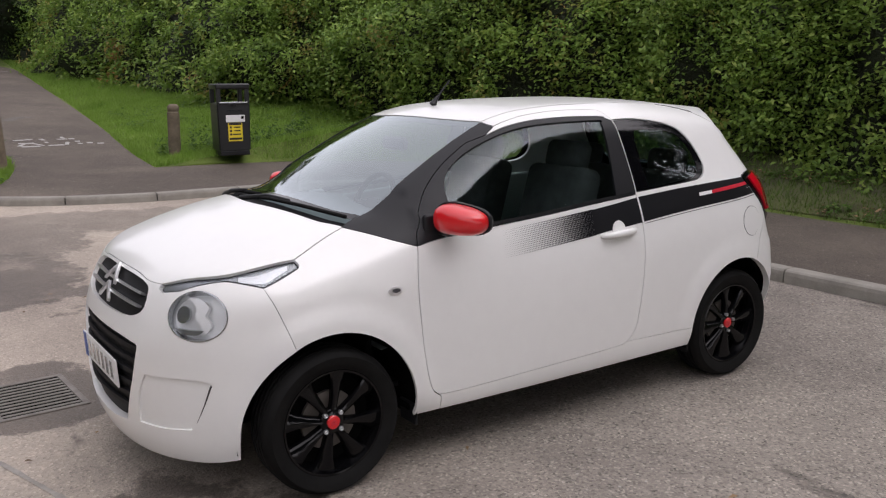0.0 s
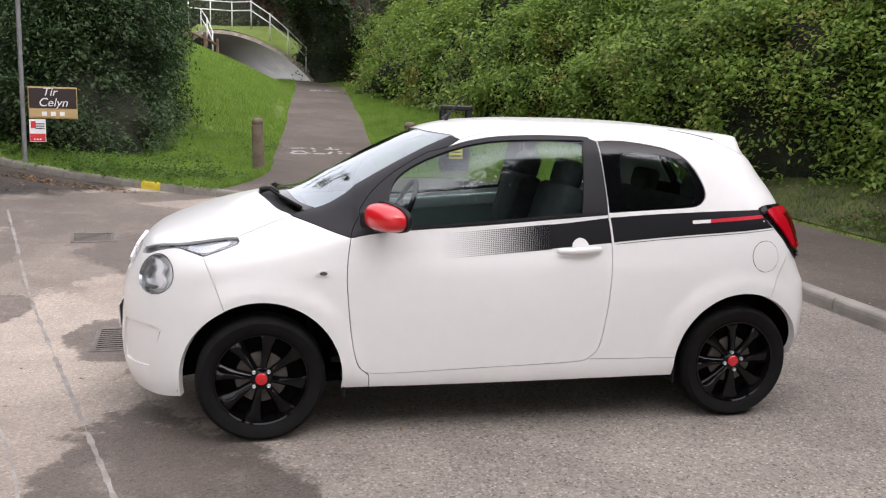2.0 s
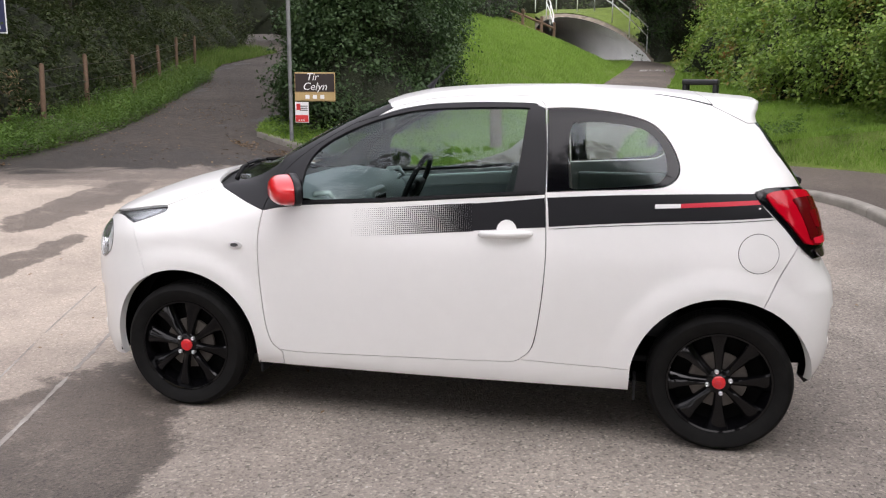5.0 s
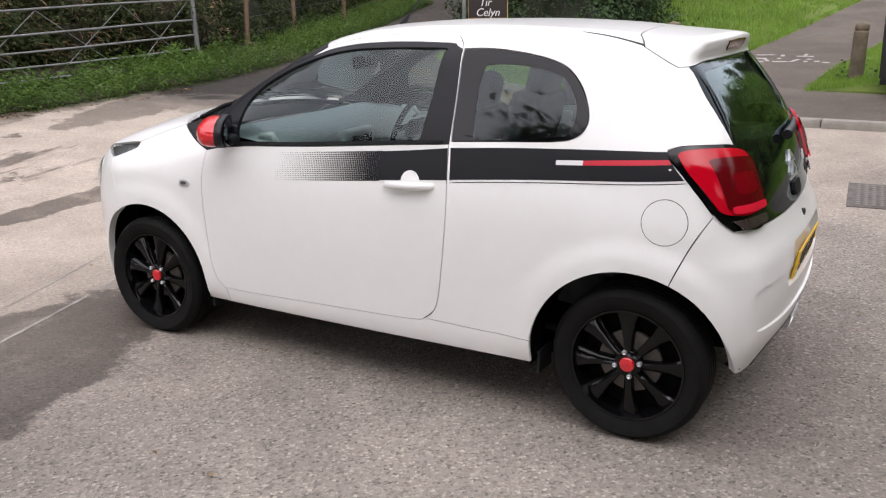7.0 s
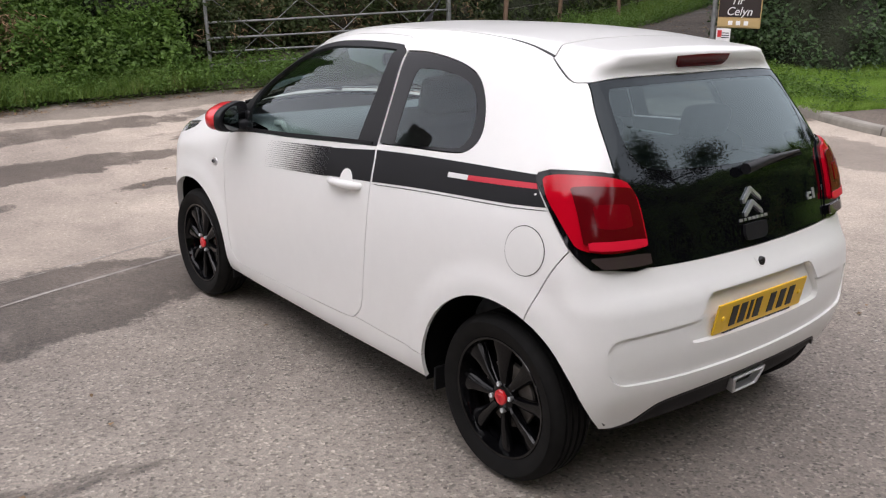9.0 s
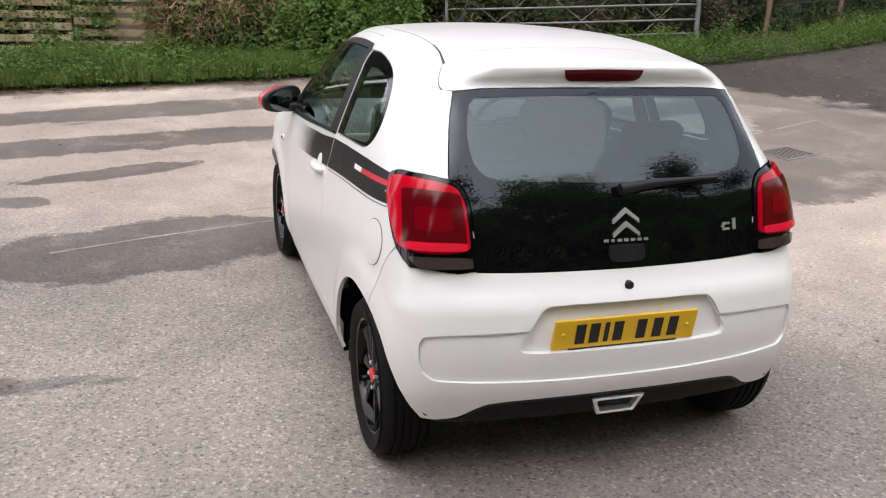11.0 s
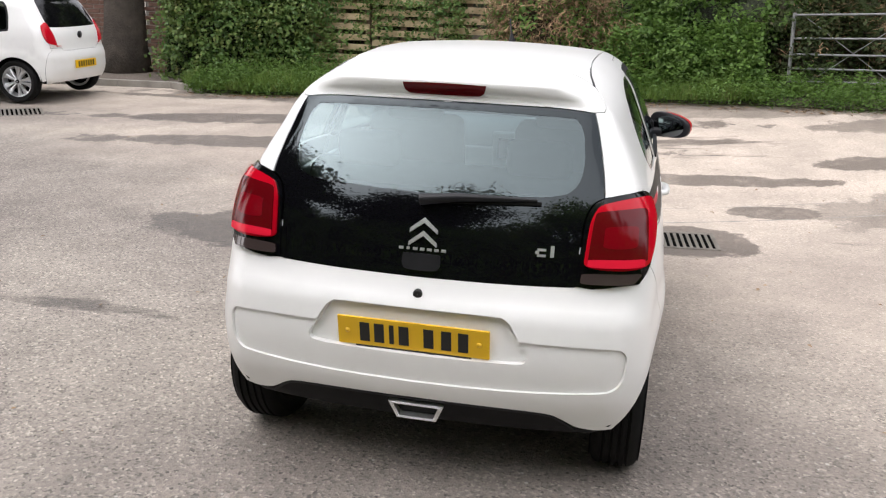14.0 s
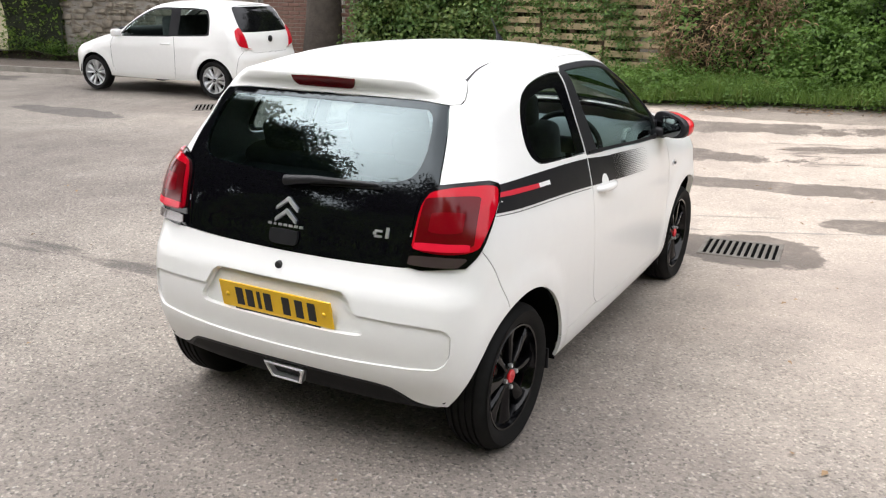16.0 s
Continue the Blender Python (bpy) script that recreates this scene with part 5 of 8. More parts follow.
litter("leaf_litter", "a few stray leaves on the yard", [(-6.0, -6.0), (4.0, -4.5), (4.5, 3.0), (2.0, 5.0), (-5.0, 4.0)], 160, 0.035)


# ---- the white three-door hatchback ----
car = thing("car", "white three-door hatchback with black stripe, red mirrors and black wheels", "car")


def S(*pts, n=6):
    return lay(HATCH, "s", spline(pts, n))


def T(*pts, n=6):
    return lay(HATCH, "t", spline(pts, n))


def R(*pts, n=6):
    return lay(HATCH, "r", spline(pts, n))


def N(*pts, n=6):
    return lay(HATCH, "f", spline(pts, n))


def arc(cx, cz, r, a0, a1, n=30, squash=1.0):
    a = np.radians(np.linspace(a0, a1, n))
    return lay(HATCH, "s", np.stack([cx + r * np.cos(a), cz + squash * r * np.sin(a)], -1))


SIDE, FORE, AFT = Flat((0, 1, -0.3)), Flat((0.35, 1, -0.3)), Flat((-0.38, 1, -0.3))
DOWN, NOSE, TAIL = Flat((0, 0, -1)), Round(-1.0), Round(0.85)

# lines on the body that neighbours share
door_front = S((-0.775, 0.925), (-0.79, 0.83), (-0.792, 0.70), (-0.770, 0.47), (-0.742, 0.35), (-0.705, 0.308))
door_base = S((-0.705, 0.308), (-0.60, 0.303), (-0.2, 0.314), (0.28, 0.328), (0.36, 0.342))
door_back = S((0.36, 0.342), (0.415, 0.40), (0.443, 0.55), (0.459, 0.72), (0.461, 0.85), (0.448, 1.03))
belt_line = S((0.448, 1.03), (0.2, 1.012), (-0.2, 0.98), (-0.55, 0.958), (-0.70, 0.94), (-0.775, 0.925))
pillar_foot = S((-0.775, 0.925), (-0.86, 0.952), (-0.95, 0.983), (-1.03, 1.007))
hood_side = S((-1.03, 1.007), (-1.09, 0.988), (-1.155, 0.965), (-1.27, 0.920))
post_back = S((0.448, 1.03), (0.447, 1.12), (0.440, 1.25), (0.428, 1.37))
door_top = np.concatenate([S((0.428, 1.37), (0.425, 1.382)), T((0.41, -0.553), (0.385, -0.53), (0.34, -0.521), (0.1, -0.517), (-0.1, -0.526), (-0.24, -0.538))])
post_front = T((-0.24, -0.538), (-0.40, -0.552), (-0.55, -0.585), (-0.66, -0.63), (-0.74, -0.69))[:-1]
post_front = np.concatenate([post_front, S((-0.735, 1.02), (-0.765, 0.965), (-0.775, 0.925))])
screen_side = T((-1.03, -0.597), (-0.95, -0.565), (-0.80, -0.54), (-0.60, -0.515), (-0.40, -0.495), (-0.27, -0.482))
roof_lip = T((-0.27, -0.482), (-0.26, -0.512), (-0.24, -0.538))
f_arch = arc(-1.17, 0.288, 0.358, -8, 172)          # rear foot, over the top, to the front foot
r_arch = arc(1.17, 0.288, 0.358, 188, 12)

roof_seam = T((-0.27, -0.482), (0.0, -0.472), (0.4, -0.462), (0.75, -0.458), (0.95, -0.468), (1.10, -0.490))
spoiler_side = np.concatenate([S((1.10, 1.384), (1.17, 1.350), (1.235, 1.318))])

fender = panel("front_wing", HATCH, FORE, [hood_side[::-1], pillar_foot[::-1], door_front, S((-0.705, 0.308), (-0.69, 0.295)),
               S((-0.69, 0.295), (-0.688, 0.235)), S((-0.688, 0.235), (-0.815, 0.235)), f_arch[:21],
               S((-1.3275, 0.6095), (-1.37, 0.73), (-1.416, 0.842)), S((-1.416, 0.842), (-1.34, 0.867), (-1.27, 0.893)), S((-1.27, 0.893), (-1.262, 0.905), (-1.27, 0.920))],
               WHITE, car, mirror=True)
panel("door_skin", HATCH, SIDE, [door_front, door_base, door_back, belt_line], WHITE, car, mirror=True, grid=0.04)
panel("sill", HATCH, SIDE, [S((-0.688, 0.235), (-0.69, 0.295)), door_base[1:], S((0.36, 0.342), (0.62, 0.335), (0.8155, 0.335)), S((0.8155, 0.335), (0.812, 0.24)), S((0.812, 0.24), (0.0, 0.235), (-0.688, 0.235))],
      WHITE, car, mirror=True, gap=0.0012)
lamp_rim = TAIL_LAMP = np.concatenate([S((1.262, 1.060), (1.30, 1.073)), R((-0.655, 1.077), (-0.60, 1.075), (-0.545, 1.055), (-0.518, 1.005), (-0.512, 0.92), (-0.504, 0.80)),
                                      R((-0.504, 0.80), (-0.58, 0.792), (-0.64, 0.80)), S((1.49, 0.803), (1.44, 0.848), (1.385, 0.915), (1.315, 0.990), (1.268, 1.035), (1.262, 1.060))])
glass_side = R((-0.512, 1.318), (-0.535, 1.25), (-0.56, 1.15), (-0.573, 1.07))
panel("quarter_panel", HATCH, AFT, [door_back, post_back, S((0.428, 1.37), (0.425, 1.382)), T((0.41, -0.553), (0.385, -0.53), (0.34, -0.521)),
      T((0.34, -0.521), (0.1, -0.517), (-0.1, -0.526), (-0.24, -0.538)), roof_lip[::-1], roof_seam, spoiler_side, glass_side, lamp_rim[:10][::-1],
      lamp_rim[-31:][::-1], S((1.432, 0.858), (1.37, 0.75), (1.312, 0.6165)), r_arch[3:21][::-1], S((0.8155, 0.335), (0.62, 0.335), (0.36, 0.342))],
      WHITE, car, mirror=True, grid=0.035,
      holes=[[S((0.456, 1.040), (0.453, 1.12), (0.446, 1.25), (0.436, 1.372)), S((0.436, 1.372), (0.55, 1.374), (0.69, 1.360), (0.80, 1.338), (0.875, 1.305), (0.935, 1.24), (0.972, 1.16), (0.968, 1.11), (0.93, 1.077), (0.86, 1.064), (0.65, 1.052), (0.456, 1.040))]])
# door frame, windows
win = [S((-0.592, 0.972), (-0.2, 0.998), (0.1, 1.015), (0.318, 1.030), n=4), S((0.318, 1.030), (0.34, 1.2), (0.352, 1.362)), S((0.352, 1.362), (0.345, 1.372), (0.1, 1.370), (-0.10, 1.358), (-0.27, 1.322), (-0.43, 1.262), (-0.545, 1.192), (-0.592, 1.115), (-0.600, 1.0), (-0.592, 0.972))]
frame_top = T((0.395, -0.572), (0.36, -0.562), (0.1, -0.556), (-0.15, -0.556), (-0.30, -0.560))
door_strip = S((0.425, 1.30), (0.415, 1.36))
panel("door_top_trim", HATCH, SIDE, [np.concatenate([S((0.428, 1.37), (0.425, 1.382))]), door_top[2:], T((-0.24, -0.538), (-0.30, -0.560)), frame_top[::-1], T((0.395, -0.572), (0.41, -0.578))], WHITE, car, mirror=True, gap=0.001, grid=0.02)
panel("window_frame", HATCH, SIDE, [belt_line[::-1], post_back, T((0.41, -0.578), (0.395, -0.572)), frame_top, post_front[6:]], SATIN, car, holes=[win], mirror=True, gap=0.0015, grid=0.025)
panel("side_window", HATCH, SIDE, win, GLASS, car, mirror=True, out=-0.006, gap=-0.004, depth=0, grid=0.05, label="tinted side window")
panel("door_seal", HATCH, SIDE, [S((-0.56, 0.962), (-0.2, 0.985), (0.2, 1.016), (0.42, 1.031)), S((0.42, 1.031), (0.42, 1.042)), S((0.42, 1.042), (0.2, 1.028), (-0.2, 0.997), (-0.585, 0.974)), S((-0.585, 0.974), (-0.56, 0.962))],
      PLASTIC, car, mirror=True, out=0.006, gap=0, depth=0.012)
panel("windscreen_pillar", HATCH, FORE, [pillar_foot, screen_side, roof_lip, T((-0.24, -0.538), (-0.30, -0.560)), post_front[6:]], SATIN, car, mirror=True, gap=0.0018)
ql = [S((0.545, 1.062), (0.60, 1.056), (0.85, 1.080), (0.905, 1.095), (0.925, 1.14), (0.91, 1.21), (0.865, 1.268), (0.80, 1.300), (0.68, 1.318), (0.58, 1.318), (0.54, 1.300), (0.535, 1.18), (0.545, 1.062))]
qo = [S((0.457, 1.043), (0.454, 1.12), (0.447, 1.25), (0.437, 1.370)), S((0.437, 1.370), (0.55, 1.373), (0.69, 1.359), (0.80, 1.337), (0.874, 1.304), (0.933, 1.24), (0.970, 1.16), (0.966, 1.112), (0.93, 1.080), (0.86, 1.067), (0.65, 1.055), (0.457, 1.043))]
panel("quarter_window_border", HATCH, AFT, qo, GLOSS, car, holes=[ql], mirror=True, out=-0.003, gap=0.001, depth=0.004)
panel("quarter_window", HATCH, AFT, ql, GLASS, car, mirror=True, out=-0.004, gap=-0.003, depth=0, grid=0.05, label="tinted rear side window")

# bonnet, windscreen, roof
hood_front = N((0.0, 0.853), (-0.2, 0.851), (-0.33, 0.838), (-0.42, 0.838))
hood_lamp = np.concatenate([N((-0.42, 0.838), (-0.50, 0.862)), S((-1.60, 0.872), (-1.52, 0.886), (-1.42, 0.902), (-1.33, 0.915), (-1.27, 0.920))])
cowl_front = T((-1.03, -0.597), (-1.09, -0.50), (-1.135, -0.30), (-1.165, -0.1), (-1.17, 0.0))


def whole(c):
    """A half line of the left side, carried on to the right."""
    return np.concatenate([c, c[::-1] * (1, -1, 1)])


panel("bonnet", HATCH, Flat((0.5, 0, -1)), [hood_front[::-1][:0], np.concatenate([hood_front, hood_lamp, hood_side[::-1], cowl_front]), np.concatenate([hood_front, hood_lamp, hood_side[::-1], cowl_front])[::-1] * (1, -1, 1)], WHITE, car, grid=0.04)
screen_foot = T((-0.97, -0.572), (-1.03, -0.45), (-1.07, -0.25), (-1.085, 0.0))
panel("cowl", HATCH, DOWN, [whole(np.concatenate([cowl_front[::-1], T((-1.03, -0.597), (-0.97, -0.572)), screen_foot]))], PLASTIC, car, out=-0.025, gap=0, grid=0.04)
screen_top = T((-0.27, -0.482), (-0.315, -0.36), (-0.35, -0.2), (-0.362, 0.0))
panel("windscreen", HATCH, DOWN, [np.concatenate([screen_foot[::-1], screen_side[5:], screen_top]), np.concatenate([screen_foot[::-1], screen_side[5:], screen_top])[::-1] * (1, -1, 1)], GLASS_FRONT, car, out=-0.003, depth=0, grid=0.05, label="clear raked windscreen")
panel("screen_band", HATCH, DOWN, [whole(np.concatenate([screen_foot[::-1], T((-0.925, -0.556), (-0.985, -0.44), (-1.02, -0.25), (-1.035, 0.0))]))], GLOSS, car, out=-0.001, gap=0, depth=0, grid=0.04, label="black printed lower band of the windscreen")
rim_in = np.concatenate([screen_foot[::-1], screen_side[5:], screen_top])
rim_in = np.concatenate([rim_in, rim_in[::-1] * (1, -1, 1)])
spoiler_top = T((1.10, -0.490), (1.085, -0.46), (1.06, -0.40), (1.045, -0.25), (1.04, 0.0))
panel("roof", HATCH, DOWN, [whole(np.concatenate([screen_top[::-1], roof_seam, spoiler_top]))], WHITE, car, grid=0.045)
# tail: spoiler, black tailgate, lamps, bumper
glass_top = R((-0.512, 1.318), (-0.40, 1.328), (-0.2, 1.331), (0.0, 1.332))
panel("spoiler", HATCH, Flat((-1, 0, -0.4)), [whole(np.concatenate([spoiler_top[::-1], spoiler_side, S((1.235, 1.318), (1.25, 1.318))[:1], glass_top]))], WHITE, car, grid=0.012, gap=0.002)
stop = [R((-0.145, 1.392), (-0.07, 1.394), (0.0, 1.395), (0.07, 1.394), (0.145, 1.392)), R((0.145, 1.392), (0.138, 1.368), (0.12, 1.355)), R((0.12, 1.355), (0.0, 1.354), (-0.12, 1.355)), R((-0.12, 1.355), (-0.138, 1.368), (-0.145, 1.392))]
panel("brake_light", HATCH, TAIL, stop, LENS_DARK, car, out=0.004, gap=0, depth=0.012, grid=0.02, label="dark red high brake light")
see = [R((-0.45, 1.300), (-0.2, 1.306), (0.0, 1.307), (0.2, 1.306), (0.45, 1.300)), R((0.45, 1.300), (0.475, 1.27), (0.492, 1.20), (0.490, 1.13), (0.46, 1.085), (0.40, 1.068)), R((0.40, 1.068), (0.0, 1.055), (-0.40, 1.068)), R((-0.40, 1.068), (-0.46, 1.085), (-0.490, 1.13), (-0.492, 1.20), (-0.475, 1.27), (-0.45, 1.300))]
gate_low = R((-0.504, 0.796), (-0.3, 0.792), (0.0, 0.790))
gate = np.concatenate([glass_top[::-1], glass_side, lamp_rim[14:32], gate_low])
panel("tailgate", HATCH, TAIL, [whole(gate)], GLASS_BLACK, car, holes=[see], grid=0.03, label="glossy black tailgate")
panel("tailgate_edge", HATCH, TAIL, [R((-0.494, 0.90), (-0.490, 0.85), (-0.486, 0.797)), R((-0.486, 0.797), (-0.523, 0.797)), R((-0.523, 0.797), (-0.525, 0.85), (-0.527, 0.90)), R((-0.527, 0.90), (-0.494, 0.90))], GLOSS, car, mirror=True, out=0.002, gap=0, depth=0.006, grid=0.02)
panel("rear_window", HATCH, TAIL, see, GLASS_DARK, car, out=-0.001, gap=-0.002, depth=0, grid=0.04, label="tinted rear window")
panel("tail_lamp", HATCH, TAIL, [lamp_rim], GLOSS, car, mirror=True, out=0.006, gap=0.002, depth=0.03, grid=0.02, puff=0.010)


# ---- both ends of the hatchback: bumpers, lamps, grilles, plates ----
lamp_low = np.concatenate([N((-0.42, 0.838), (-0.425, 0.822), (-0.455, 0.812)), S((-1.655, 0.826), (-1.60, 0.850), (-1.53, 0.866), (-1.47, 0.856), (-1.416, 0.842))])
lamp_tip = S((-1.416, 0.842), (-1.34, 0.867), (-1.27, 0.893), (-1.262, 0.905), (-1.27, 0.920))
front_foot = S((-1.5265, 0.32), (-1.527, 0.26), (-1.522, 0.205))
chin = N((-0.655, 0.196), (-0.55, 0.187), (-0.3, 0.184), (0.0, 0.184))
half = np.concatenate([hood_front, lamp_low, S((-1.416, 0.842), (-1.37, 0.73), (-1.3275, 0.6095)), f_arch[20:], front_foot, chin])
grille_up = whole(N((0.0, 0.842), (-0.2, 0.840), (-0.335, 0.826), (-0.375, 0.795), (-0.385, 0.745), (-0.33, 0.715), (-0.2, 0.700), (0.0, 0.695)))
grille_low = whole(np.concatenate([N((0.0, 0.632), (-0.25, 0.632), (-0.385, 0.622)), N((-0.385, 0.622), (-0.40, 0.60), (-0.36, 0.46), (-0.29, 0.30)), N((-0.29, 0.30), (-0.15, 0.285), (0.0, 0.285))]))


def ring(c, r, n=28):
    """A circle on the body about a point of it, as seen along the normal there."""
    c = np.array(c, float)
    nv = HATCH.normal(c[None])[0]
    u = np.cross((0, 0, 1), nv)
    u /= np.linalg.norm(u)
    v = np.cross(nv, u)
    a = np.linspace(0, 2 * np.pi, n, endpoint=False)
    q = c + nv * 0.4 + np.outer(np.cos(a), u) * r[0] + np.outer(np.sin(a), v) * r[1]
    return HATCH.cast(q, -nv, 1.2)


lamp_mid = lay(HATCH, "s", [(-1.632, 0.752)])[0]
lamp_out, lamp_in = ring(lamp_mid, (0.119, 0.092)), ring(lamp_mid, (0.1135, 0.0865))
fog = [np.concatenate([N((-0.44, 0.515), (-0.52, 0.517), (-0.62, 0.52), (-0.663, 0.515)), S((-1.605, 0.50), (-1.63, 0.42), (-1.655, 0.345)), N((-0.60, 0.325), (-0.50, 0.315), (-0.38, 0.315)), N((-0.38, 0.315), (-0.40, 0.43), (-0.44, 0.515))])]
panel("front_bumper", HATCH, NOSE, [np.concatenate([half, half[::-1] * (1, -1, 1)])], WHITE, car, grid=0.03, gap=0.0003, depth=0.03,
      holes=[[grille_up], [grille_low], [lamp_out], [lamp_out[::-1] * (1, -1, 1)], fog, [fog[0][::-1] * (1, -1, 1)]])
panel("fog_recess", HATCH, NOSE, fog, WHITE, car, mirror=True, out=-0.009, gap=-0.002, depth=0, grid=0.02)
panel("fog_slit", HATCH, NOSE, [S((-1.606, 0.50), (-1.63, 0.42), (-1.652, 0.35)), S((-1.652, 0.35), (-1.655, 0.352), (-1.635, 0.42), (-1.613, 0.497), (-1.606, 0.50))], INK, car, mirror=True, out=-0.008, gap=0, depth=0.004, grid=0.02)
# added black sheet that stands for the shade behind the grilles
panel("front_shade_sheet", HATCH, NOSE, [whole(np.concatenate([N((0.0, 0.83), (-0.45, 0.80)), S((-1.40, 0.83), (-1.36, 0.64)), f_arch[20:-4], N((-0.60, 0.24), (0.0, 0.24))]))], DARK, car, out=-0.13, gap=0, depth=0, grid=0.06)
panel("upper_grille", HATCH, NOSE, [grille_up], PLASTIC, car, out=-0.018, gap=-0.003, depth=0, grid=0.03)
panel("lower_grille", HATCH, NOSE, [grille_low], PLASTIC, car, out=-0.03, gap=-0.004, depth=0, grid=0.03)
for z0, z1, w0 in ((0.803, 0.795, 0.335), (0.760, 0.752, 0.34)):
    panel("grille_bar", HATCH, NOSE, [whole(np.concatenate([N((0.0, z0), (-0.2, z0 - 0.002), (-w0, z0 - 0.006)), N((-w0, z1 - 0.006), (-0.2, z1 - 0.002), (0.0, z1))]))], CHROME, car, out=0.002, gap=0, depth=0.02, grid=0.03)
for i, zz in enumerate(np.linspace(0.36, 0.60, 6)):
    hw = 0.30 + 0.28 * (zz - 0.30)
    panel("grille_slat", HATCH, NOSE, [whole(np.concatenate([N((0.0, zz + 0.008), (-hw, zz + 0.008)), N((-hw, zz - 0.008), (0.0, zz - 0.008))]))], PLASTIC, car, out=-0.012, gap=0, depth=0.016, grid=0.04)


def chevrons(kind, y, z, w, h, t, mat, out, parent, chart):
    """Two stacked open arrows, as one badge."""
    for dz in (0.0, -h * 0.52):
        f = N if kind == "f" else R
        a = f((y - w, z + dz - h * 0.45), (y, z + dz), n=6)
        b = f((y, z + dz), (y + w, z + dz - h * 0.45), n=6)
        c = f((y + w, z + dz - h * 0.45 - t), (y, z + dz - t * 1.25), n=6)
        d = f((y, z + dz - t * 1.25), (y - w, z + dz - h * 0.45 - t), n=6)
        panel("badge", HATCH, chart, [a, b, c, d], mat, parent, out=out, gap=0, depth=0.012, grid=0.02)


chevrons("f", 0.0, 0.850, 0.070, 0.125, 0.013, CHROME, 0.010, car, NOSE)
chevrons("r", 0.0, 0.977, 0.047, 0.080, 0.013, CHROME, 0.009, car, TAIL)
panel("head_lamp_rim", HATCH, NOSE, [lamp_out], LAMP_DIM, car, holes=[[lamp_in]], mirror=True, out=0.002, gap=0.001, depth=0.04, grid=0.02, label="silvery headlamp rim")
panel("head_lamp_glass", HATCH, NOSE, [lamp_in], GLASS_CLEAR, car, mirror=True, out=0.0, gap=-0.002, depth=0, grid=0.02, puff=0.014, label="clear round headlamp glass")
panel("head_lamp_bowl", HATCH, NOSE, [lamp_in], LAMP_GREY, car, mirror=True, out=-0.034, gap=-0.004, depth=0, grid=0.02, puff=-0.02)
panel("head_lamp_shield", HATCH, NOSE, [S((-1.645, 0.815), (-1.630, 0.78), (-1.640, 0.75), (-1.628, 0.71), (-1.640, 0.685)), S((-1.640, 0.685), (-1.615, 0.69), (-1.600, 0.72), (-1.612, 0.752), (-1.598, 0.785), (-1.615, 0.815), (-1.645, 0.815))], LAMP_GREY, car, mirror=True, out=-0.018, gap=0, depth=0.02, grid=0.015)
panel("head_lamp_shield", HATCH, NOSE, [ring(lay(HATCH, "s", [(-1.672, 0.755)])[0], (0.030, 0.034), 18)], LAMP_DIM, car, mirror=True, out=-0.022, gap=0, depth=0.015, grid=0.015, puff=0.010)
panel("head_lamp_sill", HATCH, NOSE, [S((-1.70, 0.705), (-1.66, 0.698), (-1.62, 0.70)), S((-1.62, 0.70), (-1.64, 0.683), (-1.68, 0.685), (-1.70, 0.705))], LAMP_SHADE, car, mirror=True, out=-0.012, gap=0, depth=0.02, grid=0.015)
drl = [hood_lamp, lamp_tip[::-1], lamp_low[::-1]]
panel("day_lamp", HATCH, NOSE, drl, GLASS_CLEAR, car, mirror=True, out=0.001, gap=0.003, depth=0, grid=0.02, label="clear upper front lamp")
panel("day_lamp_housing", HATCH, NOSE, drl, LAMP_EDGE, car, mirror=True, out=-0.016, gap=0.002, depth=0, grid=0.02)
panel("day_lamp_reflector", HATCH, NOSE, drl, LAMP_SHADE, car, mirror=True, out=-0.011, gap=0.009, depth=0.004, grid=0.02)
panel("day_lamp_strip", HATCH, NOSE, [S((-1.48, 0.884), (-1.42, 0.886), (-1.35, 0.900), (-1.30, 0.909)), S((-1.30, 0.909), (-1.31, 0.894), (-1.35, 0.880), (-1.40, 0.862), (-1.48, 0.868), (-1.48, 0.884))], LAMP_DIM, car, mirror=True, out=-0.010, gap=0, depth=0.004, grid=0.02)

# the rear bumper, with its ledge and the hollow for the plate
rear_foot = S((1.5225, 0.35), (1.527, 0.315), (1.527, 0.293))
low_edge = R((-0.655, 0.293), (-0.61, 0.288), (-0.545, 0.300), (-0.49, 0.335), (-0.44, 0.354), (-0.3, 0.362), (0.0, 0.366))
half = np.concatenate([gate_low[::-1], lamp_rim[31:44], S((1.432, 0.858), (1.37, 0.75), (1.312, 0.6165)), r_arch[20:], rear_foot, low_edge])
ledge_low = R((-0.69, 0.57), (-0.685, 0.505), (-0.655, 0.462), (-0.58, 0.449), (-0.3, 0.438), (0.0, 0.435))
hollow_top = R((0.0, 0.692), (-0.25, 0.691), (-0.295, 0.684), (-0.322, 0.655), (-0.345, 0.616))
ledge = np.concatenate([hollow_top, R((-0.345, 0.616), (-0.45, 0.613), (-0.62, 0.608), (-0.668, 0.602), (-0.688, 0.58))[1:], ledge_low])
hollow = np.concatenate([hollow_top, R((-0.345, 0.616), (-0.374, 0.575), (-0.374, 0.550), (-0.345, 0.537), (-0.2, 0.533), (0.0, 0.531))[1:]])
panel("rear_bumper", HATCH, TAIL, [whole(half)], WHITE, car, grid=0.03, depth=0.03, holes=[[whole(ledge)]])
panel("bumper_ledge", HATCH, TAIL, [whole(ledge)], WHITE, car, grid=0.025, out=-0.009, gap=-0.001, depth=0.03, holes=[[whole(hollow)]])
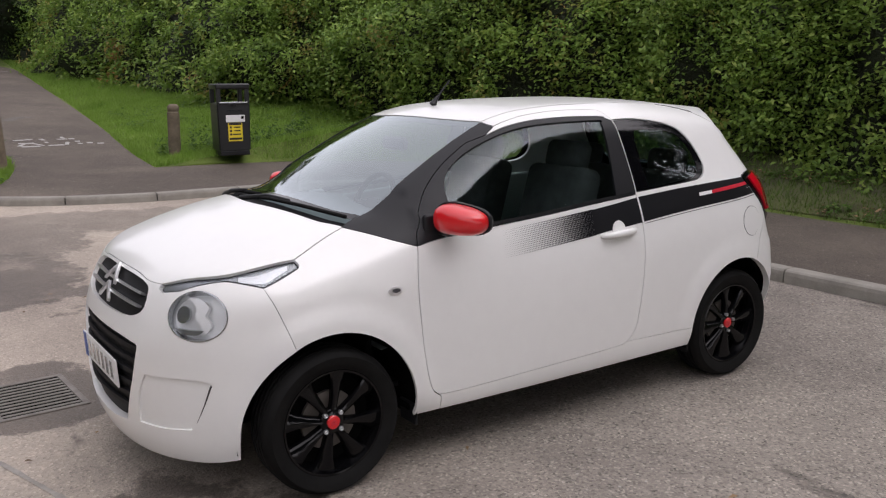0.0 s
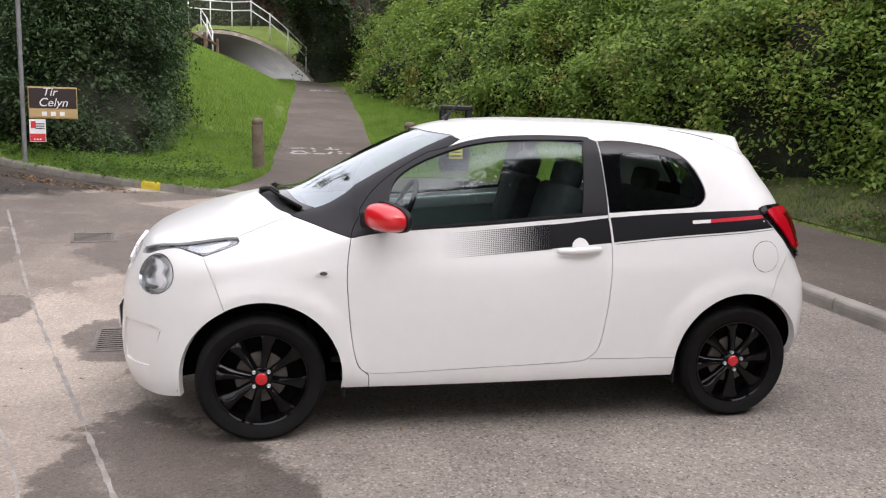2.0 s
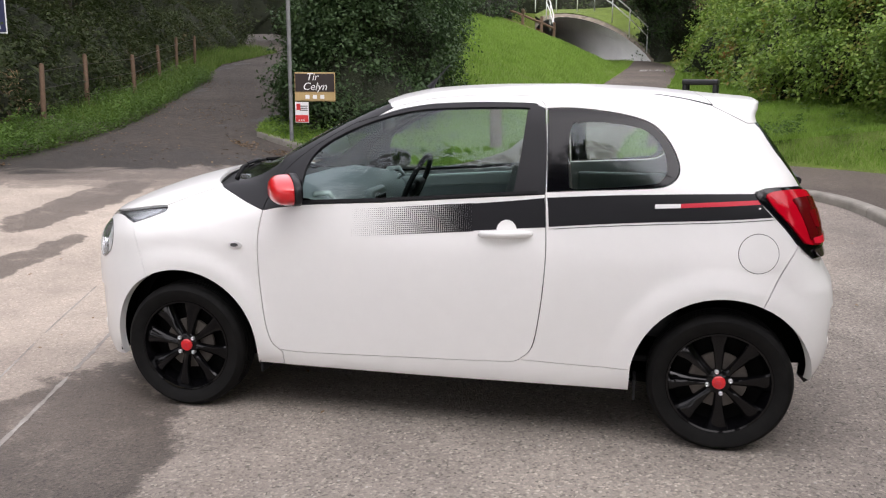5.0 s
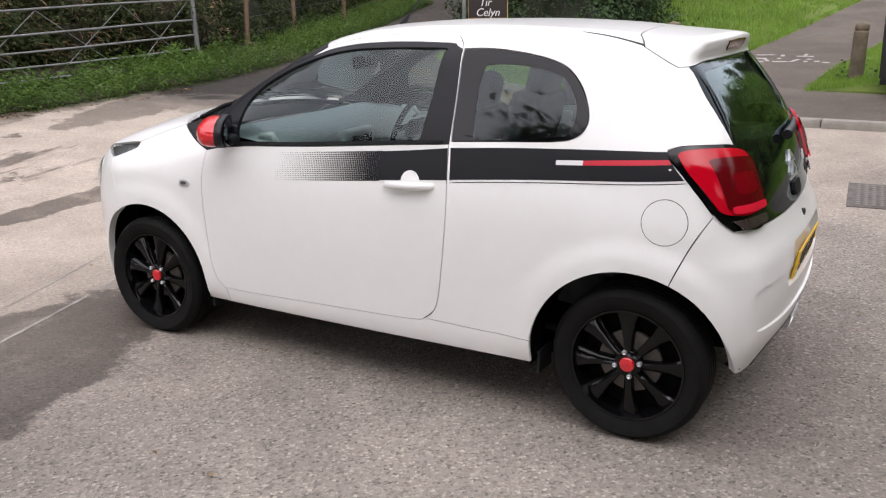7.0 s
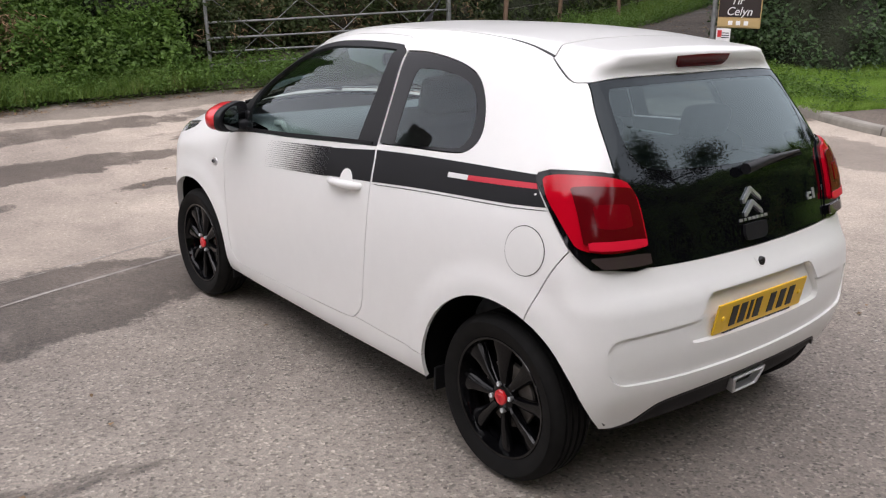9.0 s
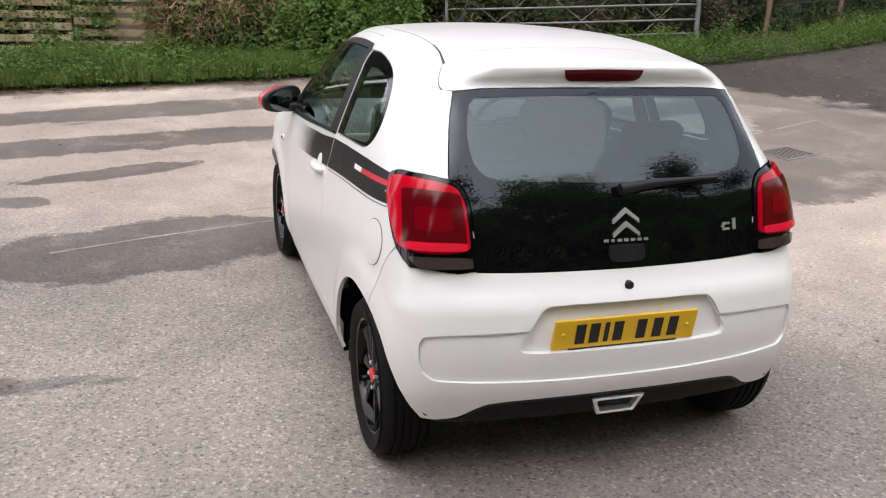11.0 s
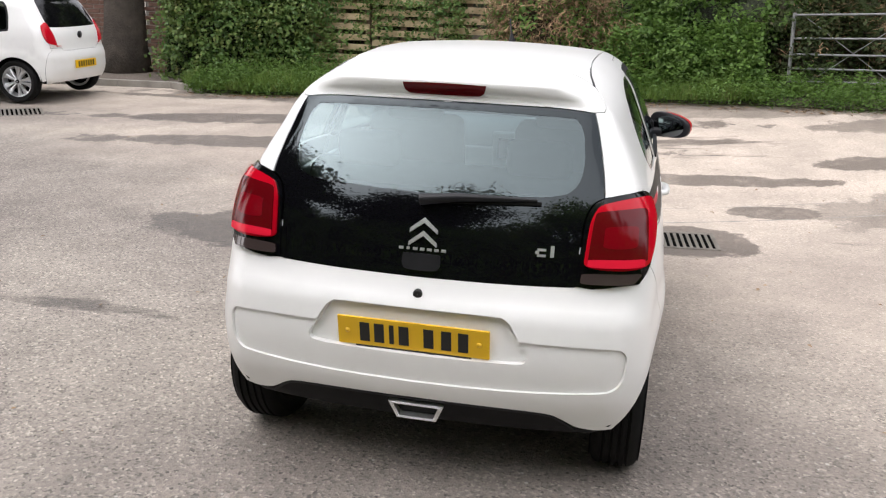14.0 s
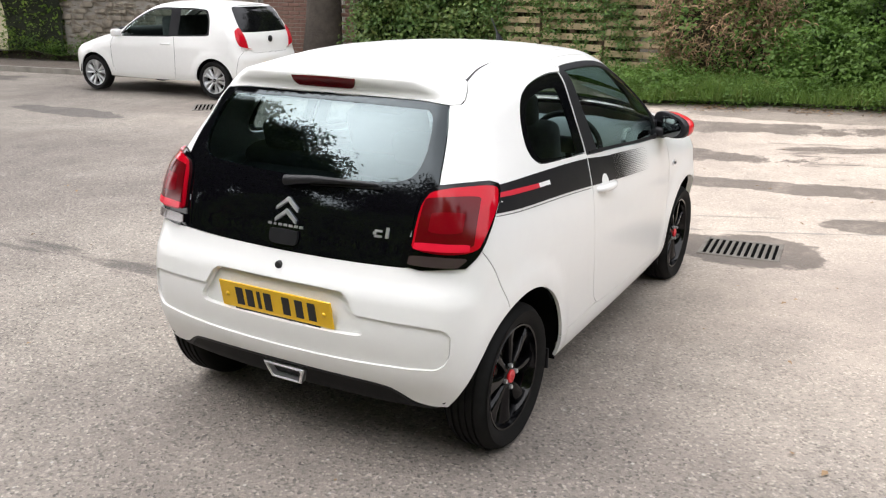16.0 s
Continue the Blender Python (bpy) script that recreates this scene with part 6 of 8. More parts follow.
panel("plate_hollow", HATCH, TAIL, [whole(hollow)], WHITE, car, grid=0.025, out=-0.030, gap=-0.003, depth=0)
panel("lower_valance", HATCH, TAIL, [whole(np.concatenate([low_edge[::-1], R((-0.60, 0.262), (-0.4, 0.256), (0.0, 0.255))]))], PLASTIC, car, grid=0.03, out=-0.008, gap=-0.002, depth=0.05)
panel("valance_lip", HATCH, TAIL, [whole(R((-0.545, 0.287), (-0.49, 0.334), (-0.44, 0.353), (-0.3, 0.361), (0.0, 0.365))), whole(R((-0.535, 0.287), (-0.485, 0.327), (-0.44, 0.346), (-0.3, 0.354), (0.0, 0.358)))[::-1]], SATIN, car, out=0.002, gap=0, depth=0.012, grid=0.03)
# added black sheet for the shade inside the tail; stops see-through
panel("rear_shade_sheet", HATCH, TAIL, [whole(np.concatenate([R((0.0, 1.04), (-0.50, 1.04)), S((1.33, 1.06), (1.36, 0.70)), r_arch[20:-5], R((-0.50, 0.36), (0.0, 0.36))]))], DARK, car, out=-0.055, gap=0, depth=0, grid=0.06)


def span(poly, z):
    """The least and largest chart abscissa of a closed line at height z."""
    hit = []
    for (u0, z0), (u1, z1) in zip(poly, np.roll(poly, -1, 0)):
        if (z0 > z) != (z1 > z):
            hit.append(u0 + (u1 - u0) * (z - z0) / (z1 - z0))
    return min(hit), max(hit)


def rounded(q, n=3):
    """A closed line with its corners cut round."""
    q = np.array(q, float)
    for _ in range(n):
        nx = np.roll(q, -1, 0)
        q = np.stack([0.75 * q + 0.25 * nx, 0.25 * q + 0.75 * nx], 1).reshape(-1, 2)
    return q


rim_q = TAIL.to(lamp_rim)


def lamp_loop(zs, lo, hi, n=3):
    """A rounded patch of the lamp: lo and hi turn the two edges at each height into abscissae."""
    ends = [span(rim_q, z) for z in zs]
    return TAIL.lift(HATCH, rounded([(lo(a, b), z) for (a, b), z in zip(ends, zs)] + [(hi(a, b), z) for (a, b), z in zip(ends[::-1], zs[::-1])], n))


lens = lamp_loop([0.852, 0.90, 0.955, 1.01, 1.060], lambda a, b: a + 0.020, lambda a, b: b - 0.012)
panel("tail_lens", HATCH, TAIL, [lens], LENS_RED, car, mirror=True, out=0.019, gap=0, depth=0.012, grid=0.012, puff=0.007, label="glossy red tail lamp lens")
core = lamp_loop([0.870, 0.895, 0.95, 1.005, 1.030], lambda a, b: b - 0.165, lambda a, b: b - 0.020)
panel("lens_core", HATCH, TAIL, [core], LENS_DARK, car, mirror=True, out=0.0265, gap=0, depth=0.005, grid=0.012, puff=0.003)
mid = lamp_loop([0.918, 0.935, 0.965, 0.985], lambda a, b: b - 0.130, lambda a, b: b - 0.050)
panel("lens_core", HATCH, TAIL, [mid], LENS_MID, car, mirror=True, out=0.0305, gap=0, depth=0.004, grid=0.012)
band = lamp_loop([0.860, 0.868, 0.878, 0.886], lambda a, b: b - 0.155, lambda a, b: b - 0.020, 2)
panel("lens_band", HATCH, TAIL, [band], LENS_BRIGHT, car, mirror=True, out=0.030, gap=0, depth=0.005, grid=0.012)
rev = lamp_loop([0.806, 0.815, 0.830, 0.842], lambda a, b: max(a + 0.03, b - 0.160), lambda a, b: b - 0.010, 2)
panel("reversing_lens", HATCH, TAIL, [rev], LENS_SMOKE, car, mirror=True, out=0.020, gap=0, depth=0.006, grid=0.012, puff=0.003, label="smoked reversing lamp lens")
# added black sheet that puts shade into the gap round the lamp
panel("lamp_gap_sheet", HATCH, TAIL, [TAIL.lift(HATCH, shrink(tidy(rim_q), -0.012))], DARK, car, mirror=True, out=-0.016, gap=0, depth=0, grid=0.02)
# number plates with plain bars, badges, wiper
plate = part("number_plate", box(bmesh.new(), (0.008, 0.52, 0.108), (0, 0, 0), 0.003), PLATE_Y, car, "yellow number plate", matrix=pose(1.640, -0.008, 0.594, 0, 10, 0))
for yy in (-0.165, -0.115, -0.072, -0.03, 0.055, 0.115, 0.172):
    part("plate_bar", box(bmesh.new(), (0.002, 0.034 if yy != -0.072 else 0.016, 0.072), (0.005, yy, 0)), INK, plate)
for yy in (-0.225, 0.225):
    bm = bmesh.new()
    lathe(bm, [(0.009, 0.0), (0.008, 0.004), (0.001, 0.006)], 12)
    part("plate_screw", bm, PLATE_Y, plate, matrix=pose(0.004, yy, 0, 0, 0, -90), smooth=True)
part("plate_footer", box(bmesh.new(), (0.006, 0.40, 0.016), (0.001, 0, -0.060), 0.002), INK, plate)
for yy, ww in ((-0.10, 0.08), (0.0, 0.11), (0.11, 0.07)):
    part("plate_bar", box(bmesh.new(), (0.002, ww, 0.004), (0.0045, yy, -0.061)), PLATE_W, plate)
front_plate = part("number_plate", box(bmesh.new(), (0.008, 0.52, 0.111), (0, 0, 0), 0.003), PLATE_W, car, "white number plate", matrix=pose(-1.830, 0.0, 0.475, 0, -3, 0))
part("plate_strip", box(bmesh.new(), (0.002, 0.045, 0.105), (-0.005, 0.235, 0)), BLUE, front_plate)
for k in range(6):
    part("plate_bar", box(bmesh.new(), (0.002, 0.034, 0.07), (-0.005, 0.16 - 0.07 * k, 0)), LAMP_DIM, front_plate)
for yy, ww in zip(np.linspace(-0.072, 0.072, 7), (0.017, 0.012, 0.017, 0.017, 0.018, 0.017, 0.017)):
    panel("badge_bar", HATCH, TAIL, [R((yy - ww / 2 + 0.001, 0.882), (yy + ww / 2 - 0.001, 0.882), n=2), R((yy + ww / 2 - 0.001, 0.873), (yy - ww / 2 + 0.001, 0.873), n=2)], CHROME, car, out=0.004, gap=0, depth=0.006, grid=0.02)
for yy, ww, z0, hh in ((0.390, 0.028, 0.884, 0.008), (0.390, 0.028, 0.902, 0.008), (0.376, 0.012, 0.893, 0.009), (0.424, 0.012, 0.884, 0.036)):
    panel("badge_bar", HATCH, TAIL, [R((yy - ww / 2, z0 + hh), (yy + ww / 2, z0 + hh), n=2), R((yy + ww / 2, z0), (yy - ww / 2, z0), n=2)], CHROME, car, out=0.004, gap=0, depth=0.006, grid=0.02)
panel("tailgate_handle", HATCH, TAIL, [R((-0.062, 0.862), (0.0, 0.864), (0.062, 0.862)), R((0.062, 0.862), (0.064, 0.83), (0.05, 0.812), (0.0, 0.809), (-0.05, 0.812), (-0.064, 0.83), (-0.062, 0.862))], PLASTIC, car, out=0.010, gap=0, depth=0.02, grid=0.02)
cam_at = lay(HATCH, "r", [(0, 0.738)])[0]
panel("lock_hollow", HATCH, TAIL, [R((-0.034, 0.752), (0.0, 0.755), (0.034, 0.752)), R((0.034, 0.752), (0.018, 0.728), (0.0, 0.722), (-0.018, 0.728), (-0.034, 0.752))], WHITE, car, out=0.0015, gap=0, depth=0.004, grid=0.01)
bm = bmesh.new()
lathe(bm, [(0.016, -0.012), (0.016, 0.006), (0.011, 0.009), (0.001, 0.004)], 16)
part("tailgate_lock", bm, INK, car, smooth=True, matrix=Matrix.Translation(cam_at) @ pose(0, 0, 0, 0, 0, -90))
wip = lay(HATCH, "r", [(-0.02, 1.028), (0.10, 1.040), (0.24, 1.047), (0.36, 1.050)])
wn_ = HATCH.normal(wip)
bm = bmesh.new()
tube(bm, [tuple(p + n * h) for p, n, h in zip(wip, wn_, (0.022, 0.030, 0.022, 0.014))], [0.020, 0.015, 0.009, 0.005], 8)
part("rear_wiper_arm", bm, SATIN, car, smooth=True, autosmooth=50)
bm = bmesh.new()
tube(bm, [tuple(p + n * 0.008) for p, n in zip(lay(HATCH, "r", [(0.08, 1.030), (0.22, 1.038), (0.375, 1.042)]), wn_)], 0.007, 6)
part("rear_wiper_blade", bm, RUBBER, car)
bm = bmesh.new()
for k, (r0, r1) in enumerate(((1.0, 0.0),)):
    o = [(-0.098, 0.034), (0.098, 0.034), (0.070, -0.034), (-0.070, -0.034)]
    i_ = [(-0.080, 0.024), (0.080, 0.024), (0.060, -0.024), (-0.060, -0.024)]
    vo = [bm.verts.new((0.03, a, b)) for a, b in o]
    vi = [bm.verts.new((0.03, a, b)) for a, b in i_]
    vb = [bm.verts.new((-0.05, a, b)) for a, b in o]
    vd = [bm.verts.new((-0.05, a * 0.95, b * 0.95)) for a, b in i_]
    for q in range(4):
        w_ = (q + 1) % 4
        bm.faces.new((vo[q], vo[w_], vi[w_], vi[q])), bm.faces.new((vb[w_], vb[q], vo[q], vo[w_])[::-1]), bm.faces.new((vi[q], vi[w_], vd[w_], vd[q]))
bmesh.ops.bevel(bm, geom=[e for e in bm.edges if all(abs(v.co.x - 0.03) < 1e-4 for v in e.verts)], offset=0.004, segments=2, affect="EDGES")
part("exhaust_trim", bm, CHROME, car, "chrome trapezoid exhaust trim", matrix=pose(1.590, 0.003, 0.312, 0, 12, 0))
# solid black plate that stands for the shade inside the exhaust trim
part("exhaust_shade_plate", box(bmesh.new(), (0.01, 0.15, 0.062)), DARK, car, matrix=pose(1.575, 0.003, 0.311, 0, 12, 0))
for yy in (-0.035, 0.035):
    bm = bmesh.new()
    lathe(bm, [(0.020, -0.06), (0.020, 0.012), (0.017, 0.014), (0.016, -0.04)], 16)
    part("exhaust_pipe", bm, IRON, car, smooth=True, matrix=pose(1.568, yy, 0.306, 0, 0, -90))


# ---- wheels, stripe, mirrors, handles, wipers, cabin of the hatchback ----
def wheel(name, centre, parent, tyre_r=0.288, width=0.165, rim_r=0.213, rim_mat=None, cap_mat=None, spokes=8, paired=False):
    """A wheel whose outer face looks towards -y, with tyre, rim, spokes, cap, bolts and brake disc."""
    w = new(name)
    w.parent, w.matrix_basis = parent, Matrix.Translation(centre)
    hw = width / 2
    bm = bmesh.new()
    R0, r0 = tyre_r, rim_r
    prof = [(r0 - 0.004, -hw + 0.012), (r0 + 0.010, -hw + 0.004), (r0 + 0.03, -hw - 0.004), (r0 + 0.05, -hw - 0.007), (R0 - 0.03, -hw - 0.004), (R0 - 0.014, -hw + 0.006), (R0 - 0.004, -hw + 0.020)]
    for g in (-0.042, -0.014, 0.014, 0.042):
        prof += [(R0, g - 0.006), (R0 - 0.008, g - 0.004), (R0 - 0.008, g + 0.004), (R0, g + 0.006)]
    prof += [(r, -a) for r, a in prof[6::-1]]
    lathe(bm, prof, 64)
    part("tyre", bm, RUBBER, w, smooth=True, autosmooth=35)
    bm = bmesh.new()
    lathe(bm, [(r0, -hw + 0.014), (r0 - 0.004, -hw + 0.008), (r0 - 0.012, -hw + 0.010), (r0 - 0.016, -hw + 0.030), (r0 - 0.03, -hw + 0.06), (r0 - 0.032, hw - 0.01), (r0, hw - 0.01)], 64)
    part("rim", bm, rim_mat, w, smooth=True, autosmooth=40)
    y_hub, y_rim = -hw + 0.035, -hw + 0.020
    for k in range(spokes):
        bm = bmesh.new()
        rows = []
        # each spoke flares towards the rim and is twisted, one flank higher than the other
        for r, wd, yy, th, tw in ((0.026, 0.015, y_hub - 0.004, 0.03, 0.0), (0.060, 0.015, y_hub - 0.008, 0.03, 0.002), (0.105, 0.020, y_hub - 0.012, 0.03, 0.006), (0.150, 0.029, y_hub - 0.012, 0.028, 0.009), (0.182, 0.039, y_rim - 0.002, 0.026, 0.010), (r0 - 0.010, 0.047, y_rim + 0.004, 0.022, 0.008)):
            sec = ((-1.0, th), (-1.0, 0.012), (-0.82, 0.003), (-0.35, -0.002), (0.35, -0.001), (0.82, 0.004), (1.0, 0.014), (1.0, th))
            rows.append([bm.verts.new((wd * u, yy + d + tw * (u + 1), r)) for u, d in sec])
        for a, b in zip(rows, rows[1:]):
            for q in range(8):
                bm.faces.new((a[q], a[(q + 1) % 8], b[(q + 1) % 8], b[q]))
        bm.faces.new(rows[0]), bm.faces.new(rows[-1][::-1])
        turn_ = 360 / spokes * k + 11 if not paired else 720 / spokes * (k // 2) + (14 if k % 2 else -14)
        part("spoke", bm, rim_mat, w, smooth=True, autosmooth=38, matrix=pose(0, 0, 0, 0, turn_, 0))
    bm = bmesh.new()
    lathe(bm, [(0.050, y_hub + 0.03), (0.050, y_hub - 0.002), (0.044, y_hub - 0.007), (0.001, y_hub - 0.008)], 32)
    part("hub", bm, rim_mat, w, smooth=True, autosmooth=40)
    bm = bmesh.new()
    lathe(bm, [(0.027, y_hub), (0.027, y_hub - 0.014), (0.024, y_hub - 0.017), (0.001, y_hub - 0.018)], 24)
    cap = part("centre_cap", bm, cap_mat, w, smooth=True, autosmooth=40)
    for dz in (0.004, -0.007):
        bm = bmesh.new()
        for sx in (-1, 1):
            box(bm, (0.015, 0.003, 0.004), (sx * 0.006, y_hub - 0.0185, dz), 0, turn=pose(0, 0, 0, 0, sx * 35, 0))
        part("cap_mark", bm, SILVER if cap_mat != RED else DECAL_RED, cap)
    for k in range(4):
        a = math.radians(45 + 90 * k)
        bm = bmesh.new()
        lathe(bm, [(0.009, y_hub), (0.009, y_hub - 0.016), (0.006, y_hub - 0.018), (0.001, y_hub - 0.014)], 8)
        part("wheel_bolt", bm, SILVER, w, matrix=pose(0.046 * math.cos(a), 0, 0.046 * math.sin(a)))
    bm = bmesh.new()
    lathe(bm, [(0.045, -0.02), (0.115, -0.02), (0.118, -0.012), (0.115, -0.004), (0.045, -0.004)], 32)
    part("brake_disc", bm, IRON, w, smooth=True, autosmooth=40)
    bm = bmesh.new()
    lathe(bm, [(0.001, 0.01), (rim_r - 0.03, 0.01)], 32)
    # added black disc: the shade behind the spokes, as a surface
    part("wheel_shade_disc", bm, DARK, w)
    return w


fl = wheel("wheel", (-1.17, -0.692, 0.288), car, rim_mat=WHEEL_BLACK, cap_mat=RED)
copy_thing(fl, pose(1.17, -0.684, 0.288, 1.0, 32, 0))
copy_thing(fl, pose(-1.17, 0.692, 0.288, 0, 15, 180))
copy_thing(fl, pose(1.17, 0.684, 0.288, 1.0, 40, 180))
for wx in (-1.17, 1.17):
    for sy in (-1, 1):
        bm = bmesh.new()
        a = np.radians(np.linspace(3 if wx > 0 else -10, 190, 28))
        rim = np.stack([wx + 0.362 * np.cos(a), np.maximum(0.288 + 0.362 * np.sin(a), 0.29)], -1)
        skin = np.abs(np.nan_to_num(lay(HATCH, "s", rim)[:, 1], nan=0.64)) - 0.014
        rows = [[bm.verts.new((wx + 0.370 * math.cos(t), sy * min(yy, y1), 0.288 + 0.370 * math.sin(t))) for t, y1 in zip(a, skin)] for yy in (0.775, 0.46)]
        for q in range(27):
            bm.faces.new((rows[0][q], rows[0][q + 1], rows[1][q + 1], rows[1][q]))
        mid = bm.verts.new((wx, sy * 0.46, 0.288))
        for q in range(27):
            bm.faces.new((rows[1][q], rows[1][q + 1], mid))
        part("wheel_arch_liner", bm, DARK, car, smooth=True, autosmooth=50)
bm = bmesh.new()
box(bm, (2.75, 1.25, 0.05), (0.0, 0, 0.245), 0.02)
box(bm, (1.62, 1.46, 0.05), (0.0, 0, 0.255), 0.02)
part("underfloor", bm, DARK, car)
for sy in (-1, 1):
    part("splash_guard", box(bmesh.new(), (0.02, 0.20, 0.08), (1.512, sy * 0.57, 0.40), 0.005), DARK, car)
for sx in (-0.80, 0.835):
    for sy in (-1, 1):
        part("mud_flap", box(bmesh.new(), (0.012, 0.12, 0.09), (sx, sy * 0.70, 0.235), 0.004), PLASTIC, car)

# the stripe along the side, with its run-out of dots
top_, low_ = [(-0.26, 0.955), (0.0, 0.975), (0.2, 0.990), (0.447, 1.018)], [(0.447, 0.898), (0.2, 0.877), (-0.05, 0.855), (-0.30, 0.835)]
panel("stripe", HATCH, SIDE, [S((0.157, 0.987), (0.3, 1.001), (0.448, 1.018)), S((0.448, 1.018), (0.455, 0.96), (0.460, 0.899)), S((0.460, 0.899), (0.3, 0.886), (0.157, 0.874)), S((0.157, 0.874), (0.157, 0.987))], DECAL, car, mirror=True, out=0.0012, gap=0.002, depth=0.001)
panel("stripe", HATCH, AFT, [S((0.456, 1.019), (0.7, 1.035), (0.95, 1.046), (1.15, 1.052), (1.262, 1.055)), S((1.262, 1.055), (1.275, 1.03), (1.318, 0.982), (1.335, 0.965)), S((1.335, 0.965), (1.15, 0.950), (0.9, 0.935), (0.7, 0.921), (0.468, 0.901)), S((0.468, 0.901), (0.463, 0.96), (0.456, 1.019))], DECAL, car, mirror=True, out=0.0012, gap=0.002, depth=0.001)
panel("pinstripe", HATCH, AFT, [S((1.345, 0.960), (1.15, 0.944), (0.9, 0.929), (0.7, 0.915), (0.468, 0.895)), S((0.468, 0.8925), (0.7, 0.9125), (0.9, 0.9265), (1.15, 0.9415), (1.345, 0.9575))], DECAL, car, mirror=True, out=0.0012, gap=0, depth=0.001, grid=0.05)
panel("white_dash", HATCH, AFT, [S((0.884, 0.988), (0.982, 0.993), n=4), S((0.982, 1.009), (0.884, 1.004), n=4)], DECAL_WHITE, car, mirror=True, out=0.0024, gap=0, depth=0.001, grid=0.02)
panel("red_dash", HATCH, AFT, [S((0.982, 0.993), (1.15, 1.004), (1.283, 1.014), n=4), S((1.272, 1.029), (1.15, 1.021), (0.982, 1.009), n=4)], DECAL_RED, car, mirror=True, out=0.0024, gap=0, depth=0.001, grid=0.02)
vs, fs = [], []
cols = 60
for i in range(cols):
    u = i / (cols - 1)
    x = -0.36 + 0.515 * u
    hi_, lo_ = np.interp(x, [-0.36, 0.0, 0.2], [0.948, 0.975, 0.990]), np.interp(x, [-0.36, -0.05, 0.2], [0.829, 0.855, 0.877])
    for j in range(14):
        z = lo_ + (hi_ - lo_) * (j + 0.5) / 14
        r = 0.0006 + 0.0037 * u ** 0.85
        k = len(vs)
        vs += [(x - r, z - r), (x + r, z - r), (x + r, z + r), (x - r, z + r)]
        fs.append((k, k + 1, k + 2, k + 3))
p3 = lay(HATCH, "s", vs)
n3 = HATCH.normal(p3)
dots = mesh_ob("stripe_dots", p3 + n3 * 0.0012, fs, DECAL, car, n3, "fading run of black dots")
mesh_ob("stripe_dots", (p3 + n3 * 0.0012) * (1, -1, 1), [f[::-1] for f in fs], DECAL, car, n3 * (1, -1, 1), "fading run of black dots")
# fuel flap, door handles, side repeaters
cap_c = lay(HATCH, "s", [(1.282, 0.828)])[0]
panel("fuel_flap_gap", HATCH, AFT, [ring(cap_c, (0.0775, 0.0785))], INK, car, out=0.0008, gap=0, depth=0.001, grid=0.02)
panel("fuel_flap", HATCH, AFT, [ring(cap_c, (0.0750, 0.0760))], WHITE, car, out=0.0022, gap=0, depth=0.0015, grid=0.02)
hc = lay(HATCH, "s", [(0.300, 0.880)])[0]
panel("handle_cup", HATCH, SIDE, [ring(hc, (0.042, 0.046))], WHITE, car, mirror=True, out=0.0030, gap=0, depth=0.003, grid=0.02)
for sy in (-1, 1):
    bm = bmesh.new()
    tube(bm, [(0.186, 0.012, 0.864), (0.200, -0.010, 0.865), (0.24, -0.019, 0.867), (0.30, -0.021, 0.869), (0.36, -0.018, 0.872), (0.388, -0.010, 0.873), (0.402, 0.012, 0.873)], [0.011, 0.014, 0.016, 0.017, 0.016, 0.014, 0.011], 12)
    bmesh.ops.transform(bm, matrix=Matrix.Translation((0, sy * 0.783, 0)) @ Matrix.Diagonal((1, -sy, 1, 1)), verts=bm.verts)
    part("door_handle", bm, WHITE, car, smooth=True)
    rp = ring(lay(HATCH, "s", [(-0.899, 0.771)])[0], (0.032, 0.017), 20)
panel("side_repeater", HATCH, FORE, [rp], CHROME, car, mirror=True, out=0.004, gap=0, depth=0.006, grid=0.012, puff=0.003, label="clear side repeater lamp")
panel("repeater_lens", HATCH, FORE, [ring(lay(HATCH, "s", [(-0.899, 0.771)])[0], (0.018, 0.008), 16)], LAMP_EDGE, car, mirror=True, out=0.010, gap=0, depth=0.004, grid=0.012)


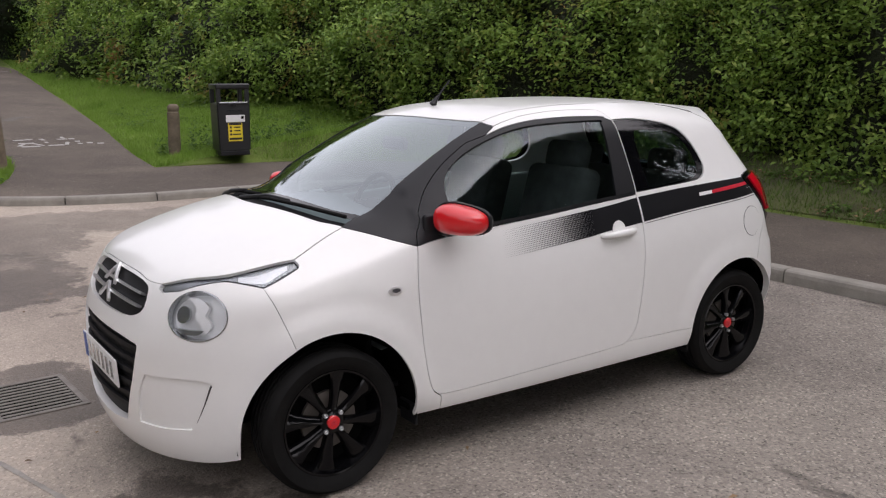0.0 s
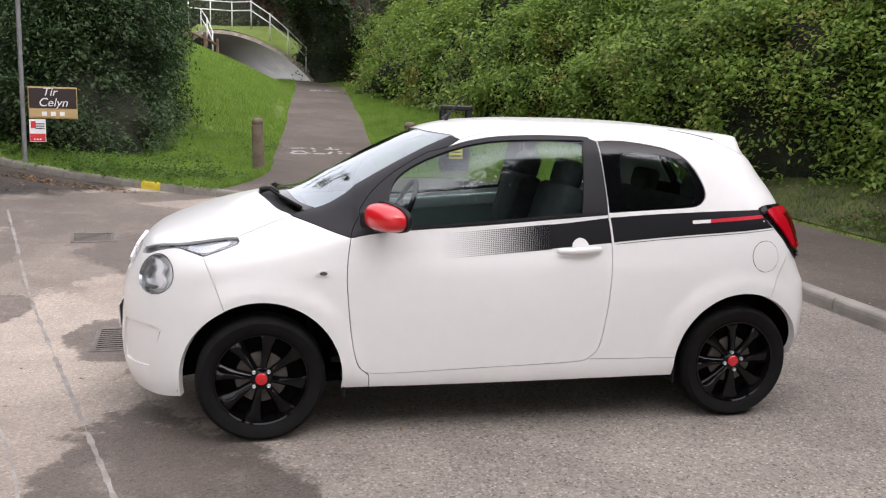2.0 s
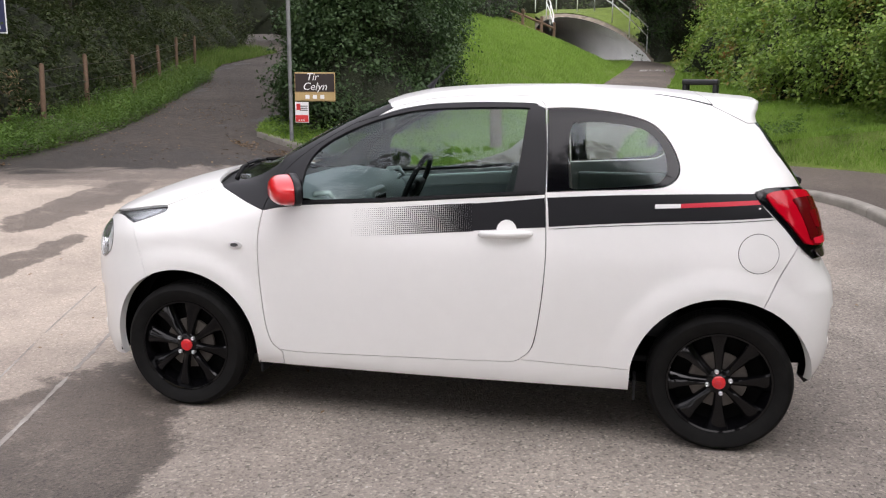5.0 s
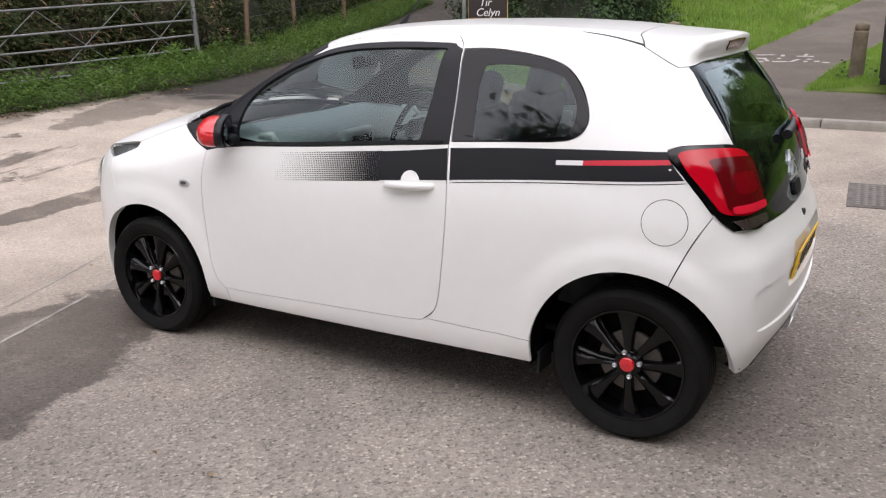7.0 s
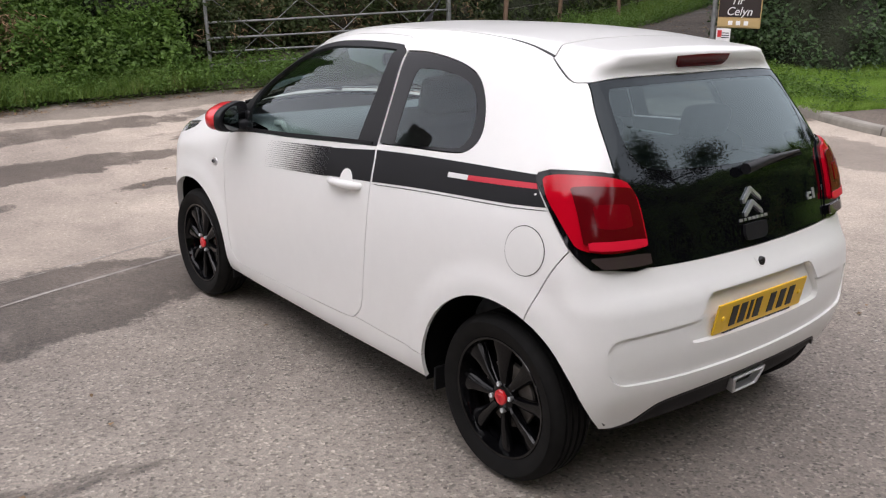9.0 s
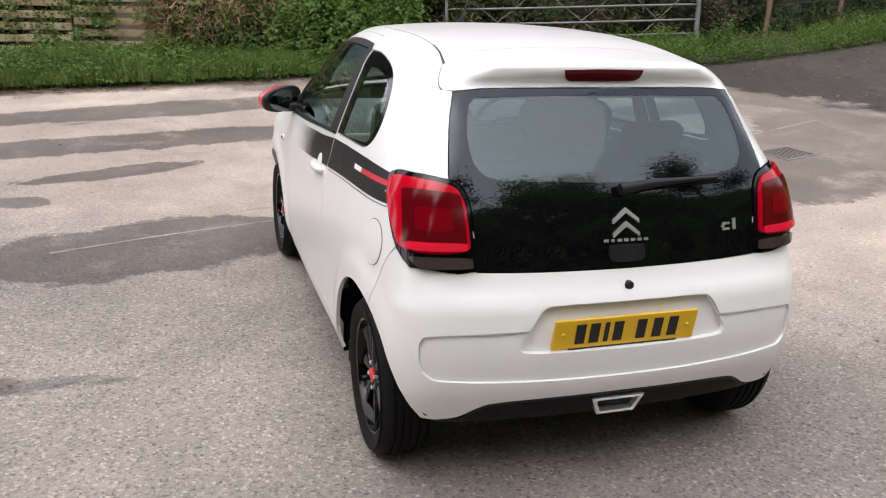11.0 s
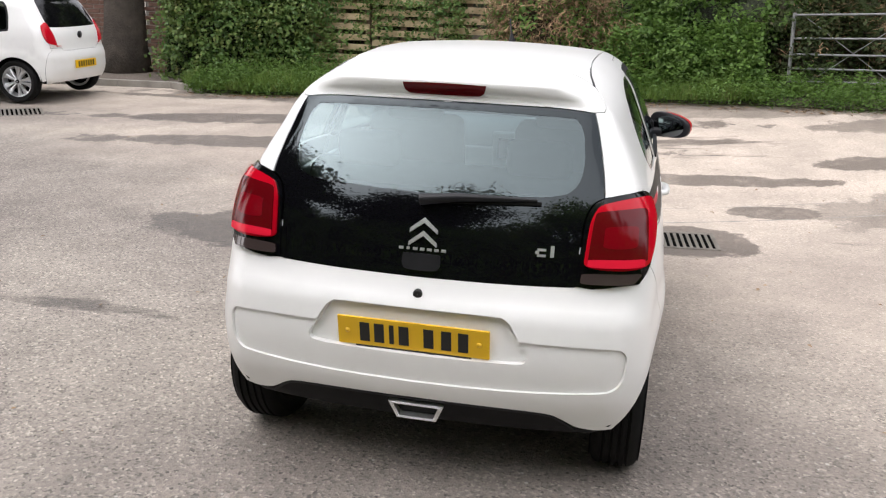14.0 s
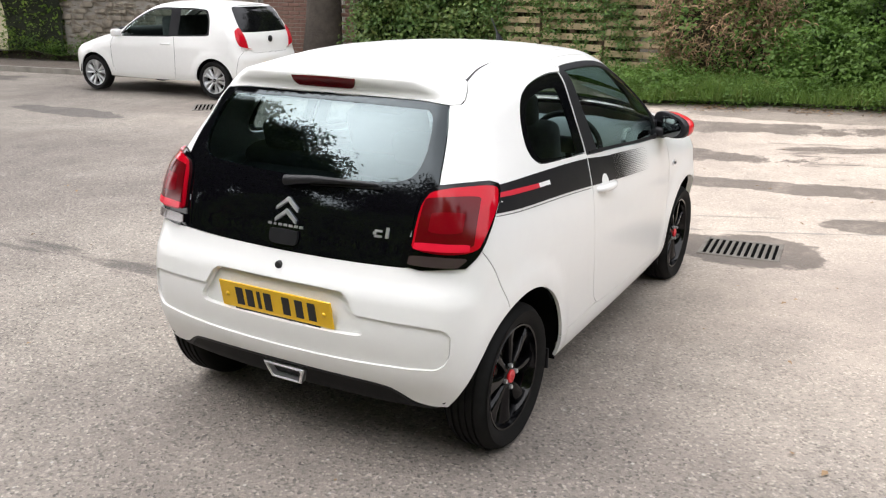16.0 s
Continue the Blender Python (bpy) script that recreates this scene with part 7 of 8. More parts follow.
def mirror(sy):
    """Door mirror: red cap, black foot and underside, glass that looks back."""
    def blob(ax, ay, az, cut_front, e=2.6):
        bm = bmesh.new()
        bmesh.ops.create_uvsphere(bm, u_segments=28, v_segments=18, radius=1.0)
        for v in bm.verts:
            c = v.co.copy()
            k = (abs(c.x) ** e + abs(c.y) ** e + abs(c.z) ** e) ** (-1 / e)
            c = c * k
            x = c.x * ax * (1.0 if c.x < 0 else cut_front)
            taper = 1 - (0.38 if c.z > 0 else 0.06) * (0.5 - 0.5 * c.y) ** 1.3
            v.co = (x - 0.008 * c.y, c.y * ay, c.z * az * taper * (1.0 if c.z > 0 else 0.84) + 0.004 * c.y)
        return bm
    at = Matrix.Translation((-0.622, sy * 0.832, 1.024)) @ Matrix.Diagonal((1, -sy, 1, 1)) @ pose(0, 0, 0, 0, 0, 30)
    bm = blob(0.080, 0.109, 0.0705, 0.6, 2.8)
    for v in bm.verts:
        v.co.x = min(v.co.x, 0.020)
    bmesh.ops.transform(bm, matrix=at, verts=bm.verts)
    cap = part("mirror_cap", bm, RED, car, "glossy red mirror cap", smooth=True)
    bm = blob(0.150, 0.1165, 0.0745, 1.0, 3.0)
    for v in bm.verts:
        v.co.x = min(max(v.co.x, 0.012), 0.042)
    bmesh.ops.transform(bm, matrix=at, verts=bm.verts)
    part("mirror_housing", bm, SATIN, car, smooth=True)
    bm = bmesh.new()
    lathe(bm, [(1.0, 0.0), (0.97, 0.02), (0.001, 0.03)], 28)
    bmesh.ops.transform(bm, matrix=at @ pose(0.046, 0, -0.003, 0, 0, -88) @ Matrix.Diagonal((0.096, 0.05, 0.056, 1)), verts=bm.verts)
    part("mirror_glass", bm, MIRROR, car, smooth=True, autosmooth=40)
    bm = bmesh.new()
    box(bm, (0.085, 0.11, 0.05), (-0.640, sy * 0.765, 0.983), 0.018, 3)
    part("mirror_foot", bm, SATIN, car, smooth=True)
    part("mirror_base", box(bmesh.new(), (0.13, 0.03, 0.10), (-0.668, sy * 0.722, 0.995), 0.014, 3), SATIN, car, smooth=True)


mirror(-1), mirror(1)
panel("roof_groove", HATCH, DOWN, [T((0.86, -0.459), (0.97, -0.4655), (1.10, -0.487)), T((1.10, -0.496), (0.97, -0.4715), (0.86, -0.461))], INK, car, mirror=True, out=0.0012, gap=0, depth=0.002, grid=0.03)
# wipers on the windscreen, aerial
for pts in ([(-1.155, 0.12), (-1.10, -0.05), (-1.075, -0.22)], [(-1.075, 0.54), (-1.085, 0.40), (-1.075, 0.24)]):
    q = lay(HATCH, "t", pts)
    nn = HATCH.normal(q)
    bm = bmesh.new()
    tube(bm, [tuple(a + b * h) for a, b, h in zip(q, nn, (0.002, 0.012, 0.010))], [0.013, 0.010, 0.007], 8)
    part("wiper_arm", bm, SATIN, car, smooth=True)
for pts in ([(-1.135, 0.14), (-1.105, -0.10), (-1.07, -0.30), (-0.985, -0.55)], [(-1.03, 0.55), (-1.07, 0.35), (-1.09, 0.05)]):
    q = lay(HATCH, "t", pts)
    nn = HATCH.normal(q)
    bm = bmesh.new()
    tube(bm, [tuple(a + b * 0.006) for a, b in zip(q, nn)], 0.008, 8)
    part("wiper_blade", bm, RUBBER, car, smooth=True)
bm = bmesh.new()
tube(bm, [(-0.200, 0, 1.446), (-0.185, 0, 1.466), (-0.165, 0, 1.490)], [0.020, 0.012, 0.006], 10)
tube(bm, [(-0.168, 0, 1.486), (-0.10, 0, 1.562)], [0.004, 0.003], 8)
part("roof_aerial", bm, SATIN, car, smooth=True, autosmooth=50)

# the cabin
def seat(x, y):
    for nm, size, at, turn, bv in (("seat_cushion", (0.50, 0.46, 0.16), (x, y, 0.50), 6, 0.05), ("seat_back", (0.14, 0.44, 0.62), (x + 0.30, y, 0.84), 16, 0.05), ("head_rest", (0.10, 0.26, 0.15), (x + 0.40, y, 1.19), 14, 0.04)):
        bm = box(bmesh.new(), size, (0, 0, 0), bv, 4)
        part(nm, bm, CLOTH, car, smooth=True, matrix=pose(*at, 0, turn, 0))


seat(-0.02, -0.34), seat(-0.02, 0.34)
part("rear_bench", box(bmesh.new(), (0.45, 1.15, 0.18), (0, 0, 0), 0.06, 4), CLOTH, car, smooth=True, matrix=pose(0.78, 0, 0.50, 0, 4, 0))
part("rear_backrest", box(bmesh.new(), (0.14, 1.12, 0.55), (0, 0, 0), 0.05, 4), CLOTH, car, smooth=True, matrix=pose(1.05, 0, 0.80, 0, 14, 0))
for y in (-0.32, 0.32):
    part("head_rest", box(bmesh.new(), (0.09, 0.24, 0.13), (0, 0, 0), 0.035, 4), CLOTH, car, smooth=True, matrix=pose(1.13, y, 1.12, 0, 12, 0))
part("parcel_shelf", box(bmesh.new(), (0.30, 1.06, 0.03), (1.31, 0, 0.98), 0.01), CLOTH, car)
bm = bmesh.new()
rows = []
for y in np.linspace(-0.66, 0.66, 21):
    hump = 0.04 * math.exp(-((y - 0.34) / 0.2) ** 2)
    rows.append([bm.verts.new((x, y, z)) for x, z in ((-0.92, 0.98), (-0.72, 0.985 + hump), (-0.56, 0.965 + hump), (-0.50, 0.90), (-0.49, 0.80), (-0.54, 0.68), (-0.62, 0.55), (-0.9, 0.5))])
for a, b in zip(rows, rows[1:]):
    for q in range(7):
        bm.faces.new((a[q], a[q + 1], b[q + 1], b[q]))
part("dashboard", bm, CABIN_GREY, car, smooth=True)
part("dash_panel", box(bmesh.new(), (0.03, 0.60, 0.12), (-0.49, -0.30, 0.80), 0.012), CABIN_PALE, car)
part("centre_stack", box(bmesh.new(), (0.05, 0.24, 0.26), (-0.485, 0.0, 0.82), 0.02, 3), CABIN_PALE, car)
part("screen", box(bmesh.new(), (0.012, 0.17, 0.11), (-0.457, 0.0, 0.86), 0.004), GLOSS, car)
bm = bmesh.new()
tube(bm, [(0, 0.182 * math.cos(a), 0.182 * math.sin(a)) for a in np.linspace(0, 2 * math.pi, 33)], 0.015, 10, caps=False)
box(bm, (0.04, 0.15, 0.10), (0.01, 0, 0), 0.02, 3)
box(bm, (0.02, 0.34, 0.03), (0.005, 0, 0.01), 0.008)
box(bm, (0.02, 0.035, 0.18), (0.005, 0, -0.09), 0.008)
part("steering_wheel", bm, SATIN, car, smooth=True, autosmooth=50, matrix=pose(-0.36, 0.34, 0.92, 0, 24, 0))
for sy in (-1, 1):
    bm = box(bmesh.new(), (1.12, 0.03, 0.62), (-0.16, sy * 0.685, 0.64), 0.012)
    card = part("door_card", bm, CABIN_GREY, car)
    part("door_card_top", box(bmesh.new(), (1.10, 0.035, 0.075), (-0.16, sy * 0.684, 0.925), 0.012, turn=pose(0, 0, 0, 0, -4, 0)), CABIN_PALE, car)
    bm = box(bmesh.new(), (0.86, 0.03, 0.29), (0.93, sy * 0.66, 0.845), 0.012)
    part("side_lining", bm, CABIN_PALE, car)
    bm = bmesh.new()
    tube(bm, [(-0.60, sy * 0.60, 0.945), (-0.585, sy * 0.60, 0.985), (-0.52, sy * 0.60, 0.99), (-0.49, sy * 0.60, 0.95), (-0.53, sy * 0.60, 0.925), (-0.60, sy * 0.60, 0.945)], 0.013, 8)
    part("air_vent", bm, CABIN_PALE, car, smooth=True)
roof_in = panel("roof_lining", HATCH, DOWN, [whole(np.concatenate([screen_top[::-1], roof_seam, spoiler_top]))], CABIN_PALE, car, grid=0.08, out=-0.03, depth=0)
part("cabin_floor", box(bmesh.new(), (2.2, 1.25, 0.03), (0.25, 0, 0.33), 0.01), PLASTIC, car)
part("bulkhead", box(bmesh.new(), (0.03, 1.30, 0.62), (-0.95, 0, 0.62), 0.01), DARK, car)
part("rear_mirror", box(bmesh.new(), (0.03, 0.20, 0.06), (-0.42, 0, 1.27), 0.015, 3), SATIN, car, smooth=True)


# ---- things round the yard ----
def wood_post(at, tall, r, label, lean=(0, 0)):
    z = float(bank_height(*at)) + K_UP - 0.02
    t = thing("wooden_bollard", label, "bollard", "bollards by the footpath", matrix=pose(at[0], at[1], z, lean[0], lean[1], 0))
    bm = bmesh.new()
    lathe(bm, [(r * 1.04, -0.1), (r, 0.1), (r * 0.97, tall - 0.13), (r * 0.99, tall - 0.115), (r * 0.86, tall - 0.105), (r * 0.86, tall - 0.09), (r * 0.97, tall - 0.08), (r * 0.93, tall - 0.03), (r * 0.70, tall - 0.008), (r * 0.4, tall), (0.001, tall + 0.002)], 18, axis="z")
    for v in bm.verts:
        v.co.x += 0.006 * math.sin(v.co.z * 9 + v.co.y * 30)
    part("post", bm, POST_WOOD, t, smooth=True, autosmooth=50)


wood_post((-1.09, 8.12), 0.77, 0.085, "weathered round wooden bollard in the grass", (0, -1))
wood_post((1.10, 8.33), 0.70, 0.085, "weathered round wooden bollard by the litter bin", (0, 2))

# litter bin
bz = float(bank_height(1.645, 7.61)) + K_UP
bin_ = thing("litter_bin", "black plastic litter bin with a yellow label", "litter bin", matrix=pose(1.645, 7.61, bz - 0.01, 0, 0, -8) @ Matrix.Diagonal((0.82, 0.96, 0.79, 1)))
part("plinth", box(bmesh.new(), (0.47, 0.42, 0.07), (0, 0, 0.035), 0.008), SATIN, bin_)
bm = bmesh.new()
vs = [bm.verts.new((x * (0.25 if z < 0.5 else 0.26), y * (0.22 if z < 0.5 else 0.23), z)) for z in (0.07, 0.86) for x, y in ((-1, -1), (1, -1), (1, 1), (-1, 1))]
for q in range(4):
    bm.faces.new((vs[q], vs[(q + 1) % 4], vs[4 + (q + 1) % 4], vs[4 + q]))
bm.faces.new(vs[3::-1]), bm.faces.new(vs[4:])
bmesh.ops.bevel(bm, geom=bm.edges[:], offset=0.018, segments=3, affect="EDGES")
part("body", bm, BIN_BLACK, bin_, smooth=True, autosmooth=40)
for sx in (-1, 1):
    for sy in (-1, 1):
        part("corner_post", box(bmesh.new(), (0.07, 0.06, 0.26), (sx * 0.225, sy * 0.20, 0.98), 0.012), BIN_BLACK, bin_)
part("hood", box(bmesh.new(), (0.54, 0.48, 0.09), (0, 0, 1.125), 0.022, 3), BIN_BLACK, bin_, smooth=True)
part("slot_rim", box(bmesh.new(), (0.44, 0.012, 0.02), (0, -0.238, 0.865), 0.004), SILVER, bin_)
part("catch", box(bmesh.new(), (0.09, 0.02, 0.04), (0, -0.238, 0.835), 0.006), SATIN, bin_)
for k in range(6):
    part("relief_bar", box(bmesh.new(), (0.030, 0.006, 0.030), (-0.10 + 0.044 * k, -0.232, 0.735), 0.002), SATIN, bin_)
part("white_label", box(bmesh.new(), (0.30, 0.004, 0.115), (0.02, -0.232, 0.605)), PLATE_W, bin_)
part("label_mark", box(bmesh.new(), (0.04, 0.003, 0.05), (0.13, -0.235, 0.620), turn=pose(0, 0, 0, 0, 25, 0)), DARK, bin_)
part("yellow_label", box(bmesh.new(), (0.225, 0.004, 0.30), (0.01, -0.230, 0.385)), LABEL_Y, bin_, "yellow instruction label")
for zz, ww in ((0.515, 0.20), (0.462, 0.10), (0.405, 0.10), (0.348, 0.13), (0.275, 0.20)):
    part("label_bar", box(bmesh.new(), (ww, 0.003, 0.020 if ww < 0.15 else 0.034), (0.01 + (0.2 - ww) * 0.3, -0.2335, zz)), INK, bin_)
for zz in (0.462, 0.405, 0.348):
    part("label_bar", box(bmesh.new(), (0.03, 0.003, 0.034), (-0.062, -0.2335, zz)), INK, bin_)

# worn white lettering on the footpath
def road_marks(y0, x0, s, rows_, label):
    t = thing("road_marking", label, "road marking", kind="structure")
    for (u, v, lw, lh, tn) in rows_:
        x, y = x0 + u * s, y0 + v * s * 2.2
        me = box(bmesh.new(), (lw * s, lh * s * 2.2, 0.003), (0, 0, 0))
        part("worn_stroke", me, ROAD_WHITE, t, matrix=pose(x, y, float(raised(x, y)) + 0.003, 4, 0, tn))


MARKS = [(-0.62, 0.0, 0.30, 0.05, 4), (-0.46, 0.10, 0.06, 0.16, 20), (-0.62, 0.20, 0.26, 0.05, 0), (-0.74, 0.10, 0.07, 0.12, -25), (-0.66, 0.42, 0.20, 0.05, 24), (-0.50, 0.44, 0.12, 0.05, -30),
         (-0.20, 0.02, 0.26, 0.05, 2), (-0.28, 0.22, 0.06, 0.06, 0), (-0.28, 0.40, 0.07, 0.10, 8), (0.02, 0.10, 0.07, 0.16, -14), (0.06, 0.38, 0.18, 0.05, 18), (0.10, 0.48, 0.06, 0.10, 0),
         (0.22, 0.06, 0.07, 0.06, 10), (0.24, 0.20, 0.09, 0.05, -10), (0.40, 0.08, 0.09, 0.06, 0), (0.56, 0.02, 0.12, 0.05, -12), (0.22, 0.38, 0.10, 0.05, 0)]
road_marks(10.1, 0.10, 0.82, MARKS, "worn white lettering on the footpath")
road_marks(28.6, 1.6, 0.8, [(u * 0.9, v, w_ * 1.2, h_ * 1.2, t_) for u, v, w_, h_, t_ in MARKS], "worn white lettering far along the footpath")

# sign post with the guest house board
def letters(body, size, mat, parent, m, extrude=0.002):
    cu = bpy.data.curves.new("lettering", "FONT")
    cu.body, cu.size, cu.extrude, cu.align_x, cu.shear = body, size, extrude, "CENTER", 0.25
    tmp = bpy.data.objects.new("lettering", cu)
    me = bpy.data.meshes.new_from_object(tmp)
    bpy.data.objects.remove(tmp)
    me.materials.append(mat)
    ob = new("lettering", me)
    ob.parent, ob.matrix_basis = parent, m
    return ob


sz = float(bank_height(-4.14, 8.0)) + K_UP
sp_ = thing("sign_post", "grey metal post with a dark brown guest house sign", "sign", matrix=pose(-4.14, 8.0, sz - 0.05, 0, 0, 8))
bm = bmesh.new()
tube(bm, [(0, 0, -0.1), (0, 0, 2.75)], 0.030, 12)
part("post", bm, GALV, sp_, smooth=True, autosmooth=50)
board = part("board", box(bmesh.new(), (0.58, 0.02, 0.26), (0.37, -0.02, 0.92), 0.004), SIGN_BROWN, sp_, "dark brown painted board")
part("board_frame", box(bmesh.new(), (0.60, 0.014, 0.42), (0.37, -0.015, 0.86), 0.004), SIGN_GOLD, sp_)
part("band", box(bmesh.new(), (0.58, 0.012, 0.10), (0.37, -0.024, 0.715), 0.002), SIGN_GOLD, sp_, "tan band with pale symbols")
for k in range(3):
    part("symbol", box(bmesh.new(), (0.06, 0.004, 0.055), (0.26 + 0.11 * k, -0.031, 0.715)), PLATE_W, sp_)
letters("Tir", 0.15, PLATE_W, sp_, pose(0.33, -0.032, 0.955, 90, 0, 0))
letters("Celyn", 0.155, PLATE_W, sp_, pose(0.37, -0.032, 0.815, 90, 0, 0))
note = part("notice", box(bmesh.new(), (0.20, 0.012, 0.30), (0.17, -0.02, 0.49), 0.002), PLATE_W, sp_, "small white and red notice")
part("notice_band", box(bmesh.new(), (0.19, 0.006, 0.10), (0.17, -0.027, 0.40)), SIGN_RED, sp_)
part("notice_mark", box(bmesh.new(), (0.06, 0.006, 0.09), (0.12, -0.027, 0.57)), SIGN_RED, sp_)
for k in range(3):
    part("notice_bar", box(bmesh.new(), (0.11, 0.005, 0.012), (0.20, -0.027, 0.58 - 0.03 * k)), INK, sp_)
    part("notice_dot", box(bmesh.new(), (0.018, 0.004, 0.018), (0.13 + 0.035 * k, -0.031, 0.375)), PLATE_W, sp_)
part("name_plate", box(bmesh.new(), (0.5, 0.012, 0.14), (0.28, 0, 2.62), 0.003), SATIN, sp_)

# galvanised field gate
ga, gb = np.array((-8.30, 2.56)), np.array((-7.88, 6.42))
glen = float(np.linalg.norm(gb - ga))
gturn = math.degrees(math.atan2(gb[1] - ga[1], gb[0] - ga[0]))
gz = 0.475
gate_ = thing("field_gate", "galvanised steel field gate with bent lower rails", "gate", matrix=pose(ga[0], ga[1], gz, 0, -2.4, gturn))
for k, zz in enumerate((0.0, 0.12, 0.29, 0.485, 0.70, 1.0)):
    bm = bmesh.new()
    sag = (0.0, -0.04, 0.0, 0.0, 0.0, 0.0)[k]
    tube(bm, [(glen * u, 0.012 * math.sin(u * 7 + k), zz + sag * math.exp(-((u - 0.86) / 0.08) ** 2) + 0.010 * math.sin(u * 4 + k)) for u in np.linspace(0, 1, 25)], 0.0145 if k else 0.017, 8)
    part("rail", bm, GALV, gate_, smooth=True)
for u in (0.0, 1.0):
    bm = bmesh.new()
    tube(bm, [(glen * u, 0, -0.03), (glen * u, 0, 1.02)], 0.024 + 0.014 * u, 10)
    part("end_post", bm, GALV, gate_, smooth=True, autosmooth=50)
for u0, u1 in ((0.03, 0.36), (0.36, 0.03), (0.36, 0.69), (0.69, 0.36), (0.69, 0.98), (0.98, 0.69)):
    bm = bmesh.new()
    tube(bm, [(glen * u0, 0.015, 0.02), (glen * u1, 0.015, 0.98)], 0.006, 6)
    part("brace", bm, GALV, gate_)

# board on a stake behind the gate
bx = thing("board_on_stake", "navy board with white border on a timber stake", "sign", matrix=pose(-8.66, 7.22, float(verge_z(-8.66, 7.22)) - 0.36, 0, 0, 50))
part("stake", box(bmesh.new(), (0.05, 0.04, 2.1), (0.05, 0.03, 1.0), 0.004), PALLET_WOOD, bx)
part("board", box(bmesh.new(), (0.75, 0.012, 0.55), (0, 0, 1.98), 0.003), PLATE_W, bx)
part("board_face", box(bmesh.new(), (0.71, 0.006, 0.51), (0, -0.008, 1.98), 0.002), SIGN_NAVY, bx)
part("board_bar", box(bmesh.new(), (0.52, 0.004, 0.12), (0, -0.013, 1.95)), PLATE_W, bx)
part("board_bar", box(bmesh.new(), (0.56, 0.004, 0.05), (0, -0.013, 1.79)), PLATE_W, bx)

# stakes and wire along the track
stakes = [(-8.22, 7.9), (-8.61, 9.65), (-8.85, 11.6), (-10.0, 14.6), (-11.0, 17.2), (-12.2, 20.5)]
tops = []
first = None
for k, (x, y) in enumerate(stakes):
    z = float(verge_z(x, y))
    st = thing("fence_stake", "brown timber fence stake along the track", "fence post", "stakes of the wire fence", matrix=pose(x, y, z - 0.1, 2 * math.sin(k * 3), 2 * math.cos(k * 5), 0))
    bm = bmesh.new()
    lathe(bm, [(0.042, 0), (0.040, 1.0 + 0.06 * math.sin(k * 2)), (0.030, 1.04 + 0.06 * math.sin(k * 2)), (0.001, 1.05 + 0.06 * math.sin(k * 2))], 9, axis="z")
    part("stake", bm, STAKE_WOOD, st, smooth=True, autosmooth=50)
    tops.append((x, y, z))
wire = thing("fence_wire", "thin rusty wire between the fence stakes", "wire")
for hgt in (0.30, 0.55, 0.82):
    bm = bmesh.new()
    tube(bm, [(x, y, z + hgt) for x, y, z in tops], 0.004, 5)
    part("strand", bm, IRON, wire)

# pallets set on edge as a fence
for k in range(3):
    y1 = -1.50 - 1.02 * k
    zb = float(verge_z(-9.15, y1 - 0.5)) - 0.05
    pal = thing("pallet", "weathered wooden pallet standing on edge as a fence", "pallet", "pallets of the fence", matrix=pose(-9.18 + 0.03 * k, y1, zb, 0, -2 + k, 0))
    for q in range(11):
        zz = 0.06 + 0.155 * q
        b_ = part("board", box(bmesh.new(), (0.022, 0.99, 0.095), (0.06, -0.5, 0), 0.003), PALLET_WOOD, pal, matrix=pose(0.004 * math.sin(q * 7 + k), 0, zz, 0.5 * math.sin(q * 3 + k), 0, 0))
    for yy in (-0.04, -0.5, -0.96):
        part("block", box(bmesh.new(), (0.09, 0.08, 1.75), (0.0, yy, 0.86), 0.004), STAKE_WOOD, pal)
    for q in range(5):
        part("back_board", box(bmesh.new(), (0.02, 0.99, 0.095), (-0.055, -0.5, 0.15 + 0.36 * q), 0.003), PALLET_WOOD, pal)


# ---- underpass at the end of the footpath ----
AX = np.array((-0.55, 0.835))
RT = np.array((0.835, 0.55))


def crest(x):
    return np.interp(x, [-14, -4.5, -2.4, -1.0, 0.0, 1.0, 2.0, 4.0, 12.0], [4.9, 4.6, 4.5, 4.35, 3.95, 3.2, 2.8, 2.9, 3.6])


C0, RAD = np.array((-1.0, 36.68, 2.72)), 1.88
tun = thing("underpass", "corrugated white underpass under a grass embankment", "tunnel", kind="structure")
rows = []
for k in range(120):
    s = 16.0 * k / 119
    r = RAD + 0.035 * math.sin(s * 2 * math.pi / 0.30)
    row = []
    for a in np.radians(np.linspace(-12, 192, 40)):
        p = C0[:2] + RT * (r * math.cos(a))
        z = C0[2] + r * math.sin(a)
        back = s + 3.0 * math.sin(a) - 1.4 * math.cos(a)
        row.append((p[0] + AX[0] * back, p[1] + AX[1] * back, z))
    rows.append(row)
vs = [v for r in rows for v in r]
mesh_ob("liner", vs, [[k * 40 + i, k * 40 + i + 1, (k + 1) * 40 + i + 1, (k + 1) * 40 + i] for k in range(119) for i in range(39)], LINER, tun)
edge = np.array(rows[0])
ctr = np.array((C0[0], C0[1], C0[2]))
bm = bmesh.new()
prev = None
for p in edge:
    q = p + (p - ctr) / np.linalg.norm(p - ctr) * 0.34
    cur = [bm.verts.new(p), bm.verts.new(q), bm.verts.new(q + np.array((*AX * 0.5, 0)))]
    if prev:
        bm.faces.new((prev[0], cur[0], cur[1], prev[1])), bm.faces.new((prev[1], cur[1], cur[2], prev[2]))
    prev = cur
part("collar", bm, STONE, tun, "concrete collar round the mouth")
rim = edge[:27][edge[:27, 0].argsort()]
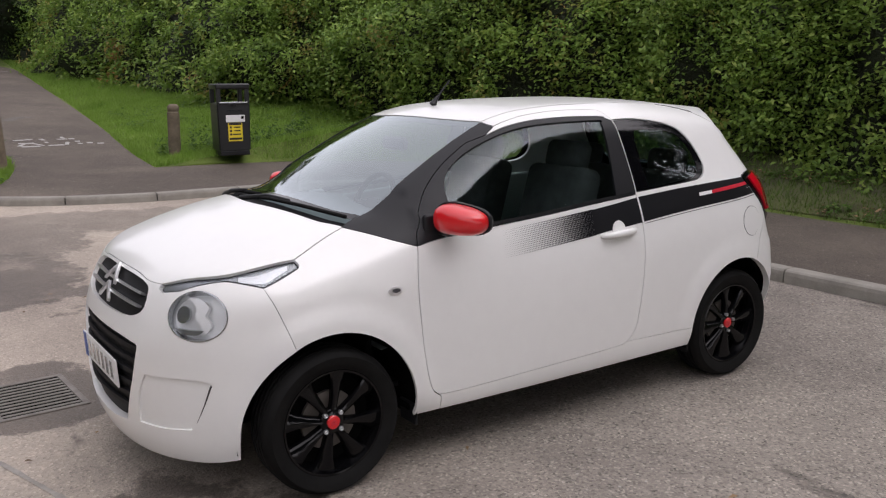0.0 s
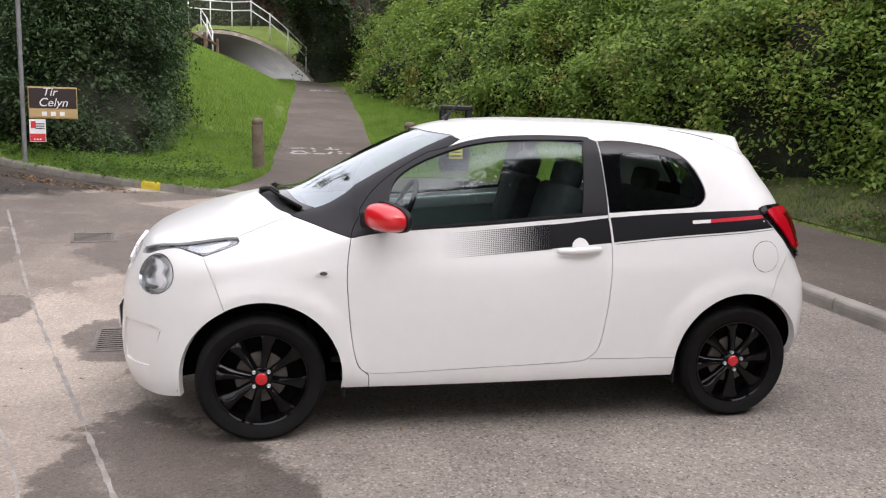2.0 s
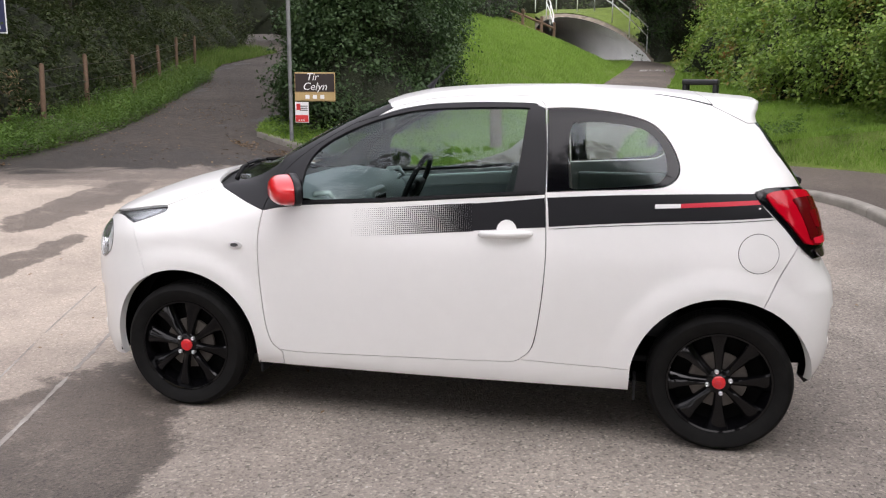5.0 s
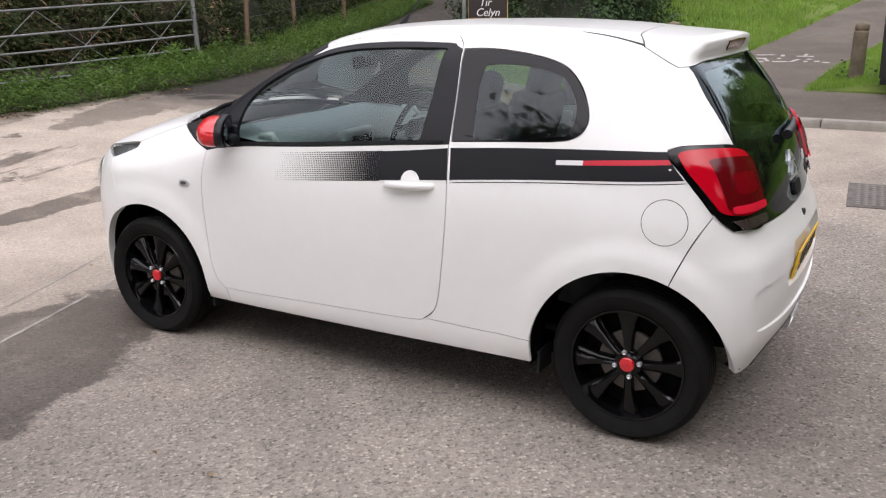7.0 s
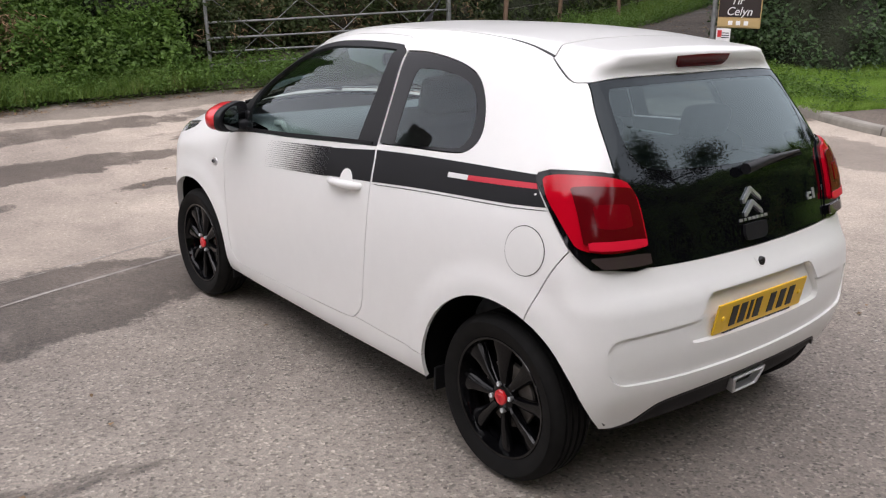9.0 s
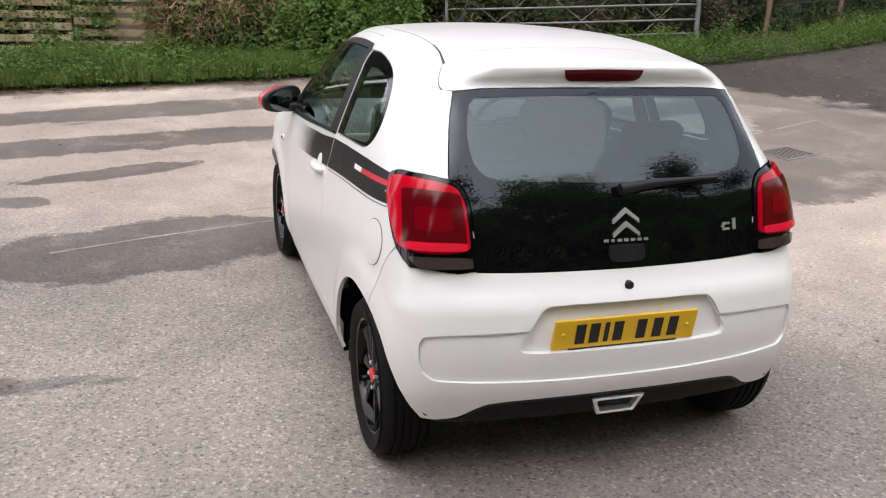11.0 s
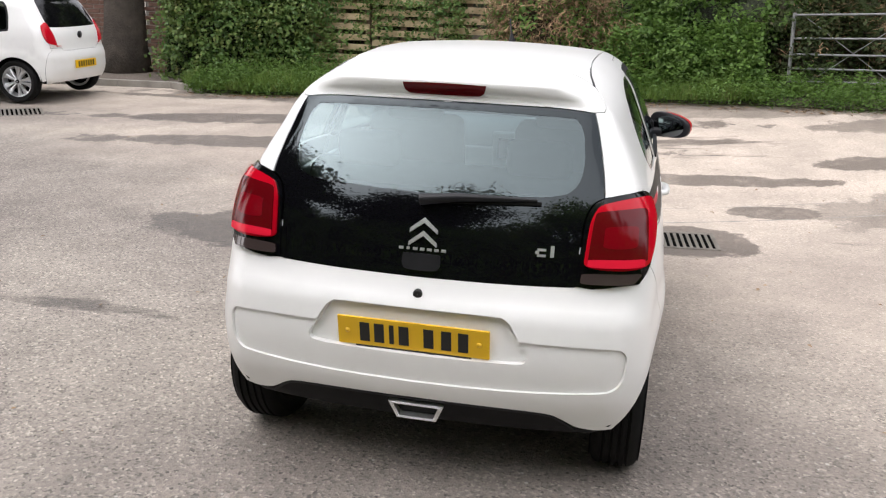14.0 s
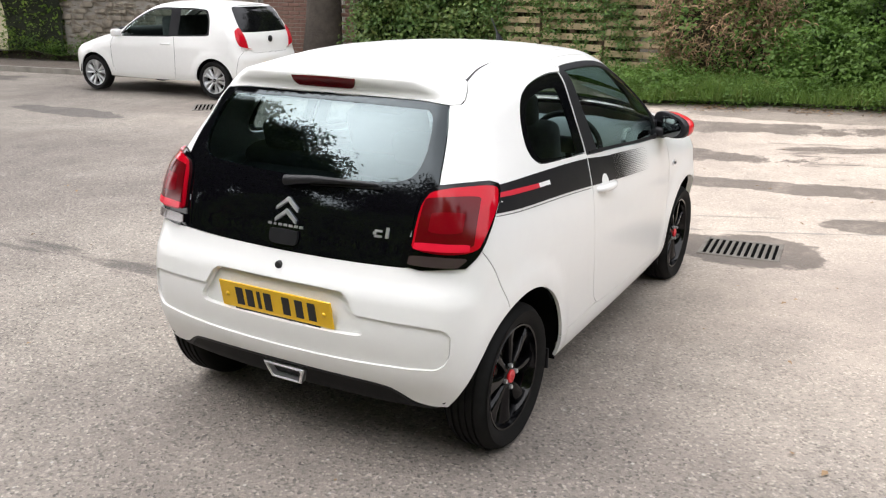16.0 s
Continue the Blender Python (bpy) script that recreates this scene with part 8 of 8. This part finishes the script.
hxs = np.concatenate([np.linspace(-8.6, rim[0, 0] - 0.2, 14), np.linspace(rim[0, 0], rim[-1, 0], 22), np.linspace(rim[-1, 0] + 0.2, 14, 14)])
ins = (hxs > rim[0, 0] - 0.01) & (hxs < rim[-1, 0] + 0.01)
y0 = np.where(ins, np.interp(hxs, rim[:, 0], rim[:, 1]) + 0.25, 36.6)
z0 = np.where(ins, np.interp(hxs, rim[:, 0], rim[:, 2]) + 0.22, crest(hxs))
back_ = np.concatenate([np.linspace(0, 6, 14), np.linspace(8, 60, 12)])
hx, hy = np.meshgrid(hxs, back_)
hy = hy + y0
hz = z0 + np.minimum(0.45 * back_[:, None], 1.0) * ins * np.clip(5.0 - z0, 0, 1) + 0.07 * back_[:, None]
emb = mesh_ob("embankment", np.stack([hx.ravel(), hy.ravel(), hz.ravel()], -1), [[j * 50 + i, j * 50 + i + 1, (j + 1) * 50 + i + 1, (j + 1) * 50 + i] for j in range(25) for i in range(49)], TURF)
tagged(emb, "grass embankment over the underpass", "embankment", kind="structure")
for lo_, hi_ in ((-8.6, float(rim[0, 0])), (float(rim[-1, 0]), 14.0)):
    q = np.linspace(lo_, hi_, 24)
    v = [(x, 36.6, float(height(x, 36.6)) - 0.5) for x in q] + [(x, 36.6, float(crest(x)) + 0.02) for x in q]
    w_ = mesh_ob("embankment_face", v, [[i, i + 1, 24 + i + 1, 24 + i] for i in range(23)], TURF)
    tagged(w_, "steep grass face beside the underpass", "embankment", kind="structure")


def railing(pts, label, rails=(0.95, 0.55), tall=1.0):
    r = thing("railing", label, "railing")
    for h in rails:
        bm = bmesh.new()
        tube(bm, [(x, y, z + h) for x, y, z in pts], 0.026, 8)
        part("rail", bm, WHITE_STEEL, r, smooth=True)
    for x, y, z in pts:
        bm = bmesh.new()
        tube(bm, [(x, y, z - 0.3), (x, y, z + tall)], 0.028, 8)
        part("post", bm, WHITE_STEEL, r, smooth=True)


railing([(1.35, 36.7, 3.0), (0.55, 37.1, 3.8), (-0.25, 37.6, 4.5), (-1.1, 38.3, 5.1)], "white tubular railing above the underpass")
railing([(-2.75, 35.6, 3.45), (-3.05, 37.2, 4.15), (-3.4, 39.0, 4.7)], "short white railing beside the underpass")
railing([(-4.0, 39.6, 5.2), (-3.0, 39.8, 5.2), (-2.0, 40.0, 5.2), (-1.1, 38.3, 5.1)], "white railing along the top of the embankment")
wf = thing("wooden_fence", "brown post and rail fence on the grass bank", "fence")
fpts = [(-4.3, 31.0), (-3.6, 31.4), (-2.9, 31.9), (-2.45, 32.6)]
f3 = [(x, y, float(bank_height(x, y)) - 0.22) for x, y in fpts]
for h in (0.35, 0.75):
    bm = bmesh.new()
    tube(bm, [(x, y, z + h) for x, y, z in f3], 0.05, 6)
    part("rail", bm, STAKE_WOOD, wf)
for x, y, z in f3:
    part("post", box(bmesh.new(), (0.11, 0.11, 1.2), (x, y, z + 0.4), 0.01), STAKE_WOOD, wf)
far_car = thing("distant_car", "dark red car seen through the underpass", "car", matrix=pose(-4.9, 43.5, float(height(-4.9, 43.5)) + 0.55, 0, 0, 60))
part("body", box(bmesh.new(), (3.6, 1.6, 0.75), (0, 0, 0.45), 0.2, 4), RED, far_car, smooth=True)
part("cabin", box(bmesh.new(), (1.9, 1.35, 0.6), (0.2, 0, 1.0), 0.22, 4), GLOSS, far_car, smooth=True)
for sx in (-1.1, 1.1):
    for sy in (-0.72, 0.72):
        bm = bmesh.new()
        lathe(bm, [(0.001, -0.09), (0.28, -0.09), (0.30, -0.04), (0.30, 0.04), (0.28, 0.09), (0.001, 0.09)], 20)
        part("wheel", bm, RUBBER, far_car, smooth=True, autosmooth=40, matrix=pose(sx, sy, 0.15))

# ---- old walls, kerb and trunk behind the parked car ----
WALL = [(-9.9, -7.9), (-9.6, -10.0), (-9.2, -13.0), (-8.6, -17.0), (-7.8, -24.0)]


def masonry(name, label, a, b, tall, thick, size, mat, base=None, jitter=0.0, z0=-0.1):
    """A wall of single stones or bricks with recessed joints."""
    a, b = np.array(a, float), np.array(b, float)
    L = float(np.linalg.norm(b - a))
    turn = math.degrees(math.atan2(b[1] - a[1], b[0] - a[0]))
    wall = thing(name, label, "wall", kind="structure", matrix=pose(a[0], a[1], z0, 0, 0, turn))
    part("backing", box(bmesh.new(), (L, thick - 0.03, tall), (L / 2, 0, tall / 2)), MORTAR, wall)
    bl, bh = size
    meshes = []
    for q in range(6):
        bm = bmesh.new()
        box(bm, (bl - 0.012, thick, bh - 0.012), (0, 0, 0), 0.006 if jitter == 0 else 0.02, 1)
        for v in bm.verts:
            v.co += Vector(rng.normal(0, jitter * 0.14, 3)) * bh
        me = bpy.data.meshes.new("stone")
        bm.to_mesh(me)
        bm.free()
        me.materials.append(mat)
        meshes.append(me)
    rows_, made = int(tall / bh), 0
    for r in range(rows_):
        x = bl * (0.25 if r % 2 else 0.75) - bl
        while x < L + bl * 0.3 and made < 290:
            s = 1.0 if jitter == 0 else rng.uniform(0.65, 1.25)
            cx = x + bl * s / 2
            if 0.2 * bl < cx < L - 0.2 * bl:
                ob = new("brick" if jitter == 0 else "stone", meshes[rng.integers(0, 6)])
                ob.parent = wall
                ob.matrix_basis = pose(cx, rng.normal(0, 0.003 + 0.010 * jitter), bh * (r + 0.5), 0, rng.normal(0, 2 * jitter), 0) @ Matrix.Diagonal((s, 1, 1, 1))
                made += 1
            x += bl * s
    return wall


masonry("wall_stone", "old rubble stone garden wall", (-8.85, -14.2), (-9.65, -9.6), 2.3, 0.45, (0.27, 0.125), STONE, jitter=1.0)
masonry("wall_brick", "red brick garden wall behind the parked car", (-9.65, -9.6), (-9.85, -8.35), 2.3, 0.24, (0.225, 0.075), BRICK)
masonry("wall_pier", "red brick pier beside an old trunk", (-9.75, -7.7), (-9.78, -7.15), 2.1, 0.36, (0.225, 0.075), BRICK)
cw = thing("wall_cream", "cream rendered wall at the roadside", "wall", kind="structure")
part("render", box(bmesh.new(), (10.0, 0.3, 2.6), (0, 0, 1.2), 0.01), RENDER, cw, matrix=pose(-8.0, -19.2, 0, 0, 0, 80 + 20))
bank("ivy", "ivy climbing the end of the cream wall", [(-8.35, -15.6), (-8.55, -14.9), (-8.75, -14.2)], [2.3, 2.4, 2.2], 0.2, 0.07, 9000, LEAF_HEDGE, side=-1, lump=0.10, zfun=lambda x, y: 0 * x, category="ivy", slim=0.8, spread=0.12)
bank("weeds", "grass and weeds at the foot of the old walls", [(-7.6, -19.0), (-8.3, -15.0), (-8.9, -12.0), (-9.2, -9.0)], [0.35, 0.3, 0.35], 0.4, 0.06, 9000, LEAF_WEED, side=-1, lump=0.06, zfun=lambda x, y: 0 * x + 0.08, category="weeds", core_mat=SOIL, slim=0.5, spread=0.09)
trunk = thing("old_tree", "thick dark trunk between the brick walls", "tree", matrix=pose(-9.45, -8.05, 0))
bm = bmesh.new()
tube(bm, [(0, 0, -0.1), (0.03, 0.02, 0.5), (-0.02, 0.05, 1.4), (0.05, 0.0, 3.0), (0.0, 0.1, 5.5)], [0.48, 0.36, 0.32, 0.30, 0.25], 16)
for v in bm.verts:
    k = 1 + 0.06 * math.sin(math.atan2(v.co.y, v.co.x) * 7 + v.co.z)
    v.co.x *= k
    v.co.y *= k
part("trunk", bm, BARK, trunk, smooth=True)
sheet("far_pavement", [(-8.35, -6.5), (-8.15, -8.0), (-7.5, -11.0), (-7.0, -13.5), (-6.2, -20.0), (-8.2, -24.0), (-10.5, -10.0), (-10.2, -6.6)], PAVE, lambda x, y: 0 * x + 0.09, 0.6, label="narrow asphalt pavement below the old walls", category="pavement", skirt=0.0)
kerb_run([(-8.35, -6.5), (-8.15, -8.0), (-7.5, -11.0), (-7.0, -13.5), (-6.2, -20.0)], 0.10, "mossy concrete kerb behind the parked car")
kerb_run([(-7.9, -5.7), (-8.1, -6.1), (-8.35, -6.5)], 0.10, "mossy end of the concrete kerb")

# pale joints across the asphalt
def joint_line(pts, wide, label):
    jp = straight(spline(pts, 8), 0.04)
    jn = np.gradient(jp, axis=0)
    jn = np.stack([-jn[:, 1], jn[:, 0]], -1) / np.linalg.norm(jn, axis=1, keepdims=True)
    k = np.arange(len(jp))
    wd = wide * (0.75 + 0.25 * np.sin(k * 1.7) * np.sin(k * 0.43 + 1) + rng.normal(0, 0.18, len(jp)))
    wd = np.clip(wd, 0.001, None) * np.where(np.sin(k * 0.31) * np.sin(k * 0.117 + 2) > 0.62, 0.15, 1.0)
    up = height(*jp.T) + 0.003
    v = np.concatenate([np.column_stack([jp + jn * wd[:, None], up]), np.column_stack([jp - jn * wd[:, None], up])])
    m_ = len(jp)
    tagged(mesh_ob("asphalt_joint", v, [[i, i + 1, m_ + i + 1, m_ + i] for i in range(m_ - 1)], JOINT), label, "joint", kind="structure")


joint_line([(-3.69, 5.23), (-3.28, 3.83), (-2.81, 2.2), (-2.19, 0.23), (-1.82, -0.96), (-1.66, -1.48), (-1.42, -2.1)], 0.015, "pale worn joint line across the asphalt")
joint_line([(-3.87, 4.45), (-3.2, 2.09), (-2.65, 0.39), (-2.19, -0.86), (-1.95, -1.7)], 0.008, "faint second joint line in the asphalt")


# ---- the small white hatchback parked across the yard ----
CITY = Shell(
    top=[(-1.98, 0.56), (-1.92, 0.64), (-1.80, 0.72), (-1.55, 0.82), (-1.3, 0.90), (-1.05, 0.965), (-0.86, 1.03), (-0.6, 1.185), (-0.35, 1.32), (-0.1, 1.41), (0.2, 1.462), (0.6, 1.475), (1.0, 1.46), (1.3, 1.44), (1.6, 1.42), (1.9, 1.40)],
    section=[(0.1, 0.70), (0.2, 0.76), (0.32, 0.80), (0.5, 0.815), (0.7, 0.815), (0.88, 0.80), (1.0, 0.775), (1.2, 0.705), (1.35, 0.645), (1.5, 0.58)],
    rear=[(0.15, 1.64), (0.3, 1.71), (0.45, 1.75), (0.6, 1.75), (0.72, 1.715), (0.9, 1.69), (1.0, 1.655), (1.1, 1.60), (1.2, 1.54), (1.3, 1.475), (1.38, 1.42), (1.45, 1.40)],
    front=[(0.1, -1.84), (0.2, -1.92), (0.35, -1.95), (0.55, -1.95), (0.75, -1.93), (0.9, -1.88)],
    plan=[(-1.9, -0.05), (-1.5, -0.02), (-1.0, -0.01), (0.0, 0.0), (1.2, 0.0), (1.6, -0.04), (1.8, -0.07)],
    wheels=((-1.21, 0.285), (1.21, 0.285)), arch=0.33, narrow=0.03)
car2 = thing("parked_car", "small white three-door car with silver alloy wheels", "car", matrix=pose(-6.54, -8.62, 0.025, 0, 0, 94) @ Matrix.Diagonal((0.98, 0.98, 0.955, 1)))


def s2(*p, n=6):
    return lay(CITY, "s", spline(p, n))


def t2(*p, n=6):
    return lay(CITY, "t", spline(p, n))


def r2(*p, n=6):
    return lay(CITY, "r", spline(p, n))


def f2(*p, n=6):
    return lay(CITY, "f", spline(p, n))


def arc2(cx, a0, a1):
    a = np.radians(np.linspace(a0, a1, 26))
    return lay(CITY, "s", np.stack([cx + 0.33 * np.cos(a), 0.285 + 0.33 * np.sin(a)], -1))


c_hood = s2((-0.98, 0.955), (-1.25, 0.905), (-1.42, 0.845), (-1.52, 0.80))
c_seam = t2((-0.22, -0.52), (0.2, -0.53), (0.8, -0.53), (1.2, -0.52), (1.36, -0.51))
c_post = t2((-0.98, -0.63), (-0.80, -0.595), (-0.55, -0.56), (-0.22, -0.52))
c_gate = r2((-0.54, 1.40), (-0.58, 1.25), (-0.62, 1.05), (-0.64, 0.90), (-0.645, 0.74))
c_win1 = [s2((-0.64, 0.90), (-0.30, 0.905), (0.1, 0.915), (0.42, 0.925)), s2((0.42, 0.925), (0.42, 1.2), (0.40, 1.36)), s2((0.40, 1.36), (0.15, 1.36), (-0.08, 1.315), (-0.32, 1.20), (-0.54, 1.04), (-0.64, 0.90))]
c_win2 = [s2((0.53, 0.93), (0.8, 0.94), (1.10, 0.955), (1.15, 0.98)), s2((1.15, 0.98), (1.13, 1.14), (1.08, 1.28), (1.02, 1.34)), s2((1.02, 1.34), (0.75, 1.36), (0.50, 1.36)), s2((0.50, 1.36), (0.52, 1.2), (0.53, 0.93))]
c_side = [c_hood[::-1], c_post, c_seam, c_gate, s2((1.66, 0.72), (1.62, 0.50), (1.60, 0.30)), s2((1.60, 0.30), (1.54, 0.28)), arc2(1.21, 2, 182), s2((0.88, 0.25), (0.0, 0.24), (-0.88, 0.25)), arc2(-1.21, -2, 178), s2((-1.545, 0.28), (-1.56, 0.50), (-1.55, 0.72), (-1.52, 0.80))]
panel("body_side", CITY, Flat((-0.05, 1, -0.35)), c_side, WHITE, car2, holes=[c_win1, c_win2], mirror=True, grid=0.06)
for wn2 in (c_win1, c_win2):
    panel("side_window", CITY, Flat((0, 1, -0.35)), wn2, GLASS, car2, mirror=True, out=-0.004, gap=0.012, depth=0, grid=0.06)
    panel("window_frame", CITY, Flat((0, 1, -0.35)), wn2, SATIN, car2, holes=[[shr for shr in [np.array([p for p in CITY.cast((lambda c, q: np.column_stack([q[:, 0], 0 * q[:, 0] - 1.5, q[:, 1]]))(0, np.concatenate(wn2)[:, [0, 2]].mean(0) + (np.concatenate(wn2)[:, [0, 2]] - np.concatenate(wn2)[:, [0, 2]].mean(0)) * 0.90), (0, 1, 0), 1.5)])]]], mirror=True, out=0.0, gap=-0.001, depth=0.004, grid=0.05)
panel("door_pillar", CITY, Flat((0, 1, -0.35)), [s2((0.415, 0.925), (0.535, 0.930)), s2((0.535, 0.930), (0.525, 1.2), (0.505, 1.36)), s2((0.505, 1.36), (0.395, 1.36)), s2((0.395, 1.36), (0.415, 1.2), (0.415, 0.925))], SATIN, car2, mirror=True, out=0.002, gap=0, depth=0.003, grid=0.05)
for line_ in ([s2((0.47, 0.92), (0.485, 0.7), (0.47, 0.42), (0.45, 0.30)), s2((0.456, 0.30), (0.476, 0.42), (0.491, 0.7), (0.476, 0.92))], [s2((-0.80, 0.90), (-0.83, 0.7), (-0.80, 0.40), (-0.74, 0.33)), s2((-0.734, 0.33), (-0.794, 0.40), (-0.824, 0.7), (-0.794, 0.90))]):
    panel("door_gap", CITY, Flat((0, 1, -0.35)), line_, INK, car2, mirror=True, out=0.001, gap=0, depth=0.001, grid=0.05)
c_half = lambda *c: [np.concatenate([np.concatenate(c), np.concatenate(c)[::-1] * (1, -1, 1)])]
c_foot = t2((-0.98, -0.63), (-1.05, -0.4), (-1.09, -0.2), (-1.10, 0.0))
c_head = t2((-0.22, -0.52), (-0.26, -0.3), (-0.28, 0.0))
c_nose = f2((0.0, 0.735), (-0.30, 0.735), (-0.50, 0.745))
panel("bonnet", CITY, Flat((0.5, 0, -1)), c_half(c_nose, s2((-1.66, 0.755), (-1.52, 0.80)), c_hood[::-1], c_foot), WHITE, car2, grid=0.06)
panel("windscreen", CITY, Flat((0.3, 0, -1)), c_half(c_foot[::-1], c_post, c_head), GLASS, car2, out=-0.002, depth=0, grid=0.08)
panel("roof", CITY, Flat((0, 0, -1)), c_half(c_head[::-1], c_seam, t2((1.36, -0.51), (1.385, -0.3), (1.395, 0.0))), WHITE, car2, grid=0.07)
panel("front_bumper", CITY, Round(-1.0), c_half(c_nose, s2((-1.66, 0.755), (-1.52, 0.80)), s2((-1.52, 0.80), (-1.55, 0.72), (-1.56, 0.50), (-1.545, 0.28)), f2((-0.62, 0.21), (-0.3, 0.20), (0.0, 0.20))), WHITE, car2, grid=0.06)
c_glow = r2((0.0, 1.385), (-0.35, 1.385), (-0.50, 1.375), (-0.56, 1.22), (-0.575, 1.05), (-0.50, 1.015), (0.0, 1.01))
panel("tailgate", CITY, Round(0.9), c_half(r2((0.0, 1.405), (-0.54, 1.40)), c_gate, r2((-0.645, 0.74), (-0.45, 0.735), (-0.40, 0.70), (0.0, 0.70))), WHITE, car2, holes=[[whole(c_glow)]], grid=0.05)
panel("rear_window", CITY, Round(0.9), [whole(c_glow)], GLOSS, car2, out=-0.001, gap=0.002, depth=0, grid=0.05, label="dark glossy rear window")
panel("rear_bumper", CITY, Round(0.9), c_half(r2((0.0, 0.70), (-0.40, 0.70), (-0.45, 0.735), (-0.645, 0.74)), s2((1.66, 0.72), (1.62, 0.50), (1.60, 0.30)), r2((-0.62, 0.25), (-0.3, 0.245), (0.0, 0.245))), WHITE, car2, grid=0.05)
c_lamp = [r2((-0.580, 1.06), (-0.560, 0.95), (-0.535, 0.82), (-0.53, 0.760)), r2((-0.53, 0.760), (-0.60, 0.757)), s2((1.685, 0.760), (1.635, 0.81), (1.59, 0.92), (1.55, 1.04)), r2((-0.605, 1.08), (-0.580, 1.06))]
panel("tail_lamp", CITY, Round(0.9), c_lamp, LENS_RED, car2, mirror=True, out=0.012, gap=0, depth=0.014, grid=0.03, label="upright red tail lamp")
# added black sheet for the shade inside the tail of this body
panel("inner_shade_sheet", CITY, Round(0.9), c_half(r2((0.0, 1.0), (-0.55, 1.0)), s2((1.6, 0.95), (1.5, 0.5)), r2((-0.55, 0.35), (0.0, 0.35))), DARK, car2, out=-0.06, gap=0, depth=0, grid=0.09)
w2 = wheel("wheel", (-1.21, -0.735, 0.285), car2, tyre_r=0.285, rim_mat=SILVER, cap_mat=SATIN, spokes=10, paired=True)
copy_thing(w2, pose(1.21, -0.735, 0.285, 0, 20, 0)), copy_thing(w2, pose(-1.21, 0.735, 0.285, 0, 40, 180)), copy_thing(w2, pose(1.21, 0.735, 0.285, 0, 9, 180))
part("underfloor", box(bmesh.new(), (3.1, 1.3, 0.35), (0, 0, 0.42), 0.05), DARK, car2)
for x in (-0.05, 0.95):
    part("seat_row", box(bmesh.new(), (0.25, 1.15, 0.75), (x + 0.2, 0, 0.85), 0.08, 3), CLOTH, car2, smooth=True)
part("dashboard", box(bmesh.new(), (0.35, 1.2, 0.3), (-0.75, 0, 0.88), 0.08, 3), PLASTIC, car2, smooth=True)
plate2 = part("number_plate", box(bmesh.new(), (0.01, 0.52, 0.11), (0, 0, 0), 0.003), PLATE_Y, car2, matrix=pose(1.762, 0, 0.50))
for k in range(7):
    part("plate_bar", box(bmesh.new(), (0.002, 0.036, 0.075), (0.006, -0.18 + 0.06 * k, 0)), INK, plate2)
bm = bmesh.new()
lathe(bm, [(0.05, 0), (0.05, 0.012), (0.001, 0.014)], 16)
part("badge", bm, SATIN, car2, smooth=True, matrix=pose(1.695, 0, 0.90, 0, 0, -90))
for sy in (-1, 1):
    bm = bmesh.new()
    box(bm, (0.10, 0.17, 0.12), (-0.60, sy * 0.89, 0.955), 0.035, 3)
    box(bm, (0.06, 0.10, 0.04), (-0.60, sy * 0.79, 0.915), 0.01)
    part("door_mirror", bm, WHITE, car2, smooth=True)
    bm = bmesh.new()
    tube(bm, [(0.22, sy * 0.80, 0.80), (0.26, sy * 0.825, 0.802), (0.36, sy * 0.825, 0.806), (0.40, sy * 0.80, 0.806)], 0.014, 8)
    part("door_handle", bm, WHITE, car2, smooth=True)
for wx in (-1.21, 1.21):
    for sy in (-1, 1):
        bm = bmesh.new()
        arch_ = [[bm.verts.new((0.345 * math.cos(t), yy, 0.345 * math.sin(t))) for t in np.linspace(0, math.pi, 17)] for yy in (0.0, 0.30)]
        for q in range(16):
            bm.faces.new((arch_[0][q], arch_[0][q + 1], arch_[1][q + 1], arch_[1][q]))
        bm.faces.new(arch_[1])
        part("wheel_arch_liner", bm, DARK, car2, matrix=pose(wx, sy * 0.78, 0.285, 0, 0, 0 if sy < 0 else 180))
